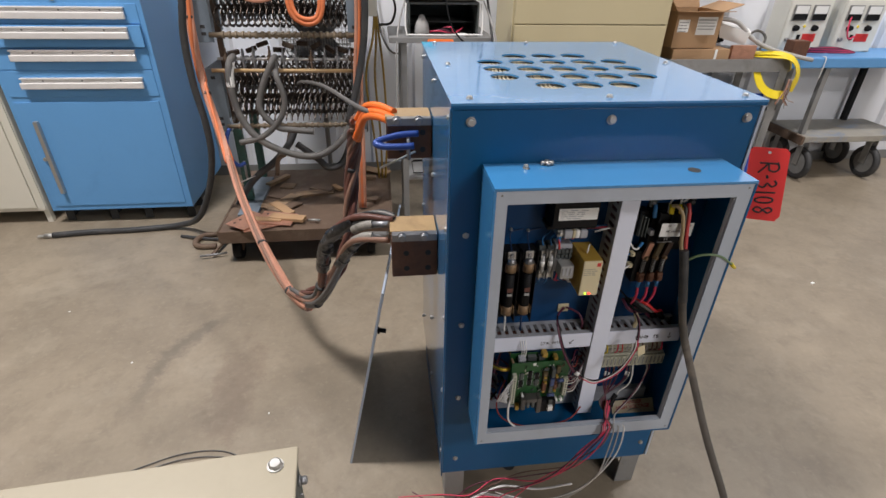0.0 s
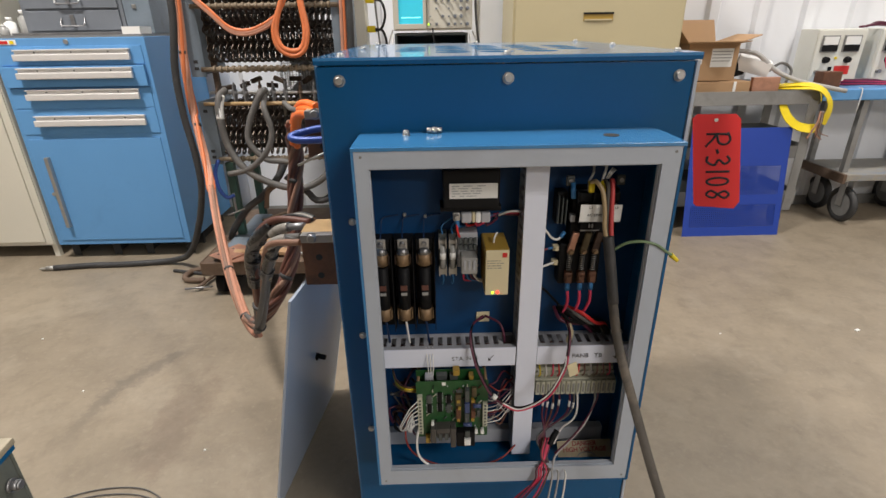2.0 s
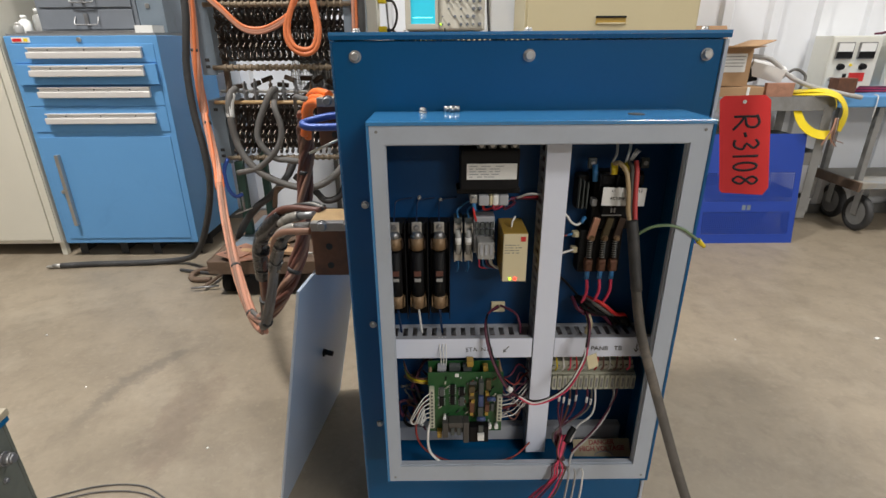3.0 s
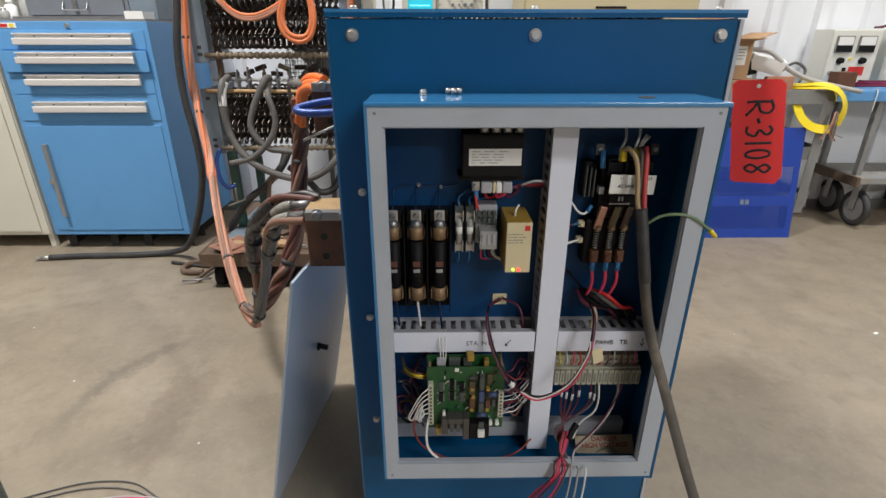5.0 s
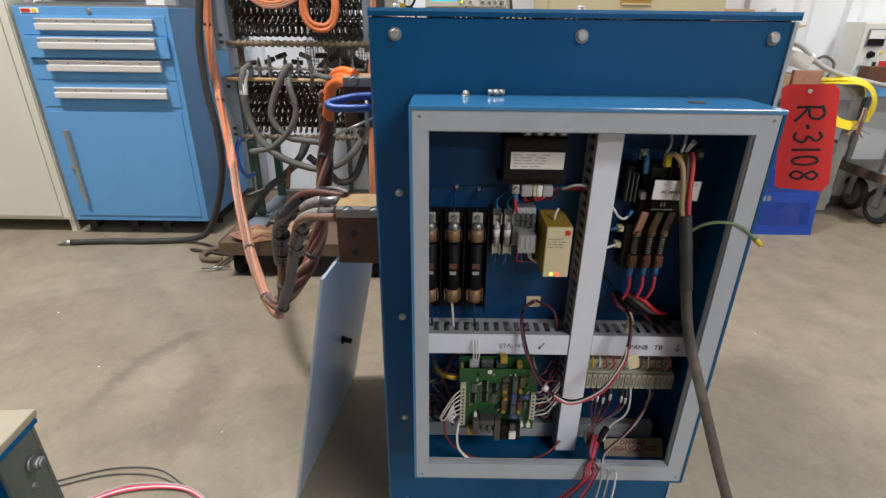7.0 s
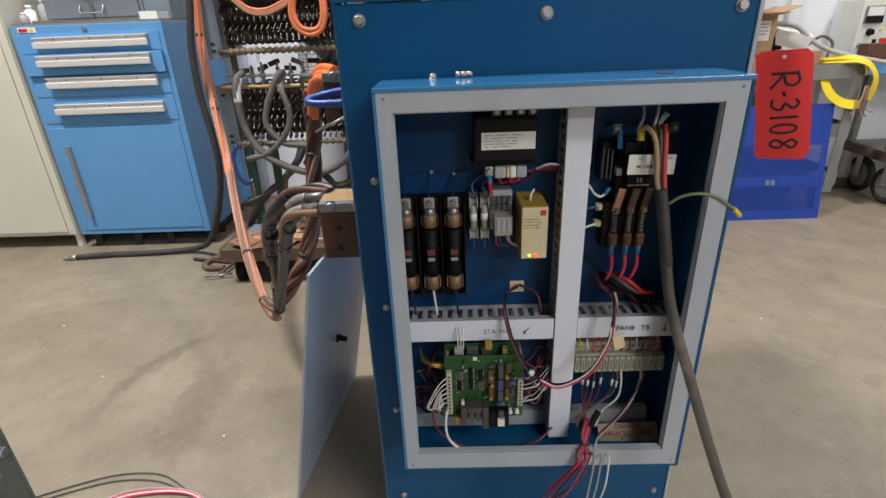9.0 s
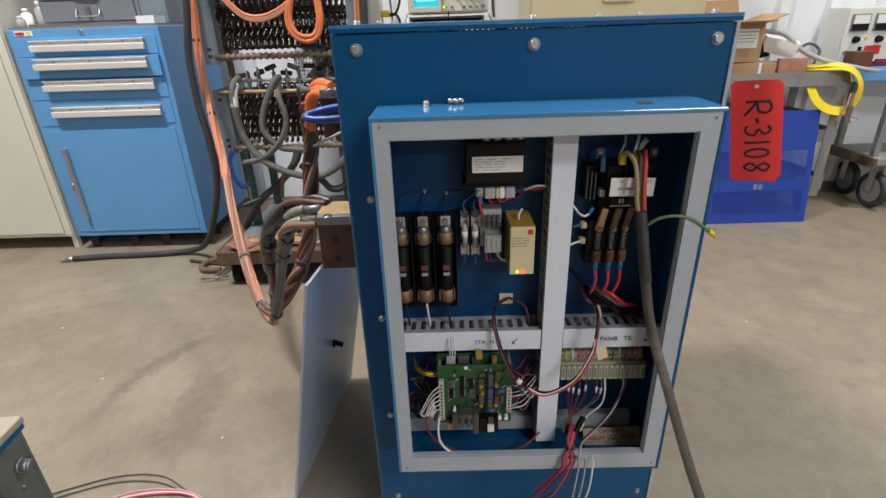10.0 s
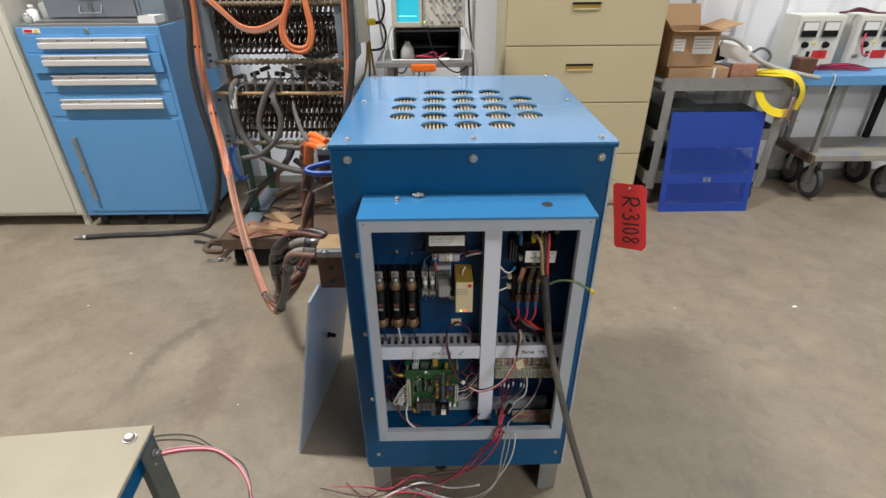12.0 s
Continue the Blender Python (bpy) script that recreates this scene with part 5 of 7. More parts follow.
for k in range(9):
    a, c = rng.uniform(-0.012, 0.02), rng.uniform(-0.05, 0.06)
    cable([(2.41 + a, 2.12, 0.74), (2.405 + a * 1.5, 2.11, 0.68), (2.40 + a * 2 + c * 0.3, 2.11, 0.62), (2.415 + a * 2 + c, 2.11, 0.56 + abs(c) * 0.6)], 0.0022, ("copper", "maroon", "plasticbag", "dusty")[k % 4], "loose wire ends hanging off the cart")
# Plain dark blocks added to darken the space under the cart's trays.
for x0, x1, z, h in ((1.66, 1.93, 0.482, 0.17), (1.96, 2.33, 0.482, 0.13), (1.7, 2.2, 0.187, 0.12)):
    solo("dark_carton", B(x0, x1, 2.24, 2.5, z, z + h, 0.004), "casegrey", "plain dark block added on a lower shelf of the cart", "box", "boxes in the cart")

# ---- leaning blue grille panel ----
gp = thing("grille_panel", (1.98, 2.06, 0), "royal blue sheet-metal panel with perforated vents leaning on the cart", "panel")
tilt = pose(1.683, 2.046, 0.0, math.degrees(math.atan2(-0.105, 0.65)) * 1.0, 0, 0)
GW, GH = 0.60, 0.655
sheet = part("sheet", B(0, GW, 0, 0.004, 0.43, GH, m=tilt), "panelblue", gp)
for a in ((0, 0.035, 0, 0.43), (GW - 0.035, GW, 0, 0.43), (0.035, GW - 0.035, 0, 0.055), (0.035, GW - 0.035, 0.195, 0.255)):
    part("border", B(a[0], a[1], 0, 0.004, a[2], a[3], m=tilt), "panelblue", gp)
for z0, z1 in ((0.055, 0.195), (0.255, 0.43)):
    g = bmesh.new()
    nx, nz = 44, int((z1 - z0) / 0.012)
    for i in range(nx + 1):
        x = 0.035 + (GW - 0.07) * i / nx
        box(g, x - 0.0028, x + 0.0028, 0.0005, 0.0035, z0, z1, m=tilt)
    for j in range(nz + 1):
        z = z0 + (z1 - z0) * j / nz
        box(g, 0.035, GW - 0.035, 0.001, 0.003, z - 0.0028, z + 0.0028, m=tilt)
    tagged(part("mesh_screen", g, "panelblue", gp, "fine perforated vent"), kind="stuff")
for x in (0.27, 0.30):
    part("sticker", B(x, x + 0.022, -0.0012, -0.0004, 0.205, 0.235, m=tilt), "rackgrey", sheet)

# ---- blue-topped truck with power supplies ----
tr = thing("platform_truck", (3.1, 2.4, 0), "worn steel platform truck with a blue-painted upper shelf", "cart")
part("deck", B(2.74, 3.55, 2.19, 2.60, 0.292, 0.333, 0.004), "deckpaint", tr)
part("edge_rail", B(2.72, 2.739, 2.19, 2.60, 0.275, 0.335, 0.003), "rust", tr)
part("upper_shelf", B(2.475, 3.60, 2.23, 2.61, 0.782, 0.848, 0.008), "bench", tr, "bright blue painted shelf")
for x, y, mt in ((2.75, 2.25, "cartgrey"), (3.48, 2.25, "cartgrey"), (2.75, 2.56, "cartgrey"), (3.34, 2.56, "black")):
    part("post", B(x, x + 0.035, y, y + 0.035, 0.3335, 0.7815, 0.002), mt, tr)
for x, y in ((2.83, 2.27), (3.36, 2.26), (2.86, 2.54), (3.36, 2.54)):
    caster(tr, x, y, 0.116, 0.291)


def supply(x0, name_label):
    p = thing("power_supply", (x0 + 0.15, 2.53, 0.85), name_label, "power supply", "bench power supplies")
    y = 2.44
    part("case", B(x0, x0 + 0.305, y, 2.60, 0.849, 1.175, 0.004), "instr", p)
    fp = part("front_panel", B(x0 + 0.006, x0 + 0.299, y - 0.006, y - 0.0005, 0.856, 1.168, 0.002), "instr", p)
    for k in range(2):
        xa = x0 + 0.03 + 0.135 * k
        mt_ = part("meter", B(xa, xa + 0.105, y - 0.016, y - 0.0065, 1.045, 1.140, 0.003), "soot", p, "moving-needle panel meter")
        part("dial", B(xa + 0.008, xa + 0.097, y - 0.0185, y - 0.0165, 1.087, 1.133), "paper", mt_)
        part("mask", B(xa + 0.004, xa + 0.101, y - 0.0185, y - 0.0165, 1.050, 1.085), "black", mt_)
        part("knob", C((xa + 0.05, y - 0.006, 1.0), (xa + 0.05, y - 0.030, 1.0), 0.020, seg=16, r2=0.016), "black", p)
    part("lamp", C((x0 + 0.142, y - 0.006, 1.01), (x0 + 0.142, y - 0.012, 1.01), 0.008, seg=12), "yellow", p)
    part("switch", B(x0 + 0.110, x0 + 0.130, y - 0.014, y - 0.0065, 0.925, 0.960, 0.002), "black", p)
    part("sign", B(x0 + 0.150, x0 + 0.245, y - 0.008, y - 0.0065, 0.915, 0.965), "red", p, "small red sign plate")
    part("terminal", C((x0 + 0.04, y - 0.006, 0.93), (x0 + 0.04, y - 0.026, 0.93), 0.012, seg=12), "steel", p)


supply(2.495, "white bench power supply with two meters")
supply(2.885, "white bench power supply with red leads on top")
for k in range(7):
    o = 0.006 * k
    cable([(2.66, 2.38 - o, 0.856 + o), (2.78, 2.33 - o * 0.4, 0.862 + o * 0.8), (2.92, 2.34, 0.858 + o * 0.6), (3.02, 2.37, 0.858), (2.92, 2.41, 0.87 + o * 0.3), (2.78, 2.40 + o * 0.2, 0.866 + o * 0.5), (2.67, 2.40, 0.86 + o * 0.3)], 0.0042, "pink" if k % 3 else "purple", "coil of dark red wire on the blue shelf", "wire")
for k in range(3):
    cable([(2.76 + 0.02 * k, 2.47, 1.185), (2.87, 2.46, 1.195 + 0.008 * k), (3.0, 2.47, 1.182), (3.1, 2.48, 1.18)], 0.006, "purple", "red lead lying across the power supplies", "wire")
cable([(2.95, 2.43, 1.08), (2.93, 2.40, 1.0), (2.96, 2.40, 0.94), (3.02, 2.42, 0.95)], 0.005, "pink", "red test lead on a power supply", "wire")
cable([(2.70, 2.26, 0.852), (2.695, 2.222, 0.84), (2.695, 2.222, 0.72)], 0.003, "white", "white string hanging off the shelf", "wire")
solo("copper_block", B(2.46, 2.57, 2.25, 2.33, 0.8485, 0.945, 0.002), "brown", "brown copper block on the blue shelf", "block")

# ---- foreground table ----
tb = thing("work_table", (-0.7, -0.8, 0), "low steel work table with a cream top and blue edge", "table")
tm_ = pose(-0.290, -0.434, 0.0, 0, 0, 4.6)
part("tabletop", B(-1.1, 0, -0.9, 0, 0.832, 0.840, 0.0025, m=tm_), "tabletop", tb, "scuffed cream painted top")
for y0 in (-0.020, -0.892):
    part("apron", B(-1.085, -0.022, y0, y0 + 0.004, 0.775, 0.8318, m=tm_), "navy", tb, "dark blue painted angle apron")
for x0 in (-0.020, -1.090):
    part("apron", B(x0, x0 + 0.004, -0.885, -0.026, 0.775, 0.8318, m=tm_), "navy", tb, "dark blue painted angle apron")
part("edge", B(-1.098, -0.0015, -0.898, -0.0015, 0.826, 0.8318, 0.001, m=tm_), "navy", tb, "blue painted edge under the top")
for x, y, sx, sy in ((-0.004, -0.004, -1, -1), (-1.096, -0.004, 1, -1), (-0.004, -0.896, -1, 1), (-1.096, -0.896, 1, 1)):
    lg_ = bmesh.new()
    box(lg_, min(x, x + sx * 0.045), max(x, x + sx * 0.045), min(y, y + sy * 0.004), max(y, y + sy * 0.004), 0, 0.8255, 0.001, m=tm_)
    box(lg_, min(x, x + sx * 0.004), max(x, x + sx * 0.004), min(y + sy * 0.0045, y + sy * 0.045), max(y + sy * 0.0045, y + sy * 0.045), 0, 0.8255, 0.001, m=tm_)
    part("leg", lg_, "legpaint", tb, "grey-green steel angle leg")
bp = tm_ @ Vector((-0.027, -0.026, 0.840))
part("bolt", hexhead(bmesh.new(), bp, (0, 0, 1), 0.0085, 0.007), "zinc", tb)
for y, z, r in ((-0.022, 0.797, 0.0058), (-0.028, 0.776, 0.0024)):
    part("bolt", hexhead(bmesh.new(), tm_ @ Vector((-0.0035, y, z)), tm_.to_3x3() @ Vector((1, 0, 0)), r, 0.011 if r > 0.005 else 0.003), "steel", tb)

# ---- wires on the floor ----
for k, o in enumerate((-0.008, 0.014)):
    cable([(-1.05, 0.15 + o, 0.004), (-0.95, 0.195 + o, 0.004), (-0.84, 0.231 + o, 0.004), (-0.72, 0.229 + o, 0.004), (-0.615, 0.180 + o * 0.5, 0.004), (-0.487, 0.10 + o, 0.004), (-0.43, -0.01, 0.004), (-0.38, -0.2, 0.004)], 0.0021, "greyrub", "thin dark wire lying on the floor", "wire")
for k in range(4):
    o = 0.006 * k
    cable([(-1.0, 0.02 + o, 0.006), (-0.86, 0.12 + o, 0.006), (-0.76, 0.17 + o * 0.8, 0.006 + 0.002 * k), (-0.62, 0.175 + o * 0.6, 0.008), (-0.52, 0.12 + o * 0.5, 0.006), (-0.45, 0.04 + o * 0.6, 0.006), (-0.40, -0.06 - o, 0.006), (-0.33, -0.25 - o, 0.006)], 0.0022, ("pink", "white", "pink", "greywire")[k], "thin insulated wire lying on the floor", "wire")
rng = random.Random(9)
for k in range(8):
    x, y = rng.uniform(-1.6, 2.6), rng.uniform(0.2, 1.9)
    s = rng.uniform(0.002, 0.004)
    solo("litter", B(-s, s, -s * 0.7, s * 0.7, 0, 0.003, 0.0006, m=pose(x, y, 0.0003, 0, 0, rng.uniform(0, 90))), "paper", "tiny white scrap on the concrete floor", "litter", "scraps on the floor")
solo("litter", B(-0.011, 0.011, -0.006, 0.006, 0, 0.004, 0.001, m=pose(1.948, 0.967, 0.0003, 0, 0, 20)), "paper", "tiny white scrap on the concrete floor", "litter", "scraps on the floor")

# ---- inside the control box ----
PY = -0.0048  # face of the mounting plate


def bars(parent, x0, x1, z0, z1, y, rows, material="ink", seed=1, fill=0.8):
    """Unreadable print as plain bars."""
    rg = random.Random(seed)
    h = (z1 - z0) / rows
    for r in range(rows):
        x = x0
        b = bmesh.new()
        while x < x0 + (x1 - x0) * fill:
            w = (x1 - x0) * rg.uniform(0.08, 0.25)
            xe = min(x + w, x1)
            box(b, x, xe, y - 0.0003, y, z1 - (r + 0.62) * h, z1 - (r + 0.32) * h)
            x = xe + (x1 - x0) * rg.uniform(0.03, 0.12)
        part("print_bar", b, material, parent)


# transformer
xf = part("transformer", B(0.160, 0.252, -0.058, PY, 0.945, 1.010, 0.003), "black", cab, "black control transformer")
part("core", B(0.155, 0.257, -0.046, PY - 0.001, 0.936, 0.9445, 0.002), "black", xf)
lab = part("label", B(0.170, 0.248, -0.0598, -0.0585, 0.963, 0.988), "paper", xf, "white printed rating label")
bars(lab, 0.174, 0.240, 0.965, 0.986, -0.0599, 5, "ductside", seed=5, fill=0.62)
for k in range(4):
    tt = part("terminal", B(0.186 + 0.017 * k, 0.199 + 0.017 * k, -0.056, -0.030, 1.0105, 1.021, 0.001), "casegrey", xf)
    part("screw", C((0.1925 + 0.017 * k, -0.0562, 1.016), (0.1925 + 0.017 * k, -0.0590, 1.016), 0.0036, seg=8), "zinc", tt)
part("terminal", hexhead(B(0.176, 0.188, -0.050, -0.022, 0.921, 0.9355, 0.002), (0.182, -0.0502, 0.929), (0, -1, 0), 0.0045, 0.006), "zinc", xf)
for x0, x1, mt in ((0.190, 0.207, "ductside"), (0.2075, 0.2125, "ivory"), (0.213, 0.222, "paper"), (0.2225, 0.238, "ductside")):
    part("terminal", B(x0, x1, -0.054, -0.020, 0.918, 0.9355, 0.003), mt, xf)
# fuse blocks
for k, x in enumerate((0.052, 0.089, 0.126)):
    fz = part("fuse_holder", B(x - 0.0165, x + 0.0165, -0.028, PY, 0.708, 0.884, 0.002), "black", cab, "black fuse base with a cartridge fuse")
    part("cartridge", C((x, -0.046, 0.742), (x, -0.046, 0.838), 0.0106, seg=18), "black", fz)
    for z0, z1 in ((0.842, 0.863), (0.756, 0.733)):
        part("cap", C((x, -0.046, z0), (x, -0.046, z1), 0.0114, seg=18), "brass", fz, "brass fuse cap")
        lo, hi = min(z0, z1), max(z0, z1)
        for sgn in (-1, 1):
            part("clip", B(x + sgn * 0.0128 - 0.0008, x + sgn * 0.0128 + 0.0008, -0.054, -0.0285, lo + 0.003, hi - 0.002, 0.0004), "heater" if z0 > 0.8 else "brass", fz, "sprung metal fuse clip")
    part("shoulder", C((x, -0.046, 0.863), (x, -0.046, 0.873), 0.0118, seg=14, r2=0.0065), "steel", fz)
    lug = part("lug", B(x - 0.0085, x + 0.0085, -0.047, -0.043, 0.868, 0.889, 0.002), "zinc", fz, "flat crimped lug")
    part("screw", hexhead(bmesh.new(), (x, -0.0471, 0.880), (0, -1, 0), 0.0042, 0.004), "steel", lug)
    part("base_plate", B(x - 0.014, x + 0.014, -0.042, -0.0285, 0.866, 0.886, 0.001), "black", fz)
    part("band", B(x - 0.0060, x + 0.0060, -0.0572, -0.0545, 0.795, 0.805, 0.001), "maroon", fz, "dark red printed fuse label")
    part("band", B(x - 0.0055, x + 0.0055, -0.0572, -0.0545, 0.785, 0.791, 0.001), "plasticbag", fz, "worn pale printed fuse label")
    part("rib", B(x + 0.0168, x + 0.0182, -0.05, PY, 0.708, 0.884, 0.0), "black", fz)
    part("lead", T([(x, -0.04, 0.722), (x + 0.002, -0.035, 0.695), (x + 0.004, -0.03, 0.668)], 0.0022, seg=6), ("navywire", "white", "navywire")[k], fz)
    part("lead", T([(x, -0.042, 0.888), (x, -0.022, 0.902), (x + 0.004, -0.010, 0.915), (x + 0.03, -0.007, 0.919)], 0.0013, seg=6), "navywire", fz)
for k, x in enumerate((0.158, 0.1755)):
    fz = part("fuse_holder", B(x - 0.007, x + 0.007, -0.028, PY, 0.812, 0.890, 0.0015), "casegrey", cab, "small open fuse clip with a glass fuse")
    part("cartridge", C((x, -0.036, 0.828), (x, -0.036, 0.872), 0.0052, seg=12), "plasticbag", fz)
    part("band", C((x, -0.036, 0.846), (x, -0.036, 0.858), 0.0054, seg=12), "paper", fz)
    for z0, z1 in ((0.868, 0.886), (0.816, 0.834)):
        for xa in (x - 0.0068, x + 0.005):
            part("clip", B(xa, xa + 0.0018, -0.044, -0.0345, z0, z1, 0.0005), "zinc", fz)
        part("clip_foot", B(x - 0.0068, x + 0.0068, -0.034, -0.0285, z0 - 0.002, z0 + 0.012, 0.0005), "zinc", fz)
    part("lead", T([(x, -0.03, 0.815), (x + 0.001, -0.026, 0.80), (x - 0.001, -0.015, 0.785)], 0.0016, seg=6), "bluewire", fz)
    part("lead", T([(x, -0.03, 0.89), (x, -0.02, 0.902), (x + 0.02, -0.01, 0.915)], 0.0016, seg=6), "bluewire", fz)
# plug-in relay on a grey socket
rs = part("relay_socket", B(0.184, 0.219, -0.034, PY, 0.828, 0.893, 0.002), "ductside", cab, "grey relay socket with screw terminals")
for i in range(4):
    for z in (0.880, 0.868):
        part("terminal", B(0.1865 + 0.0082 * i, 0.1925 + 0.0082 * i, -0.042, -0.0345, z - 0.004, z + 0.005, 0.001), "casegrey", rs)
part("relay", B(0.189, 0.217, -0.066, -0.0345, 0.829, 0.860, 0.003), "plasticbag", rs, "clear plastic plug-in relay")
for i in range(3):
    part("contact", B(0.193 + 0.008 * i, 0.197 + 0.008 * i, -0.0675, -0.0662, 0.838, 0.856), "ductside", rs)
# mustard timer relay
yr = part("timer_relay", B(0.228, 0.268, -0.080, PY, 0.797, 0.881, 0.002), "mustard", cab, "mustard-yellow timer relay with an ivory face")
yf = part("face", B(0.2285, 0.2675, -0.0835, -0.0805, 0.7975, 0.8805, 0.0015), "ivory", yr)
part("mark", B(0.256, 0.264, -0.0842, -0.0836, 0.868, 0.876), "red", yf)
bars(yf, 0.231, 0.262, 0.846, 0.864, -0.0837, 4, "soot", 7, 0.7)
part("led", C((0.241, -0.0836, 0.803), (0.241, -0.0855, 0.803), 0.0022, seg=10), "ledg", yf, "lit green indicator")
part("led", C((0.2495, -0.0836, 0.803), (0.2495, -0.0855, 0.803), 0.0026, seg=10), "ledr", yf, "lit red indicator")
tie = part("tie_base", B(0.221, 0.246, -0.008, PY, 0.698, 0.719, 0.001), "ivory", cab, "ivory adhesive cable tie base")
for x, z in ((0.093, 0.919), (0.129, 0.915)):
    part("stud", hexhead(bmesh.new(), (x, PY, z), (0, -1, 0), 0.0026, 0.007), "zinc", cab)


# wiring ducts
def duct_h(x0, x1):
    d = part("wiring_duct", B(x0, x1, -0.0585, -0.056, 0.632, 0.672, 0.001), "duct", cab, "white-grey slotted wiring duct")
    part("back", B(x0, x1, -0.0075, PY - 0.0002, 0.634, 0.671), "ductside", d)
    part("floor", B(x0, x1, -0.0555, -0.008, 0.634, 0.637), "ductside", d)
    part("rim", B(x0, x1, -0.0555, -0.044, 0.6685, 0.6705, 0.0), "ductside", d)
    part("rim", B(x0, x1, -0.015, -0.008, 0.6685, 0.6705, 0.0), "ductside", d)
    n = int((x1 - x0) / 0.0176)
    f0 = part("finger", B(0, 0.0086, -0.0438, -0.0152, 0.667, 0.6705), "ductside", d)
    f0.matrix_basis = Matrix.Translation((x0, 0, 0))
    for k in range(1, n):
        shared("finger", f0, Matrix.Translation((x0 + 0.0176 * k, 0, 0)), d)
    part("wiring", B(x0 + 0.002, x1 - 0.002, -0.05, -0.012, 0.640, 0.652), "maroon", d, "dark wires lying in the duct")
    return d


dh1 = duct_h(0.032, 0.291)
dh2 = duct_h(0.331, 0.506)
dv = part("wiring_duct", B(0.2925, 0.3300, -0.0605, -0.058, 0.411, 1.022, 0.001), "duct", cab, "white-grey upright wiring duct")
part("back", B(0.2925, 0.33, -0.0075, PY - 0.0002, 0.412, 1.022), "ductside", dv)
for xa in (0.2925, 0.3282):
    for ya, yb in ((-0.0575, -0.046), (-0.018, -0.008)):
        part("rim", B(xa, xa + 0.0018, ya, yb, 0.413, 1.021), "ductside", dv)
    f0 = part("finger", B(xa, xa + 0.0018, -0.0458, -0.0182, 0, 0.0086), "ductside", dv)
    f0.matrix_basis = Matrix.Translation((0, 0, 0.414))
    for k in range(1, 34):
        shared("finger", f0, Matrix.Translation((0, 0, 0.414 + 0.0176 * k)), dv)
part("wiring", B(0.298, 0.325, -0.048, -0.012, 0.42, 1.02), "purple", dv, "dark wires lying in the duct")
text("writing", "STA. N18", 0.0122, face_front(0.196, -0.0590, 0.650, 1.5), "ink", dh1, "handwritten black marker", bold=-0.0002)
arrow = bmesh.new()
box(arrow, -0.0007, 0.0007, -0.0003, 0, -0.007, 0.007, m=pose(0.245, -0.0588, 0.651, 0, 40, 0))
box(arrow, -0.0007, 0.0007, -0.0003, 0, -0.0045, 0.002, m=pose(0.2405, -0.0588, 0.648, 0, 0, 0))
box(arrow, -0.0025, 0.0025, -0.0003, 0, -0.0007, 0.0007, m=pose(0.2425, -0.0588, 0.6453, 0, 0, 0))
part("arrow", arrow, "ink", dh1)
text("writing", "PANB   TB", 0.0125, face_front(0.425, -0.0590, 0.650), "ink", dh2, "handwritten black marker")
arrow = bmesh.new()
box(arrow, 0.4785, 0.4799, -0.0590, -0.0587, 0.643, 0.659)
for s in (-1, 1):
    box(arrow, -0.0007, 0.0007, -0.0003, 0, -0.0038, 0.0038, m=pose(0.4792 + s * 0.002, -0.0588, 0.6455, 0, s * 35, 0))
part("arrow", arrow, "ink", dh2)

# contactor with line label
ct = part("contactor", B(0.378, 0.456, -0.036, PY, 0.870, 0.968, 0.003), "black", cab, "black three-pole contactor")
part("coil_side", B(0.352, 0.3715, -0.030, PY, 0.904, 0.962, 0.004), "black", ct)
for k in range(3):
    part("fin", B(0.3535 + 0.006 * k, 0.3555 + 0.006 * k, -0.040 - 0.002 * k, -0.0305, 0.908, 0.958 - 0.003 * k, 0.0008), "casegrey", ct)
part("coil_terminal", B(0.373, 0.381, -0.050, -0.0365, 0.915, 0.927, 0.001), "ductside", ct)
part("arc_cover", B(0.384, 0.452, -0.052, -0.0365, 0.949, 0.966, 0.003), "black", ct)
for x in (0.392, 0.418, 0.444):
    part("barrier", B(x - 0.012, x - 0.010, -0.058, -0.0525, 0.946, 0.970, 0.0008), "black", ct)
tl = part("line_label", B(-0.034, 0.034, -0.0015, 0, -0.0145, 0.0150, m=pose(0.4175, -0.064, 0.9345, 0, 1.5, 0)), "paper", ct, "white label reading AC line input")
part("bridge", B(0.386, 0.449, -0.0625, -0.0365, 0.921, 0.945), "black", ct)
text("writing", "AC LINE INPUT", 0.0066, face_front(0.4175, -0.0659, 0.932, -1.5), "ink", tl, "black printed letters")
text("writing", "L1", 0.0058, face_front(0.4005, -0.0659, 0.9450), "ink", tl)
text("writing", "L3", 0.0058, face_front(0.4425, -0.0659, 0.9440), "ink", tl)
part("carrier", B(0.390, 0.436, -0.052, -0.0365, 0.898, 0.9195, 0.002), "black", ct)
part("carrier_edge", B(0.390, 0.422, -0.0535, -0.0523, 0.8995, 0.9015), "steel", ct)
for x in (0.4035, 0.4085):
    part("pointer", B(x, x + 0.0025, -0.0535, -0.0523, 0.905, 0.912), "ductside", ct)
for x in (0.372, 0.456):
    lg2 = part("lug", B(x - 0.0068, x + 0.0068, -0.036, -0.028, 0.973, 0.990, 0.002), "casegrey", ct)
    part("screw", C((x, -0.0362, 0.982), (x, -0.0385, 0.982), 0.0036, seg=10), "steel", lg2)
part("sleeve", C((0.3745, -0.040, 0.981), (0.3755, -0.046, 0.955), 0.0042, seg=10), "bluewire", ct, "blue insulated crimp")
lb = part("overload_relay", B(0.364, 0.436, -0.034, PY, 0.790, 0.868, 0.003), "black", cab, "black overload relay with coiled heaters")
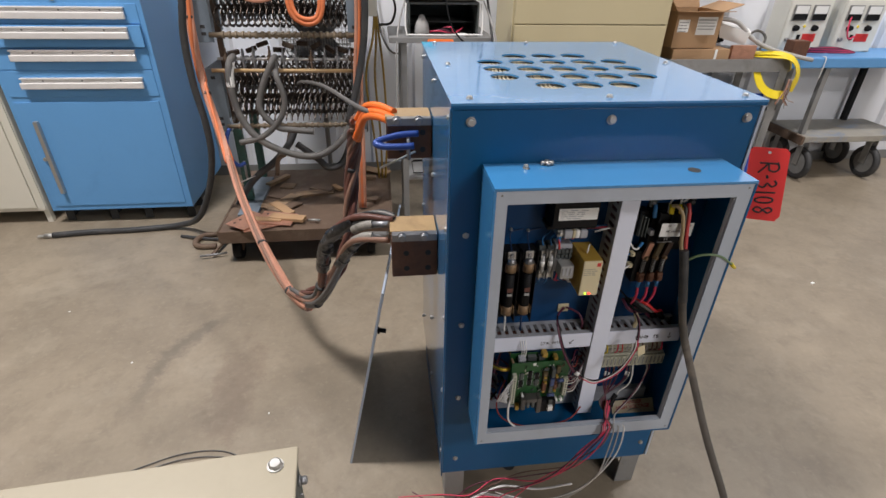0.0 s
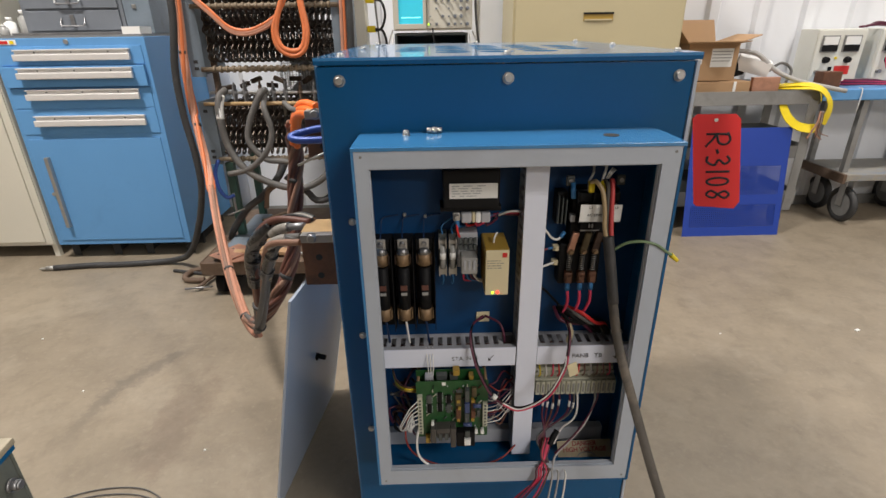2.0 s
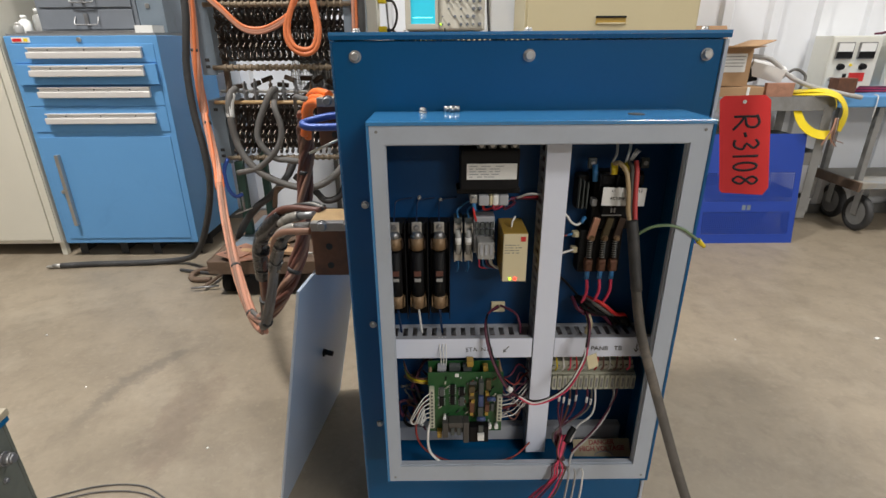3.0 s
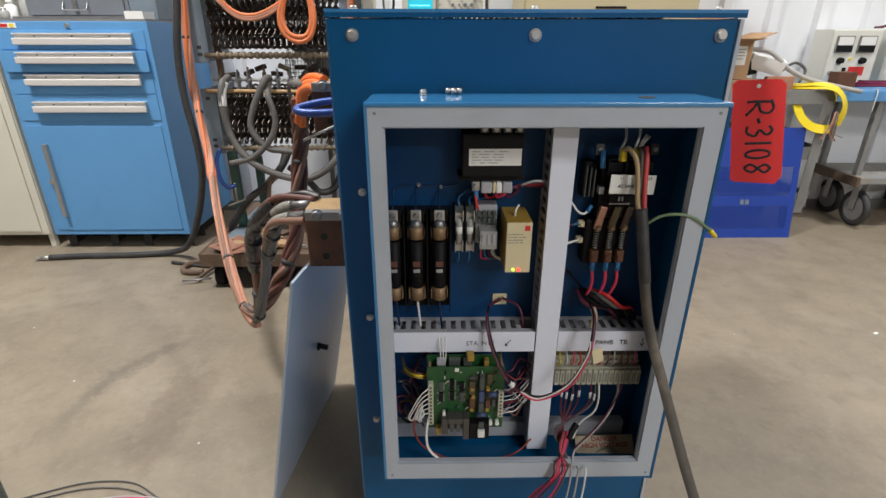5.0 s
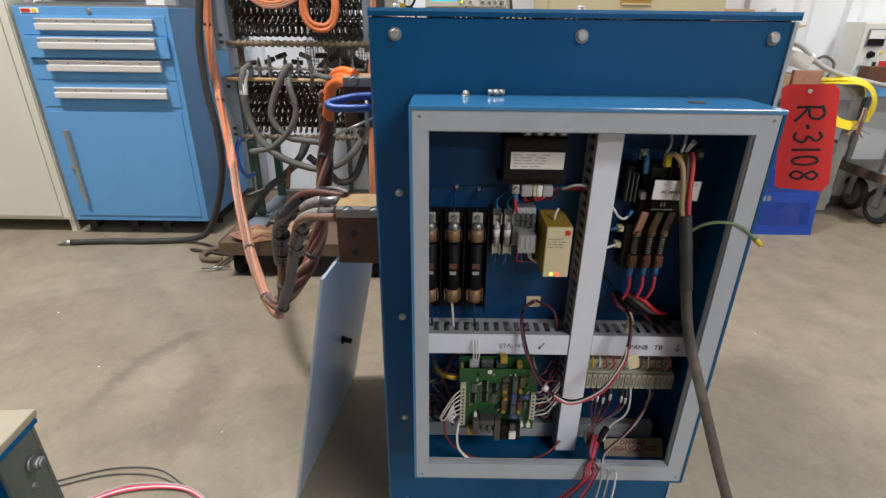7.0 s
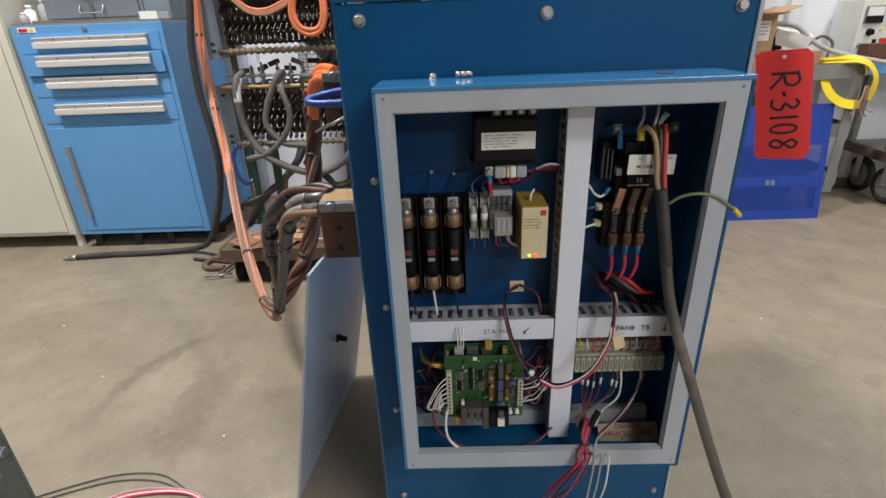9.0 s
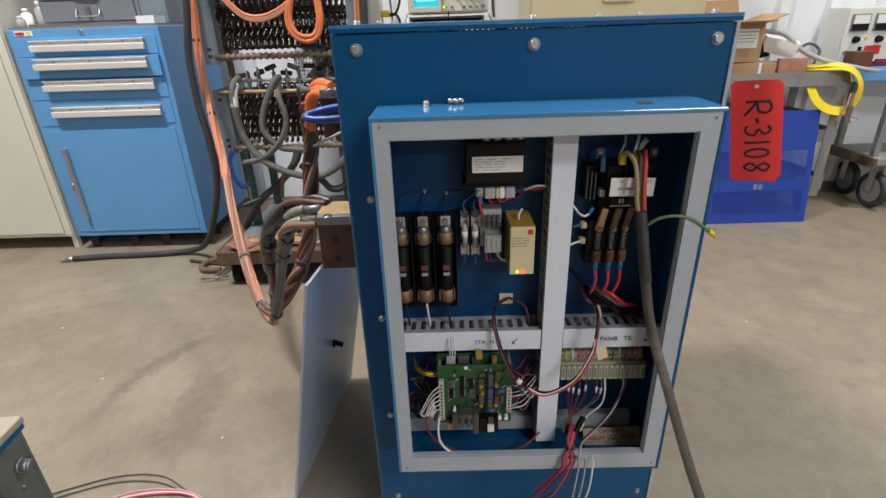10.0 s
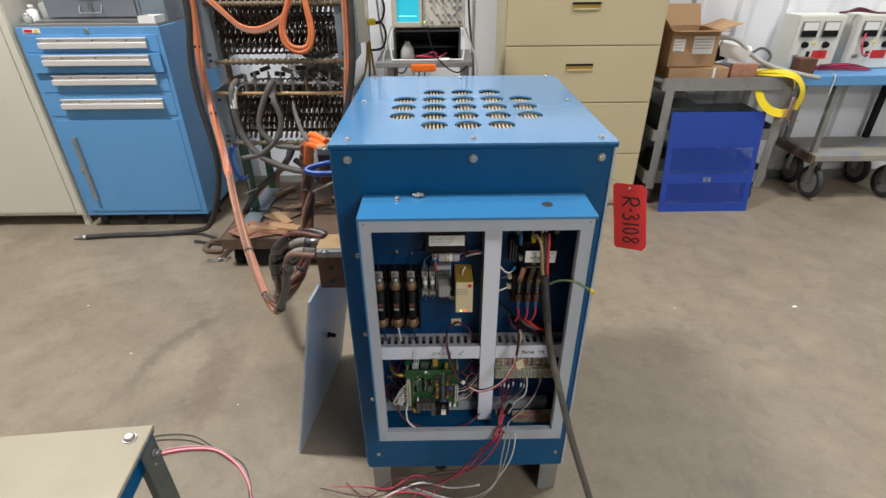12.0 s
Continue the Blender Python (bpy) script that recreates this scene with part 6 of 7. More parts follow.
for k, x in enumerate((0.380, 0.4020, 0.422)):
    part("bar", B(-0.0058, 0.0058, -0.0095, -0.002, -0.020, 0.020, 0.002, m=pose(x + 0.0035, -0.0345, 0.873, 0, 12, 0)), ("copper", "olive", "heater")[k], lb, "discoloured copper heater strap")
    part("screw", hexhead(bmesh.new(), (x + 0.001, -0.044, 0.857), (0, -1, 0), 0.0042, 0.005), "brass", lb)
    part("core", C((x, -0.041, 0.818), (x, -0.041, 0.853), 0.0030, seg=8), "black", lb)
    part("spring", T([(x + 0.0042 * math.cos(a * 1.2), -0.041 + 0.0042 * math.sin(a * 1.2), 0.820 + 0.00078 * a) for a in range(42)], 0.0008, seg=5, smooth=False), "zinc", lb, "bright coiled heater wire")
    lump = B(x - 0.0065, x + 0.0065, -0.048, -0.0345, 0.797, 0.819, 0.003)
    box(lump, x - 0.0045, x + 0.0045, -0.0505, -0.0485, 0.801, 0.812, 0.001)
    part("clamp_block", lump, "brown", lb, "rusty heater clamp")
    part("sleeve", C((x, -0.042, 0.798), (x + 0.001, -0.040, 0.781), 0.0042, seg=10), "bluewire", lb)
    part("wire", T([(x + 0.001, -0.040, 0.784), (x + 0.004 - 0.001 * k, -0.039, 0.755), (x - 0.004 * k - 0.002, -0.036, 0.726), (0.385 + 0.004 * k, -0.034, 0.708)], 0.0028, seg=8), "pink", lb, "bright red wire")
for z in (0.858, 0.830):
    part("terminal", hexhead(B(0.353, 0.3635, -0.030, -0.018, z - 0.005, z + 0.005, 0.0015), (0.358, -0.0302, z), (0, -1, 0), 0.0035, 0.004), "ivory", lb, "dull brass side terminal")


def wire(pts, r, material, parent, label="", n=6, seg=6):
    return part("wire", T(pts, r, seg=seg, n=n), material, parent, label)


# wires round the contactor
wire([(0.318, -0.055, 0.913), (0.332, -0.055, 0.902), (0.342, -0.052, 0.889), (0.354, -0.046, 0.882), (0.364, -0.040, 0.886)], 0.0020, "white", cab)
part("sleeve", C((0.3605, -0.042, 0.884), (0.368, -0.038, 0.893), 0.0032, seg=8), "bluewire", cab, "blue insulated crimp")
wire([(0.328, -0.045, 0.829), (0.340, -0.042, 0.832), (0.356, -0.030, 0.831)], 0.0020, "white", cab)
wire([(0.329, -0.03, 0.857), (0.340, -0.03, 0.857), (0.354, -0.026, 0.859)], 0.0014, "dullred", cab)
part("sleeve", C((0.343, -0.029, 0.857), (0.354, -0.026, 0.859), 0.0022, seg=8), "bluewire", cab, "blue insulated crimp")
wire([(0.331, -0.012, 0.780), (0.350, -0.012, 0.764), (0.370, -0.014, 0.742), (0.385, -0.02, 0.724)], 0.0025, "black", cab)
wire([(0.408, -0.03, 1.022), (0.405, -0.045, 1.0), (0.398, -0.05, 0.985), (0.398, -0.052, 0.968)], 0.0020, "greywire", cab)
wire([(0.430, -0.03, 1.022), (0.425, -0.045, 1.005), (0.419, -0.052, 0.99), (0.418, -0.055, 0.975)], 0.0022, "white", cab)
for x in (0.400, 0.4205):
    part("ferrule", C((x, -0.055, 0.987), (x, -0.060, 0.969), 0.0056, seg=12, r2=0.0046), "yellow", cab, "yellow insulated crimp terminal")
wire([(0.399, -0.058, 0.986), (0.404, -0.068, 0.989), (0.4125, -0.078, 0.975), (0.4165, -0.085, 0.945), (0.418, -0.090, 0.918), (0.4235, -0.098, 0.890)], 0.0036, "tanwire", cab, "tan mains conductor", seg=10)
wire([(0.420, -0.056, 0.988), (0.4235, -0.066, 0.982), (0.4235, -0.075, 0.95), (0.4245, -0.084, 0.915), (0.427, -0.096, 0.890)], 0.0034, "cord", cab, "grey-brown mains conductor", seg=10)
wire([(0.4320, -0.058, 0.990), (0.4310, -0.070, 0.972), (0.4295, -0.080, 0.940), (0.4295, -0.089, 0.912), (0.430, -0.098, 0.888)], 0.0040, "conductor", cab, "dull red mains conductor", seg=10)
for k in range(3):
    wire([(0.425 + 0.002 * k, -0.05, 0.989), (0.427 + 0.003 * k, -0.055, 1.0), (0.433 + 0.003 * k, -0.052, 1.008 - 0.002 * k)], 0.0008, "white", cab)
wire([(0.432, -0.103, 0.886), (0.448, -0.110, 0.900), (0.470, -0.116, 0.905), (0.492, -0.118, 0.900), (0.510, -0.118, 0.888), (0.524, -0.115, 0.878)], 0.0024, "sage", cab, "loose green-grey earth wire")
part("ferrule", C((0.520, -0.116, 0.8805), (0.533, -0.113, 0.869), 0.0042, seg=10, r2=0.003), "yellow", cab, "yellow insulated crimp terminal")
# supply cable
pc = thing("supply_cable", (0.43, -0.1, 0.9), "thick dusty black supply cable hanging out of the control box", "cable")
path = [(0.422, -0.100, 0.905), (0.426, -0.110, 0.87), (0.434, -0.125, 0.80), (0.445, -0.145, 0.73), (0.464, -0.180, 0.655), (0.500, -0.240, 0.525), (0.540, -0.300, 0.405), (0.590, -0.375, 0.24), (0.640, -0.45, 0.09), (0.70, -0.55, 0.018), (0.82, -0.72, 0.014)]
part("sheath", T(path, 0.0078, seg=12, n=8), "cord", pc)
part("tape", T([(0.4215, -0.100, 0.908), (0.426, -0.110, 0.87), (0.4345, -0.125, 0.80)], 0.0088, seg=12, n=6), "rubber", pc, "black tape collar")
# loop of twin wire hung out over the ducts
for k, (o, mt) in enumerate(((0.0, "purple"), (0.0036, "purple"), (0.0070, "black"), (0.0054, "dullred"))):
    wire([(0.233 + o * 0.3, -0.010, 0.712 - o * 0.4), (0.212, -0.035, 0.708), (0.206 + o * 0.4, -0.066, 0.690), (0.218 + o * 0.5, -0.090, 0.644), (0.246 + o * 0.4, -0.108, 0.598 + o * 0.3), (0.294, -0.112, 0.573 + o * 0.7), (0.344 - o * 0.4, -0.112, 0.602 + o * 0.4), (0.371 - o * 0.4, -0.108, 0.658), (0.383 - o * 0.3, -0.082, 0.708), (0.384, -0.04, 0.722)], {"dullred": 0.0015}.get(mt, 0.0020), mt, cab, "twisted red and white control lead", n=8)
for k, (o, mt) in enumerate(((0.0, "pink"), (0.0034, "white"))):
    wire([(0.262, -0.1125, 0.5855 + o), (0.294, -0.1148, 0.5725 + o), (0.344 - o, -0.1148, 0.601 + o), (0.371 - o, -0.111, 0.658), (0.377 - o, -0.101, 0.680)], 0.0014, mt, cab, "bright pink and white pair in the loop", n=8)
wire([(0.237, -0.012, 0.714), (0.262, -0.030, 0.708), (0.270, -0.040, 0.690), (0.272, -0.035, 0.668)], 0.0022, "purple", cab)
part("cable_tag", B(-0.009, 0.009, -0.0006, 0, -0.014, 0.014, m=pose(0.384, -0.112, 0.660, 0, -15, 12)), "ivory", cab, "small cream wire marker tag")
part("tie", C((0.243, -0.109, 0.604), (0.250, -0.110, 0.599), 0.0050, seg=8), "paper", cab)
# heater coil bundle under the overload relay
for k in range(5):
    wire([(0.365 + 0.006 * k, -0.02, 0.735), (0.372 + 0.01 * k, -0.045, 0.722 + 0.003 * k), (0.40 + 0.01 * k, -0.040, 0.71), (0.42 + 0.01 * k, -0.03, 0.702), (0.44 + 0.008 * k, -0.025, 0.68)], 0.0035, ("purple", "black", "black", "greyrub", "red")[k], cab)
part("hose", T([(0.372, -0.022, 0.735), (0.39, -0.04, 0.73), (0.42, -0.035, 0.715), (0.455, -0.03, 0.70), (0.47, -0.028, 0.68)], 0.006, seg=10), "black", cab, "short black conduit hose")
wire([(0.387, -0.05, 0.715), (0.391, -0.056, 0.70), (0.388, -0.055, 0.68)], 0.005, "ivory", cab)
# left compartment wires
for k in range(4):
    wire([(0.196 + 0.008 * k, -0.03, 0.83), (0.195 + 0.006 * k, -0.03, 0.81), (0.20 + 0.01 * k, -0.015, 0.792), (0.23 + 0.01 * k, -0.010, 0.790), (0.27, -0.012, 0.792 - 0.002 * k)], 0.0017, ("pink", "bluewire", "purple", "white")[k], cab)
wire([(0.213, -0.04, 0.829), (0.217, -0.04, 0.808), (0.232, -0.03, 0.795)], 0.0018, "white", cab)
for k in range(4):
    wire([(0.182 + 0.017 * k, -0.042, 0.922), (0.184 + 0.017 * k, -0.03, 0.905), (0.20 + 0.018 * k, -0.012, 0.898 + 0.004 * k), (0.25, -0.012, 0.918), (0.292, -0.02, 0.928 - 0.003 * k)], 0.0021, ("bluewire", "red", "pink", "purple")[k], cab)
wire([(0.252, -0.05, 0.930), (0.27, -0.055, 0.938), (0.292, -0.04, 0.932)], 0.002, "greywire", cab)
wire([(0.182, -0.044, 0.922), (0.183, -0.05, 0.905), (0.187, -0.045, 0.89)], 0.0022, "red", cab)
wire([(0.182, -0.046, 0.925), (0.184, -0.046, 0.908)], 0.004, "bluewire", cab)
wire([(0.252, -0.04, 0.895), (0.246, -0.05, 0.89), (0.245, -0.05, 0.88)], 0.0018, "white", cab)

# circuit boards
bd2 = part("circuit_board", B(0.104, 0.232, -0.0645, -0.063, 0.510, 0.630, 0.0), "pcb", cab, "green circuit board behind")
bd1 = part("circuit_board", B(0.104, 0.238, -0.0865, -0.085, 0.481, 0.612, 0.0), "pcb", cab, "green populated circuit board")
for x in (0.108, 0.234):
    for z in (0.487, 0.606):
        part("standoff", C((x, -0.085, z), (x, PY, z), 0.003, seg=8), "brass", bd1)
rng = random.Random(21)
for x0, z0, z1 in ((0.106, 0.497, 0.585), (0.2275, 0.512, 0.565)):
    cn = part("connector", B(x0, x0 + 0.009, -0.0975, -0.087, z0, z1, 0.001), "beige", bd1, "pale screw connector strip")
    for k in range(int((z1 - z0) / 0.0075)):
        z = z0 + 0.005 + 0.0075 * k
        part("screw", C((x0 + 0.0045, -0.0975, z), (x0 + 0.0045, -0.0984, z), 0.0021, seg=8), "casegrey", cn)


def dip(x, z, w, h, material):
    """A chip in its socket with a row of bright pins down both edges."""
    c = part("chip", B(x, x + w, -0.0905, -0.087, z, z + h, 0.0006), material, bd1)
    pins = bmesh.new()
    for j in range(int(h / 0.0042)):
        zz = z + 0.0012 + 0.0042 * j
        box(pins, x - 0.0022, x - 0.0003, -0.0880, -0.087, zz, zz + 0.0015)
        box(pins, x + w + 0.0003, x + w + 0.0022, -0.0880, -0.087, zz, zz + 0.0015)
    part("pin_row", pins, "ductside", c, "tinned chip pins")


for x, z, h in ((0.1245, 0.5635, 0.019), (0.1245, 0.541, 0.020), (0.1440, 0.566, 0.022), (0.1440, 0.544, 0.019), (0.1605, 0.5635, 0.019), (0.1605, 0.541, 0.020)):
    dip(x, z, 0.0075, h, rng.choice(("casegrey", "black")))
for x, z, w, h, d, mt in ((0.177, 0.560, 0.010, 0.026, 0.008, "olive"), (0.178, 0.530, 0.009, 0.024, 0.009, "brown"), (0.194, 0.574, 0.008, 0.026, 0.014, "casegrey"), (0.1935, 0.548, 0.009, 0.022, 0.014, "slateblue"), (0.1935, 0.524, 0.009, 0.020, 0.012, "casegrey"),
                          (0.207, 0.580, 0.009, 0.020, 0.007, "olive"), (0.206, 0.552, 0.008, 0.018, 0.008, "brown"), (0.206, 0.530, 0.008, 0.016, 0.007, "brown"), (0.178, 0.588, 0.012, 0.006, 0.004, "casegrey"), (0.217, 0.530, 0.006, 0.016, 0.005, "casegrey")):
    part("component", B(x, x + w, -0.087 - d, -0.0868, z, z + h, 0.001), mt, bd1)
for x, z in ((0.179, 0.571), (0.179, 0.527), (0.206, 0.571), (0.206, 0.527), (0.181, 0.555)):
    part("trimmer", B(x, x + 0.006, -0.0965, -0.0868, z - 0.003, z + 0.003, 0.0008), "mustard", bd1, "small amber trimmer")
for x0, x1, z in ((0.209, 0.224, 0.563), (0.191, 0.207, 0.519)):
    part("capacitor", C((x0, -0.0985, z), (x1, -0.0985, z), 0.0042, seg=12), "slateblue", bd1, "blue axial capacitor")
for k in range(34):
    x, z = rng.uniform(0.118, 0.224), rng.uniform(0.512, 0.606)
    rs_ = C((x, -0.089, z), (x + rng.choice((0, 0.006)), -0.089, z + 0.0058), 0.0012, seg=6)
    part("resistor", rs_, rng.choice(("beige", "brown", "casegrey", "black", "olive")), bd1)
for k in range(9):
    x, z = rng.uniform(0.12, 0.224), rng.uniform(0.49, 0.606)
    part("pad", C((x, -0.0866, z), (x, -0.0878, z), 0.0015, seg=8), "ductside", bd1)
for x, z, r in ((0.185, 0.4935, 0.0038), (0.2155, 0.4985, 0.0036), (0.2275, 0.4985, 0.0036), (0.133, 0.520, 0.0028)):
    part("capacitor", C((x, -0.087, z), (x, -0.099, z), r, seg=12), "paper", bd1)
sq = bmesh.new()
box(sq, 0.129, 0.1395, -0.108, -0.087, 0.484, 0.518, 0.0015)
box(sq, 0.1665, 0.177, -0.108, -0.087, 0.472, 0.518, 0.0015)
box(sq, 0.140, 0.166, -0.108, -0.087, 0.507, 0.518, 0.0015)
box(sq, 0.140, 0.166, -0.094, -0.087, 0.484, 0.5065)
sq = part("heat_sink", sq, "heatsink", bd1, "dark grey U-shaped heat sink")
for x in (0.144, 0.1555):
    part("transistor", B(x, x + 0.007, -0.104, -0.0945, 0.486, 0.503, 0.001), "casegrey", sq)
part("relay", B(0.178, 0.213, -0.104, -0.087, 0.470, 0.504, 0.002), "black", bd1, "black board relay")
part("jack", B(0.1925, 0.2045, -0.112, -0.1045, 0.480, 0.494, 0.001), "paper", bd1, "white plug")
part("jack", B(0.194, 0.203, -0.108, -0.1045, 0.495, 0.510, 0.001), "casegrey", bd1)
part("capacitor", B(0.119, 0.128, -0.100, -0.087, 0.476, 0.490, 0.002), "mustard", bd1, "amber capacitor")
part("label", B(0.152, 0.1588, -0.0878, -0.0868, 0.603, 0.610), "paper", bd1, "small white sticker")
gc = part("connector", B(0.121, 0.1365, -0.080, -0.065, 0.613, 0.627, 0.001), "ductside", bd2, "grey three-way plug")
for k in range(3):
    part("screw", C((0.1238 + 0.005 * k, -0.080, 0.619), (0.1238 + 0.005 * k, -0.0812, 0.619), 0.0018, seg=8), "casegrey", gc)
part("relay", B(0.142, 0.162, -0.076, -0.065, 0.615, 0.627, 0.001), "casegrey", bd2)
part("relay", B(0.167, 0.182, -0.076, -0.065, 0.615, 0.627, 0.001), "casegrey", bd2)
part("capacitor", B(0.173, 0.185, -0.082, -0.065, 0.6285, 0.640, 0.002), "mustard", bd2, "amber capacitor")
part("capacitor", B(0.2025, 0.2115, -0.080, -0.065, 0.615, 0.626, 0.002), "mustard", bd2, "amber capacitor")
bd1.matrix_basis = Matrix.Translation((0, 0, 0.009))
for k in range(6):
    z = 0.584 - 0.0105 * k
    lx = 0.071 + 0.004 * k + rng.uniform(-0.002, 0.002)
    wire([(0.107, -0.096, z), (0.093, -0.108 + 0.002 * k, z - 0.006), (lx + 0.004, -0.110, 0.545 - 0.004 * k), (lx, -0.104, 0.526 - 0.001 * k), (lx + 0.009, -0.094, 0.515 + 0.002 * k), (0.096, -0.082, 0.540 - 0.003 * k)], 0.0010, "white", cab, "looped white board wire")
for k in range(6):
    z = 0.527 + 0.009 * k
    wire([(0.235, -0.094, z), (0.248, -0.096, z + 0.005), (0.264, -0.08, z - 0.003 + 0.004 * (k % 3)), (0.292, -0.045, z + 0.004)], 0.0010, ("white", "greywire", "purple")[k % 3], cab)
for k in range(3):
    wire([(0.105, -0.07, 0.585 + 0.006 * k), (0.085, -0.075, 0.592 + 0.004 * k), (0.066, -0.05, 0.583 + 0.006 * k), (0.056, -0.02, 0.60)], 0.0018, ("mustard", "yellow", "brown")[k], cab)
for k in range(14):
    x, z = rng.uniform(0.045, 0.095), rng.uniform(0.455, 0.625)
    wire([(x, -0.012, z), (x + rng.uniform(-0.02, 0.03), -rng.uniform(0.02, 0.055), z + rng.uniform(-0.03, 0.03)), (x + rng.uniform(-0.01, 0.03), -0.02, z + rng.uniform(-0.04, 0.04)), (x + 0.03, -0.014, z + rng.uniform(-0.05, 0.03))], rng.uniform(0.0015, 0.0028), rng.choice(("purple", "black", "black", "maroon", "greyrub", "brown")), cab)
for k in range(10):
    x, z = rng.uniform(0.245, 0.285), rng.uniform(0.50, 0.60)
    wire([(x - 0.02, -0.05, z), (x, -0.06, z + rng.uniform(-0.02, 0.02)), (x + 0.02, -0.03, z + rng.uniform(-0.02, 0.02)), (0.295, -0.03, z)], 0.0016, rng.choice(("purple", "maroon", "dullred", "greywire")), cab)
for k in range(3):
    wire([(0.128 + 0.004 * k, -0.072, 0.622), (0.127 + 0.005 * k, -0.070, 0.645), (0.124 + 0.006 * k, -0.05, 0.672)], 0.0010, "white", cab)
wire([(0.107, -0.092, 0.520), (0.102, -0.100, 0.490), (0.106, -0.102, 0.455), (0.128, -0.103, 0.430), (0.165, -0.102, 0.414), (0.20, -0.098, 0.408)], 0.0024, "white", cab, "white wire sagging to the box floor")
wire([(0.100, -0.06, 0.545), (0.084, -0.075, 0.520), (0.080, -0.08, 0.475), (0.100, -0.085, 0.440), (0.150, -0.09, 0.417), (0.215, -0.09, 0.414), (0.265, -0.085, 0.425), (0.298, -0.065, 0.440)], 0.0020, "dullred", cab, "red wire sagging along the box floor")
wire([(0.06, -0.03, 0.50), (0.055, -0.04, 0.475), (0.07, -0.04, 0.462), (0.09, -0.03, 0.478)], 0.003, "black", cab)
rail = bmesh.new()
box(rail, 0.031, 0.488, -0.024, -0.021, 0.410, 0.443, 0.001)
box(rail, 0.031, 0.488, -0.0205, PY - 0.001, 0.4395, 0.443)
part("bottom_rail", rail, "ductside", cab, "grey folded bottom rail")

# terminal strip
ts = bmesh.new()
box(ts, 0.334, 0.494, -0.040, PY, 0.552, 0.584, 0.002)
box(ts, 0.337, 0.491, -0.030, PY, 0.5845, 0.604, 0.002)
ts = part("terminal_strip", ts, "beige", cab, "beige barrier terminal strip")
tp = part("terminal", B(0.0006, 0.0090, -0.0475, -0.0405, 0.551, 0.582, 0.0012), "beige", ts)
ts2 = part("screw_slot", B(0.0030, 0.0066, -0.0482, -0.0478, 0.557, 0.577), "soot", ts)
tz = part("screw", C((0.0048, -0.0305, 0.593), (0.0048, -0.0350, 0.593), 0.0030, seg=8), "zinc", ts)
for ob_ in (tp, ts2, tz):
    ob_.matrix_basis = Matrix.Translation((0.3355, 0, 0))
for k in range(1, 16):
    m_ = Matrix.Translation((0.3355 + 0.0099 * k, 0, 0))
    shared("terminal", tp, m_, ts)
    shared("screw_slot", ts2, m_, ts)
    shared("screw", tz, m_, ts)
for k in range(12):
    x = 0.341 + 0.0122 * k
    wire([(x, -0.042, 0.592), (x + 0.001, -0.05, 0.605), (x + rng.uniform(-0.004, 0.004), -0.045, 0.634)], 0.0016, rng.choice(("yellow", "red", "white", "pink", "greywire", "maroon", "bluewire")), cab)
for k, (x, mt) in enumerate(((0.352, "purple"), (0.361, "purple"), (0.372, "maroon"), (0.384, "purple"), (0.405, "purple"), (0.413, "greyrub"))):
    wire([(x, -0.042, 0.556), (x + 0.001, -0.046, 0.53), (x - 0.002 * k, -0.05, 0.50), (0.356 - 0.003 * k, -0.07, 0.465), (0.345 + 0.002 * k, -0.10, 0.44), (0.343 + 0.003 * k, -0.1205, 0.428)], 0.0020, mt, cab)
    part("marker", C((x + 0.001, -0.046, 0.537 - 0.004 * (k % 3)), (x, -0.047, 0.524 - 0.004 * (k % 3)), 0.0023, seg=6), "paper", cab)
wire([(0.420, -0.042, 0.556), (0.421, -0.05, 0.52), (0.414, -0.055, 0.495), (0.39, -0.06, 0.475), (0.372, -0.08, 0.455)], 0.0019, "white", cab)
wire([(0.455, -0.042, 0.556), (0.452, -0.055, 0.535), (0.432, -0.07, 0.495), (0.40, -0.085, 0.465), (0.372, -0.10, 0.446), (0.362, -0.1205, 0.428)], 0.0022, "greywire", cab)
wire([(0.460, -0.042, 0.556), (0.456, -0.055, 0.54), (0.42, -0.075, 0.485), (0.37, -0.10, 0.45)], 0.0018, "purple", cab)
# danger plate lying in the box
dm = pose(0.446, -0.060, 0.3995, -38, -1.5, 0)
dp = part("danger_plate", B(-0.056, 0.056, -0.001, 0, -0.0035, 0.032, m=dm), "oldsign", cab, "old cream danger sign lying in the box")
text("writing", "DANGER", 0.0125, dm @ pose(0, -0.0012, 0.0250, 90, 0, 0), "dullred", dp, "worn red letters", bold=0.0004)
text("writing", "HIGH VOLTAGE", 0.0125, dm @ pose(0, -0.0012, 0.0135, 90, 0, 0), "dullred", dp, "worn red letters", bold=0.0004)
arc = T([tuple(dm @ Vector((0.002 + 0.019 * math.cos(a), -0.0016, -0.0025 + 0.011 * math.sin(a)))) for a in (0.1, 0.6, 1.1, 1.57, 2.1, 2.6, 3.04)], 0.0012, seg=5, n=3)
part("emblem", arc, "soot", dp)

part("tape", T([(0.380, -0.068, 0.478), (0.370, -0.077, 0.469), (0.361, -0.088, 0.460)], 0.0060, seg=10), "black", cab, "black tape round the lead bundle")
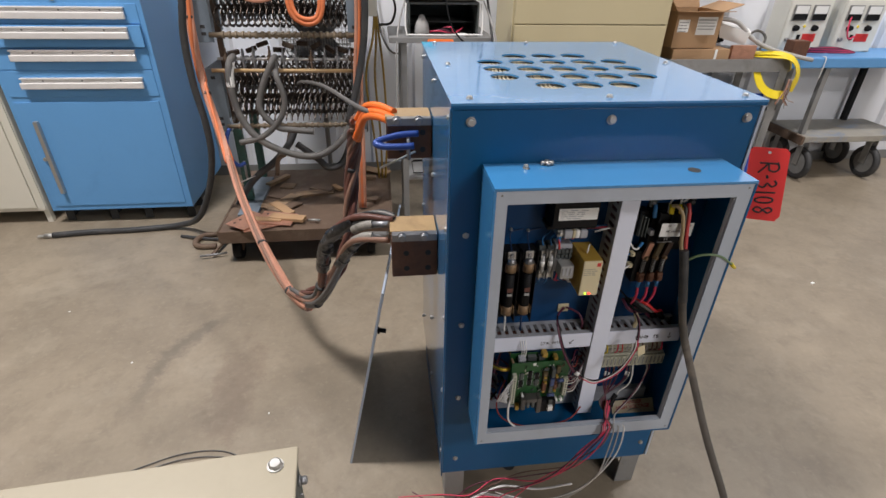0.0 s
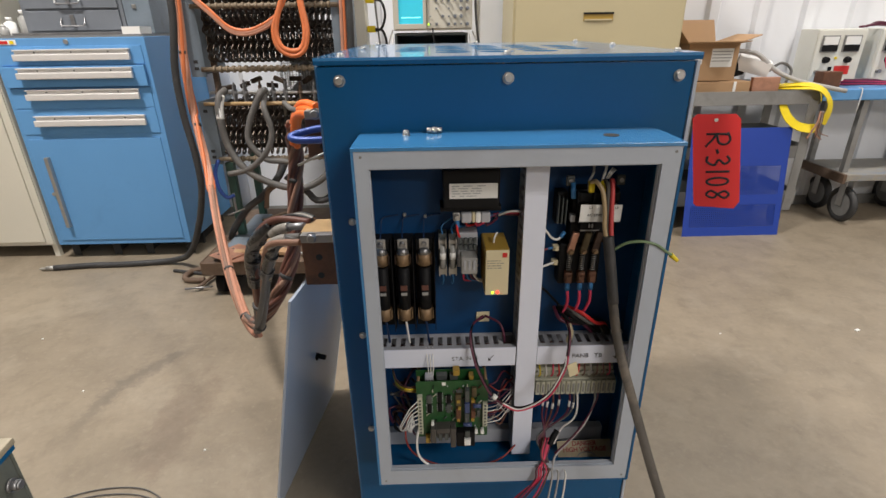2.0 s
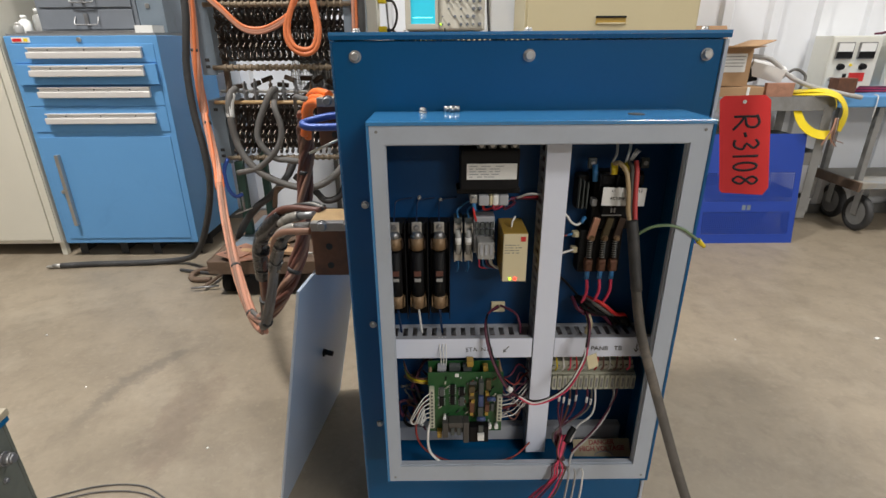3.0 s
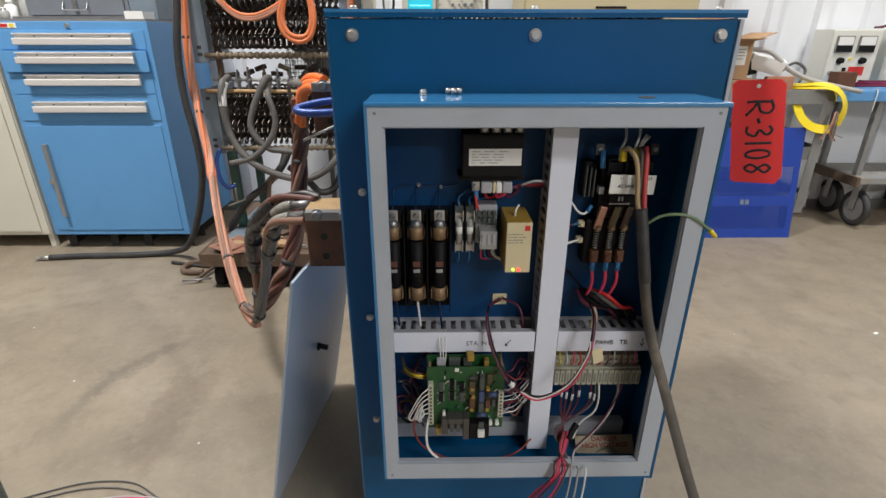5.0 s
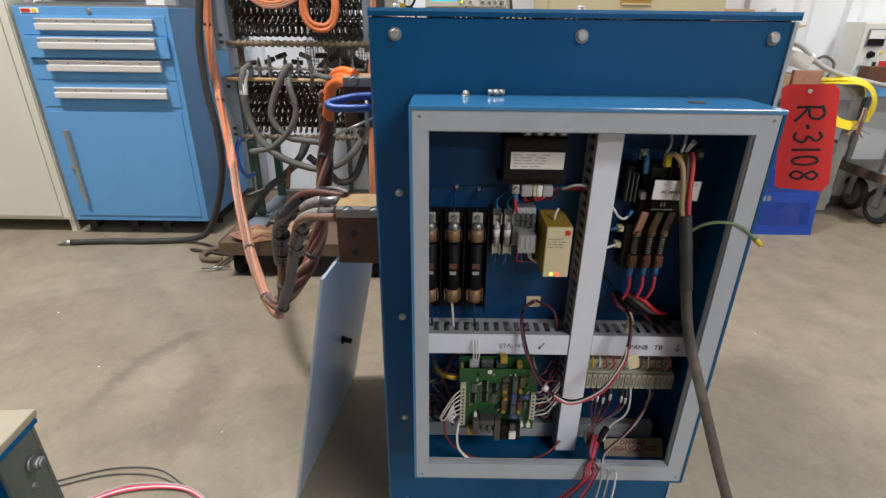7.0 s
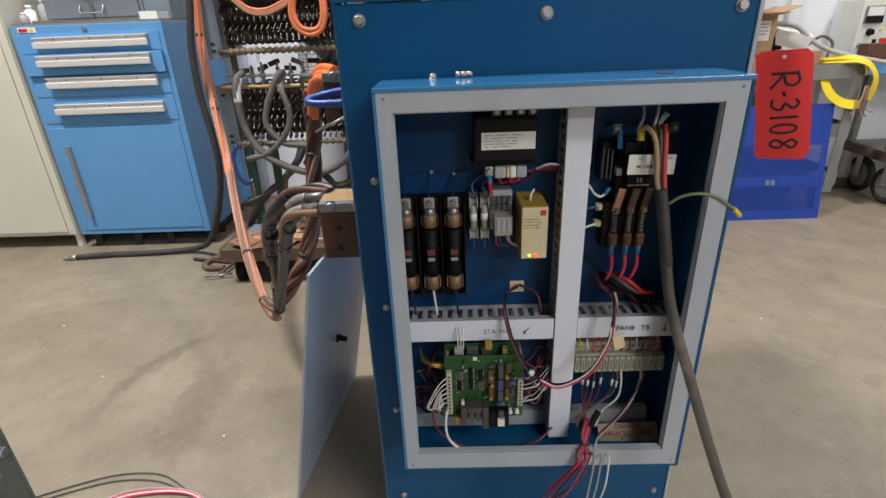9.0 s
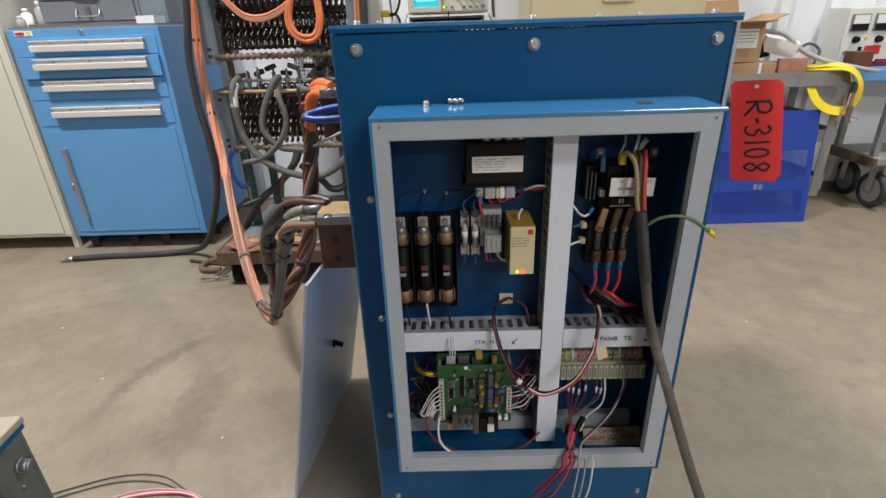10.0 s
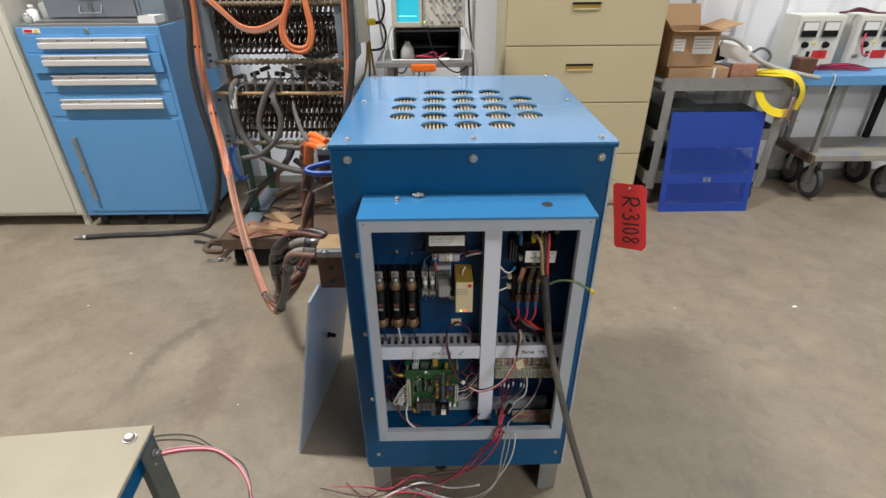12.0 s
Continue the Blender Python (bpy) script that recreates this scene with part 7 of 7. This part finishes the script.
# leads falling out to the floor
rng = random.Random(31)
way = [(0.338, -0.131, 0.420), (0.305, -0.138, 0.375), (0.262, -0.128, 0.290), (0.208, -0.090, 0.205), (0.13, -0.055, 0.150), (0.04, -0.045, 0.120), (-0.04, -0.03, 0.060), (-0.14, 0.02, 0.006)]
for k, mt in enumerate(("purple", "pink", "pink", "purple", "pink", "maroon")):
    s = (k - 2.5) * 0.010
    pts = [(0.368 - 0.003 * k, -0.078, 0.470), (0.352 - 0.002 * k, -0.105, 0.446 + 0.001 * k), (0.331 + 0.0045 * k, -0.1225, 0.4365)]
    for i, (x, y, z) in enumerate(way):
        j = 0.004 * min(i, 4)
        pts.append((x + s * max(0.5 if i == 0 else 1.0, min(i, 3) * 0.8) + rng.uniform(-j, j), y + rng.uniform(-j, j), max(0.006, z + s * (1.2 if 1 < i < 6 else 0.3) + rng.uniform(-j, j))))
    if k in (1, 4):
        pts = pts[:7] + [(pts[6][0] - 0.07, -0.07, 0.10), (pts[6][0] - 0.12, -0.10, 0.03), (pts[6][0] - 0.20, -0.10 + s, 0.006)]
    wire(pts, 0.0015, mt, cab, "red lead hanging to the floor", n=8)
for k, (mt, o) in enumerate((("white", 0.0), ("greywire", 0.014), ("greywire", 0.026))):
    wire([(0.386 - o, -0.1205, 0.429), (0.386 - o, -0.131, 0.420), (0.378 - o, -0.140, 0.355), (0.352 - o * 0.2, -0.135, 0.27), (0.325 + o * 0.3, -0.105, 0.165), (0.275, -0.075, 0.085 - o), (0.215, -0.055, 0.055 - o * 0.5), (0.155 - o, -0.05, 0.075), (0.11 - o * 2, -0.05, 0.10)], 0.0019, mt, cab, "pale lead looping towards the floor", n=8)
wire([(0.30, -0.105, 0.19), (0.22, -0.075, 0.135), (0.13, -0.05, 0.125), (0.05, -0.05, 0.085), (-0.02, -0.05, 0.03), (-0.09, -0.05, 0.006)], 0.0028, "white", cab, "white lead hanging to the floor", n=8)
wire([(0.25, -0.04, 0.01), (0.18, -0.05, 0.03), (0.12, -0.04, 0.06), (0.05, -0.03, 0.05), (0.0, -0.03, 0.008)], 0.0026, "pink", cab, "red lead on the floor", n=8)
solo("bushing", C((0.19, 0.10, 0.004), (0.19, 0.10, 0.006), 0.02, seg=14), "dark", "dark washer lying under the cabinet", "washer")

# loose hardware on the control box
for x, y in ((0.103, -0.030),):
    solo("loose_nut", hexhead(bmesh.new(), (x, y, HZ1), (0, 0, 1), 0.005, 0.008), "zinc", "loose zinc bolt on the control box", "nut", "loose hardware")
for k, (x, y) in enumerate(((0.140, -0.016), (0.148, -0.020), (0.156, -0.016), (0.149, -0.010))):
    nb = bmesh.new()
    cyl(nb, (x - 0.004, y, HZ1 + 0.0045), (x + 0.004, y, HZ1 + 0.0045), 0.0045, 6)
    cyl(nb, (x - 0.0042, y, HZ1 + 0.0045), (x + 0.0042, y, HZ1 + 0.0045), 0.0022, 8)
    solo("loose_nut", nb, "zinc", "loose zinc nut lying on the control box", "nut", "loose hardware")

# red tag
tg = thing("red_tag", (0.60, 0.0, 1.0), "bright red card tag with a handwritten black number", "tag")
o_ = Vector((0.5795, 0.013, 1.0785))
u_ = Vector((0.0615, -0.0345, 0.0050))
v_ = Vector((0.0245, -0.0125, -0.157))
gb = bmesh.new()
nn = u_.cross(v_).normalized()
outline = [(0.10, 0), (0.90, 0.0), (1.0, 0.05), (1.0, 0.92), (0.88, 1.0), (0.06, 1.0), (0.0, 0.97), (0.0, 0.04)]
rows = []
for s in (0, -0.0007):
    rows.append([gb.verts.new(o_ + u_ * a + v_ * b + nn * s) for a, b in outline])
gb.faces.new(rows[0])
gb.faces.new(rows[1])
for k in range(len(outline)):
    n = (k + 1) % len(outline)
    gb.faces.new((rows[0][k], rows[0][n], rows[1][n], rows[1][k]))
card = part("card", gb, "redtag", tg)
ex, ez = v_.normalized(), nn if nn.y < 0 else -nn
ey = ez.cross(ex)
mt_ = Matrix((ex, ey, ez)).transposed().to_4x4()
mt_.translation = o_ + u_ * 0.5 + v_ * 0.53 + ez * 0.0012
ROUND = [(0.5 + 0.42 * math.sin(0.7 * k), 0.5 + 0.5 * math.cos(0.7 * k)) for k in range(10)]
STROKES = (  # marker strokes of each character: start along the tag, width, slant, lines
    (0.00, 0.86, 0.06, ([(0.08, 1.02), (0.02, 0.5), (0.0, 0.0)], [(-0.08, 0.95), (0.5, 1.05), (0.85, 0.85), (0.7, 0.55), (0.1, 0.46), (0.5, 0.25), (1.0, -0.05)])),
    (1.08, 0.30, 0.00, ([(0.0, 0.46), (1.0, 0.52)],)),
    (1.52, 0.66, 0.05, ([(0.0, 0.92), (0.45, 1.04), (0.85, 0.82), (0.4, 0.55), (0.95, 0.36), (0.6, 0.02), (0.0, 0.06)],)),
    (2.48, 0.30, 0.03, ([(0.5, 1.04), (0.48, 0.5), (0.45, -0.04)],)),
    (3.02, 0.62, 0.00, (ROUND,)),
    (3.92, 0.66, 0.05, ([(0.86, 0.86), (0.45, 1.02), (0.1, 0.82), (0.4, 0.55), (0.85, 0.3), (0.5, -0.02), (0.08, 0.2), (0.42, 0.5), (0.8, 0.72), (0.86, 0.86)],)),
)
mt_.translation = o_ + u_ * 0.53 + v_ * 0.55 + ez * 0.0009
for x0, w, slant, lines in STROKES:
    gl = bmesh.new()
    for ln in lines:
        pts = [mt_ @ Vector(((x0 + w * a + slant * c - 2.3) * 0.0246, (c - 0.5) * 0.033, 0)) for a, c in ln]
        tube(gl, pts, 0.0021, seg=6, n=4)
    for v in gl.verts:
        v.co -= ez * (ez.dot(v.co - mt_.translation) * 0.88)
    part("writing", gl, "ink", card, "black marker writing down the tag")
part("hole", C(o_ + u_ * 0.5 + v_ * 0.06 + ez * 0.0002, o_ + u_ * 0.5 + v_ * 0.06 + ez * 0.0016, 0.003, seg=10), "paper", card)
part("wire_loop", T([tuple(o_ + u_ * 0.5 + v_ * 0.06 + ez * 0.002), (0.59, 0.03, 1.075), (0.575, 0.06, 1.085), (0.571, 0.08, 1.09)], 0.0005, seg=5), "zinc", tg)
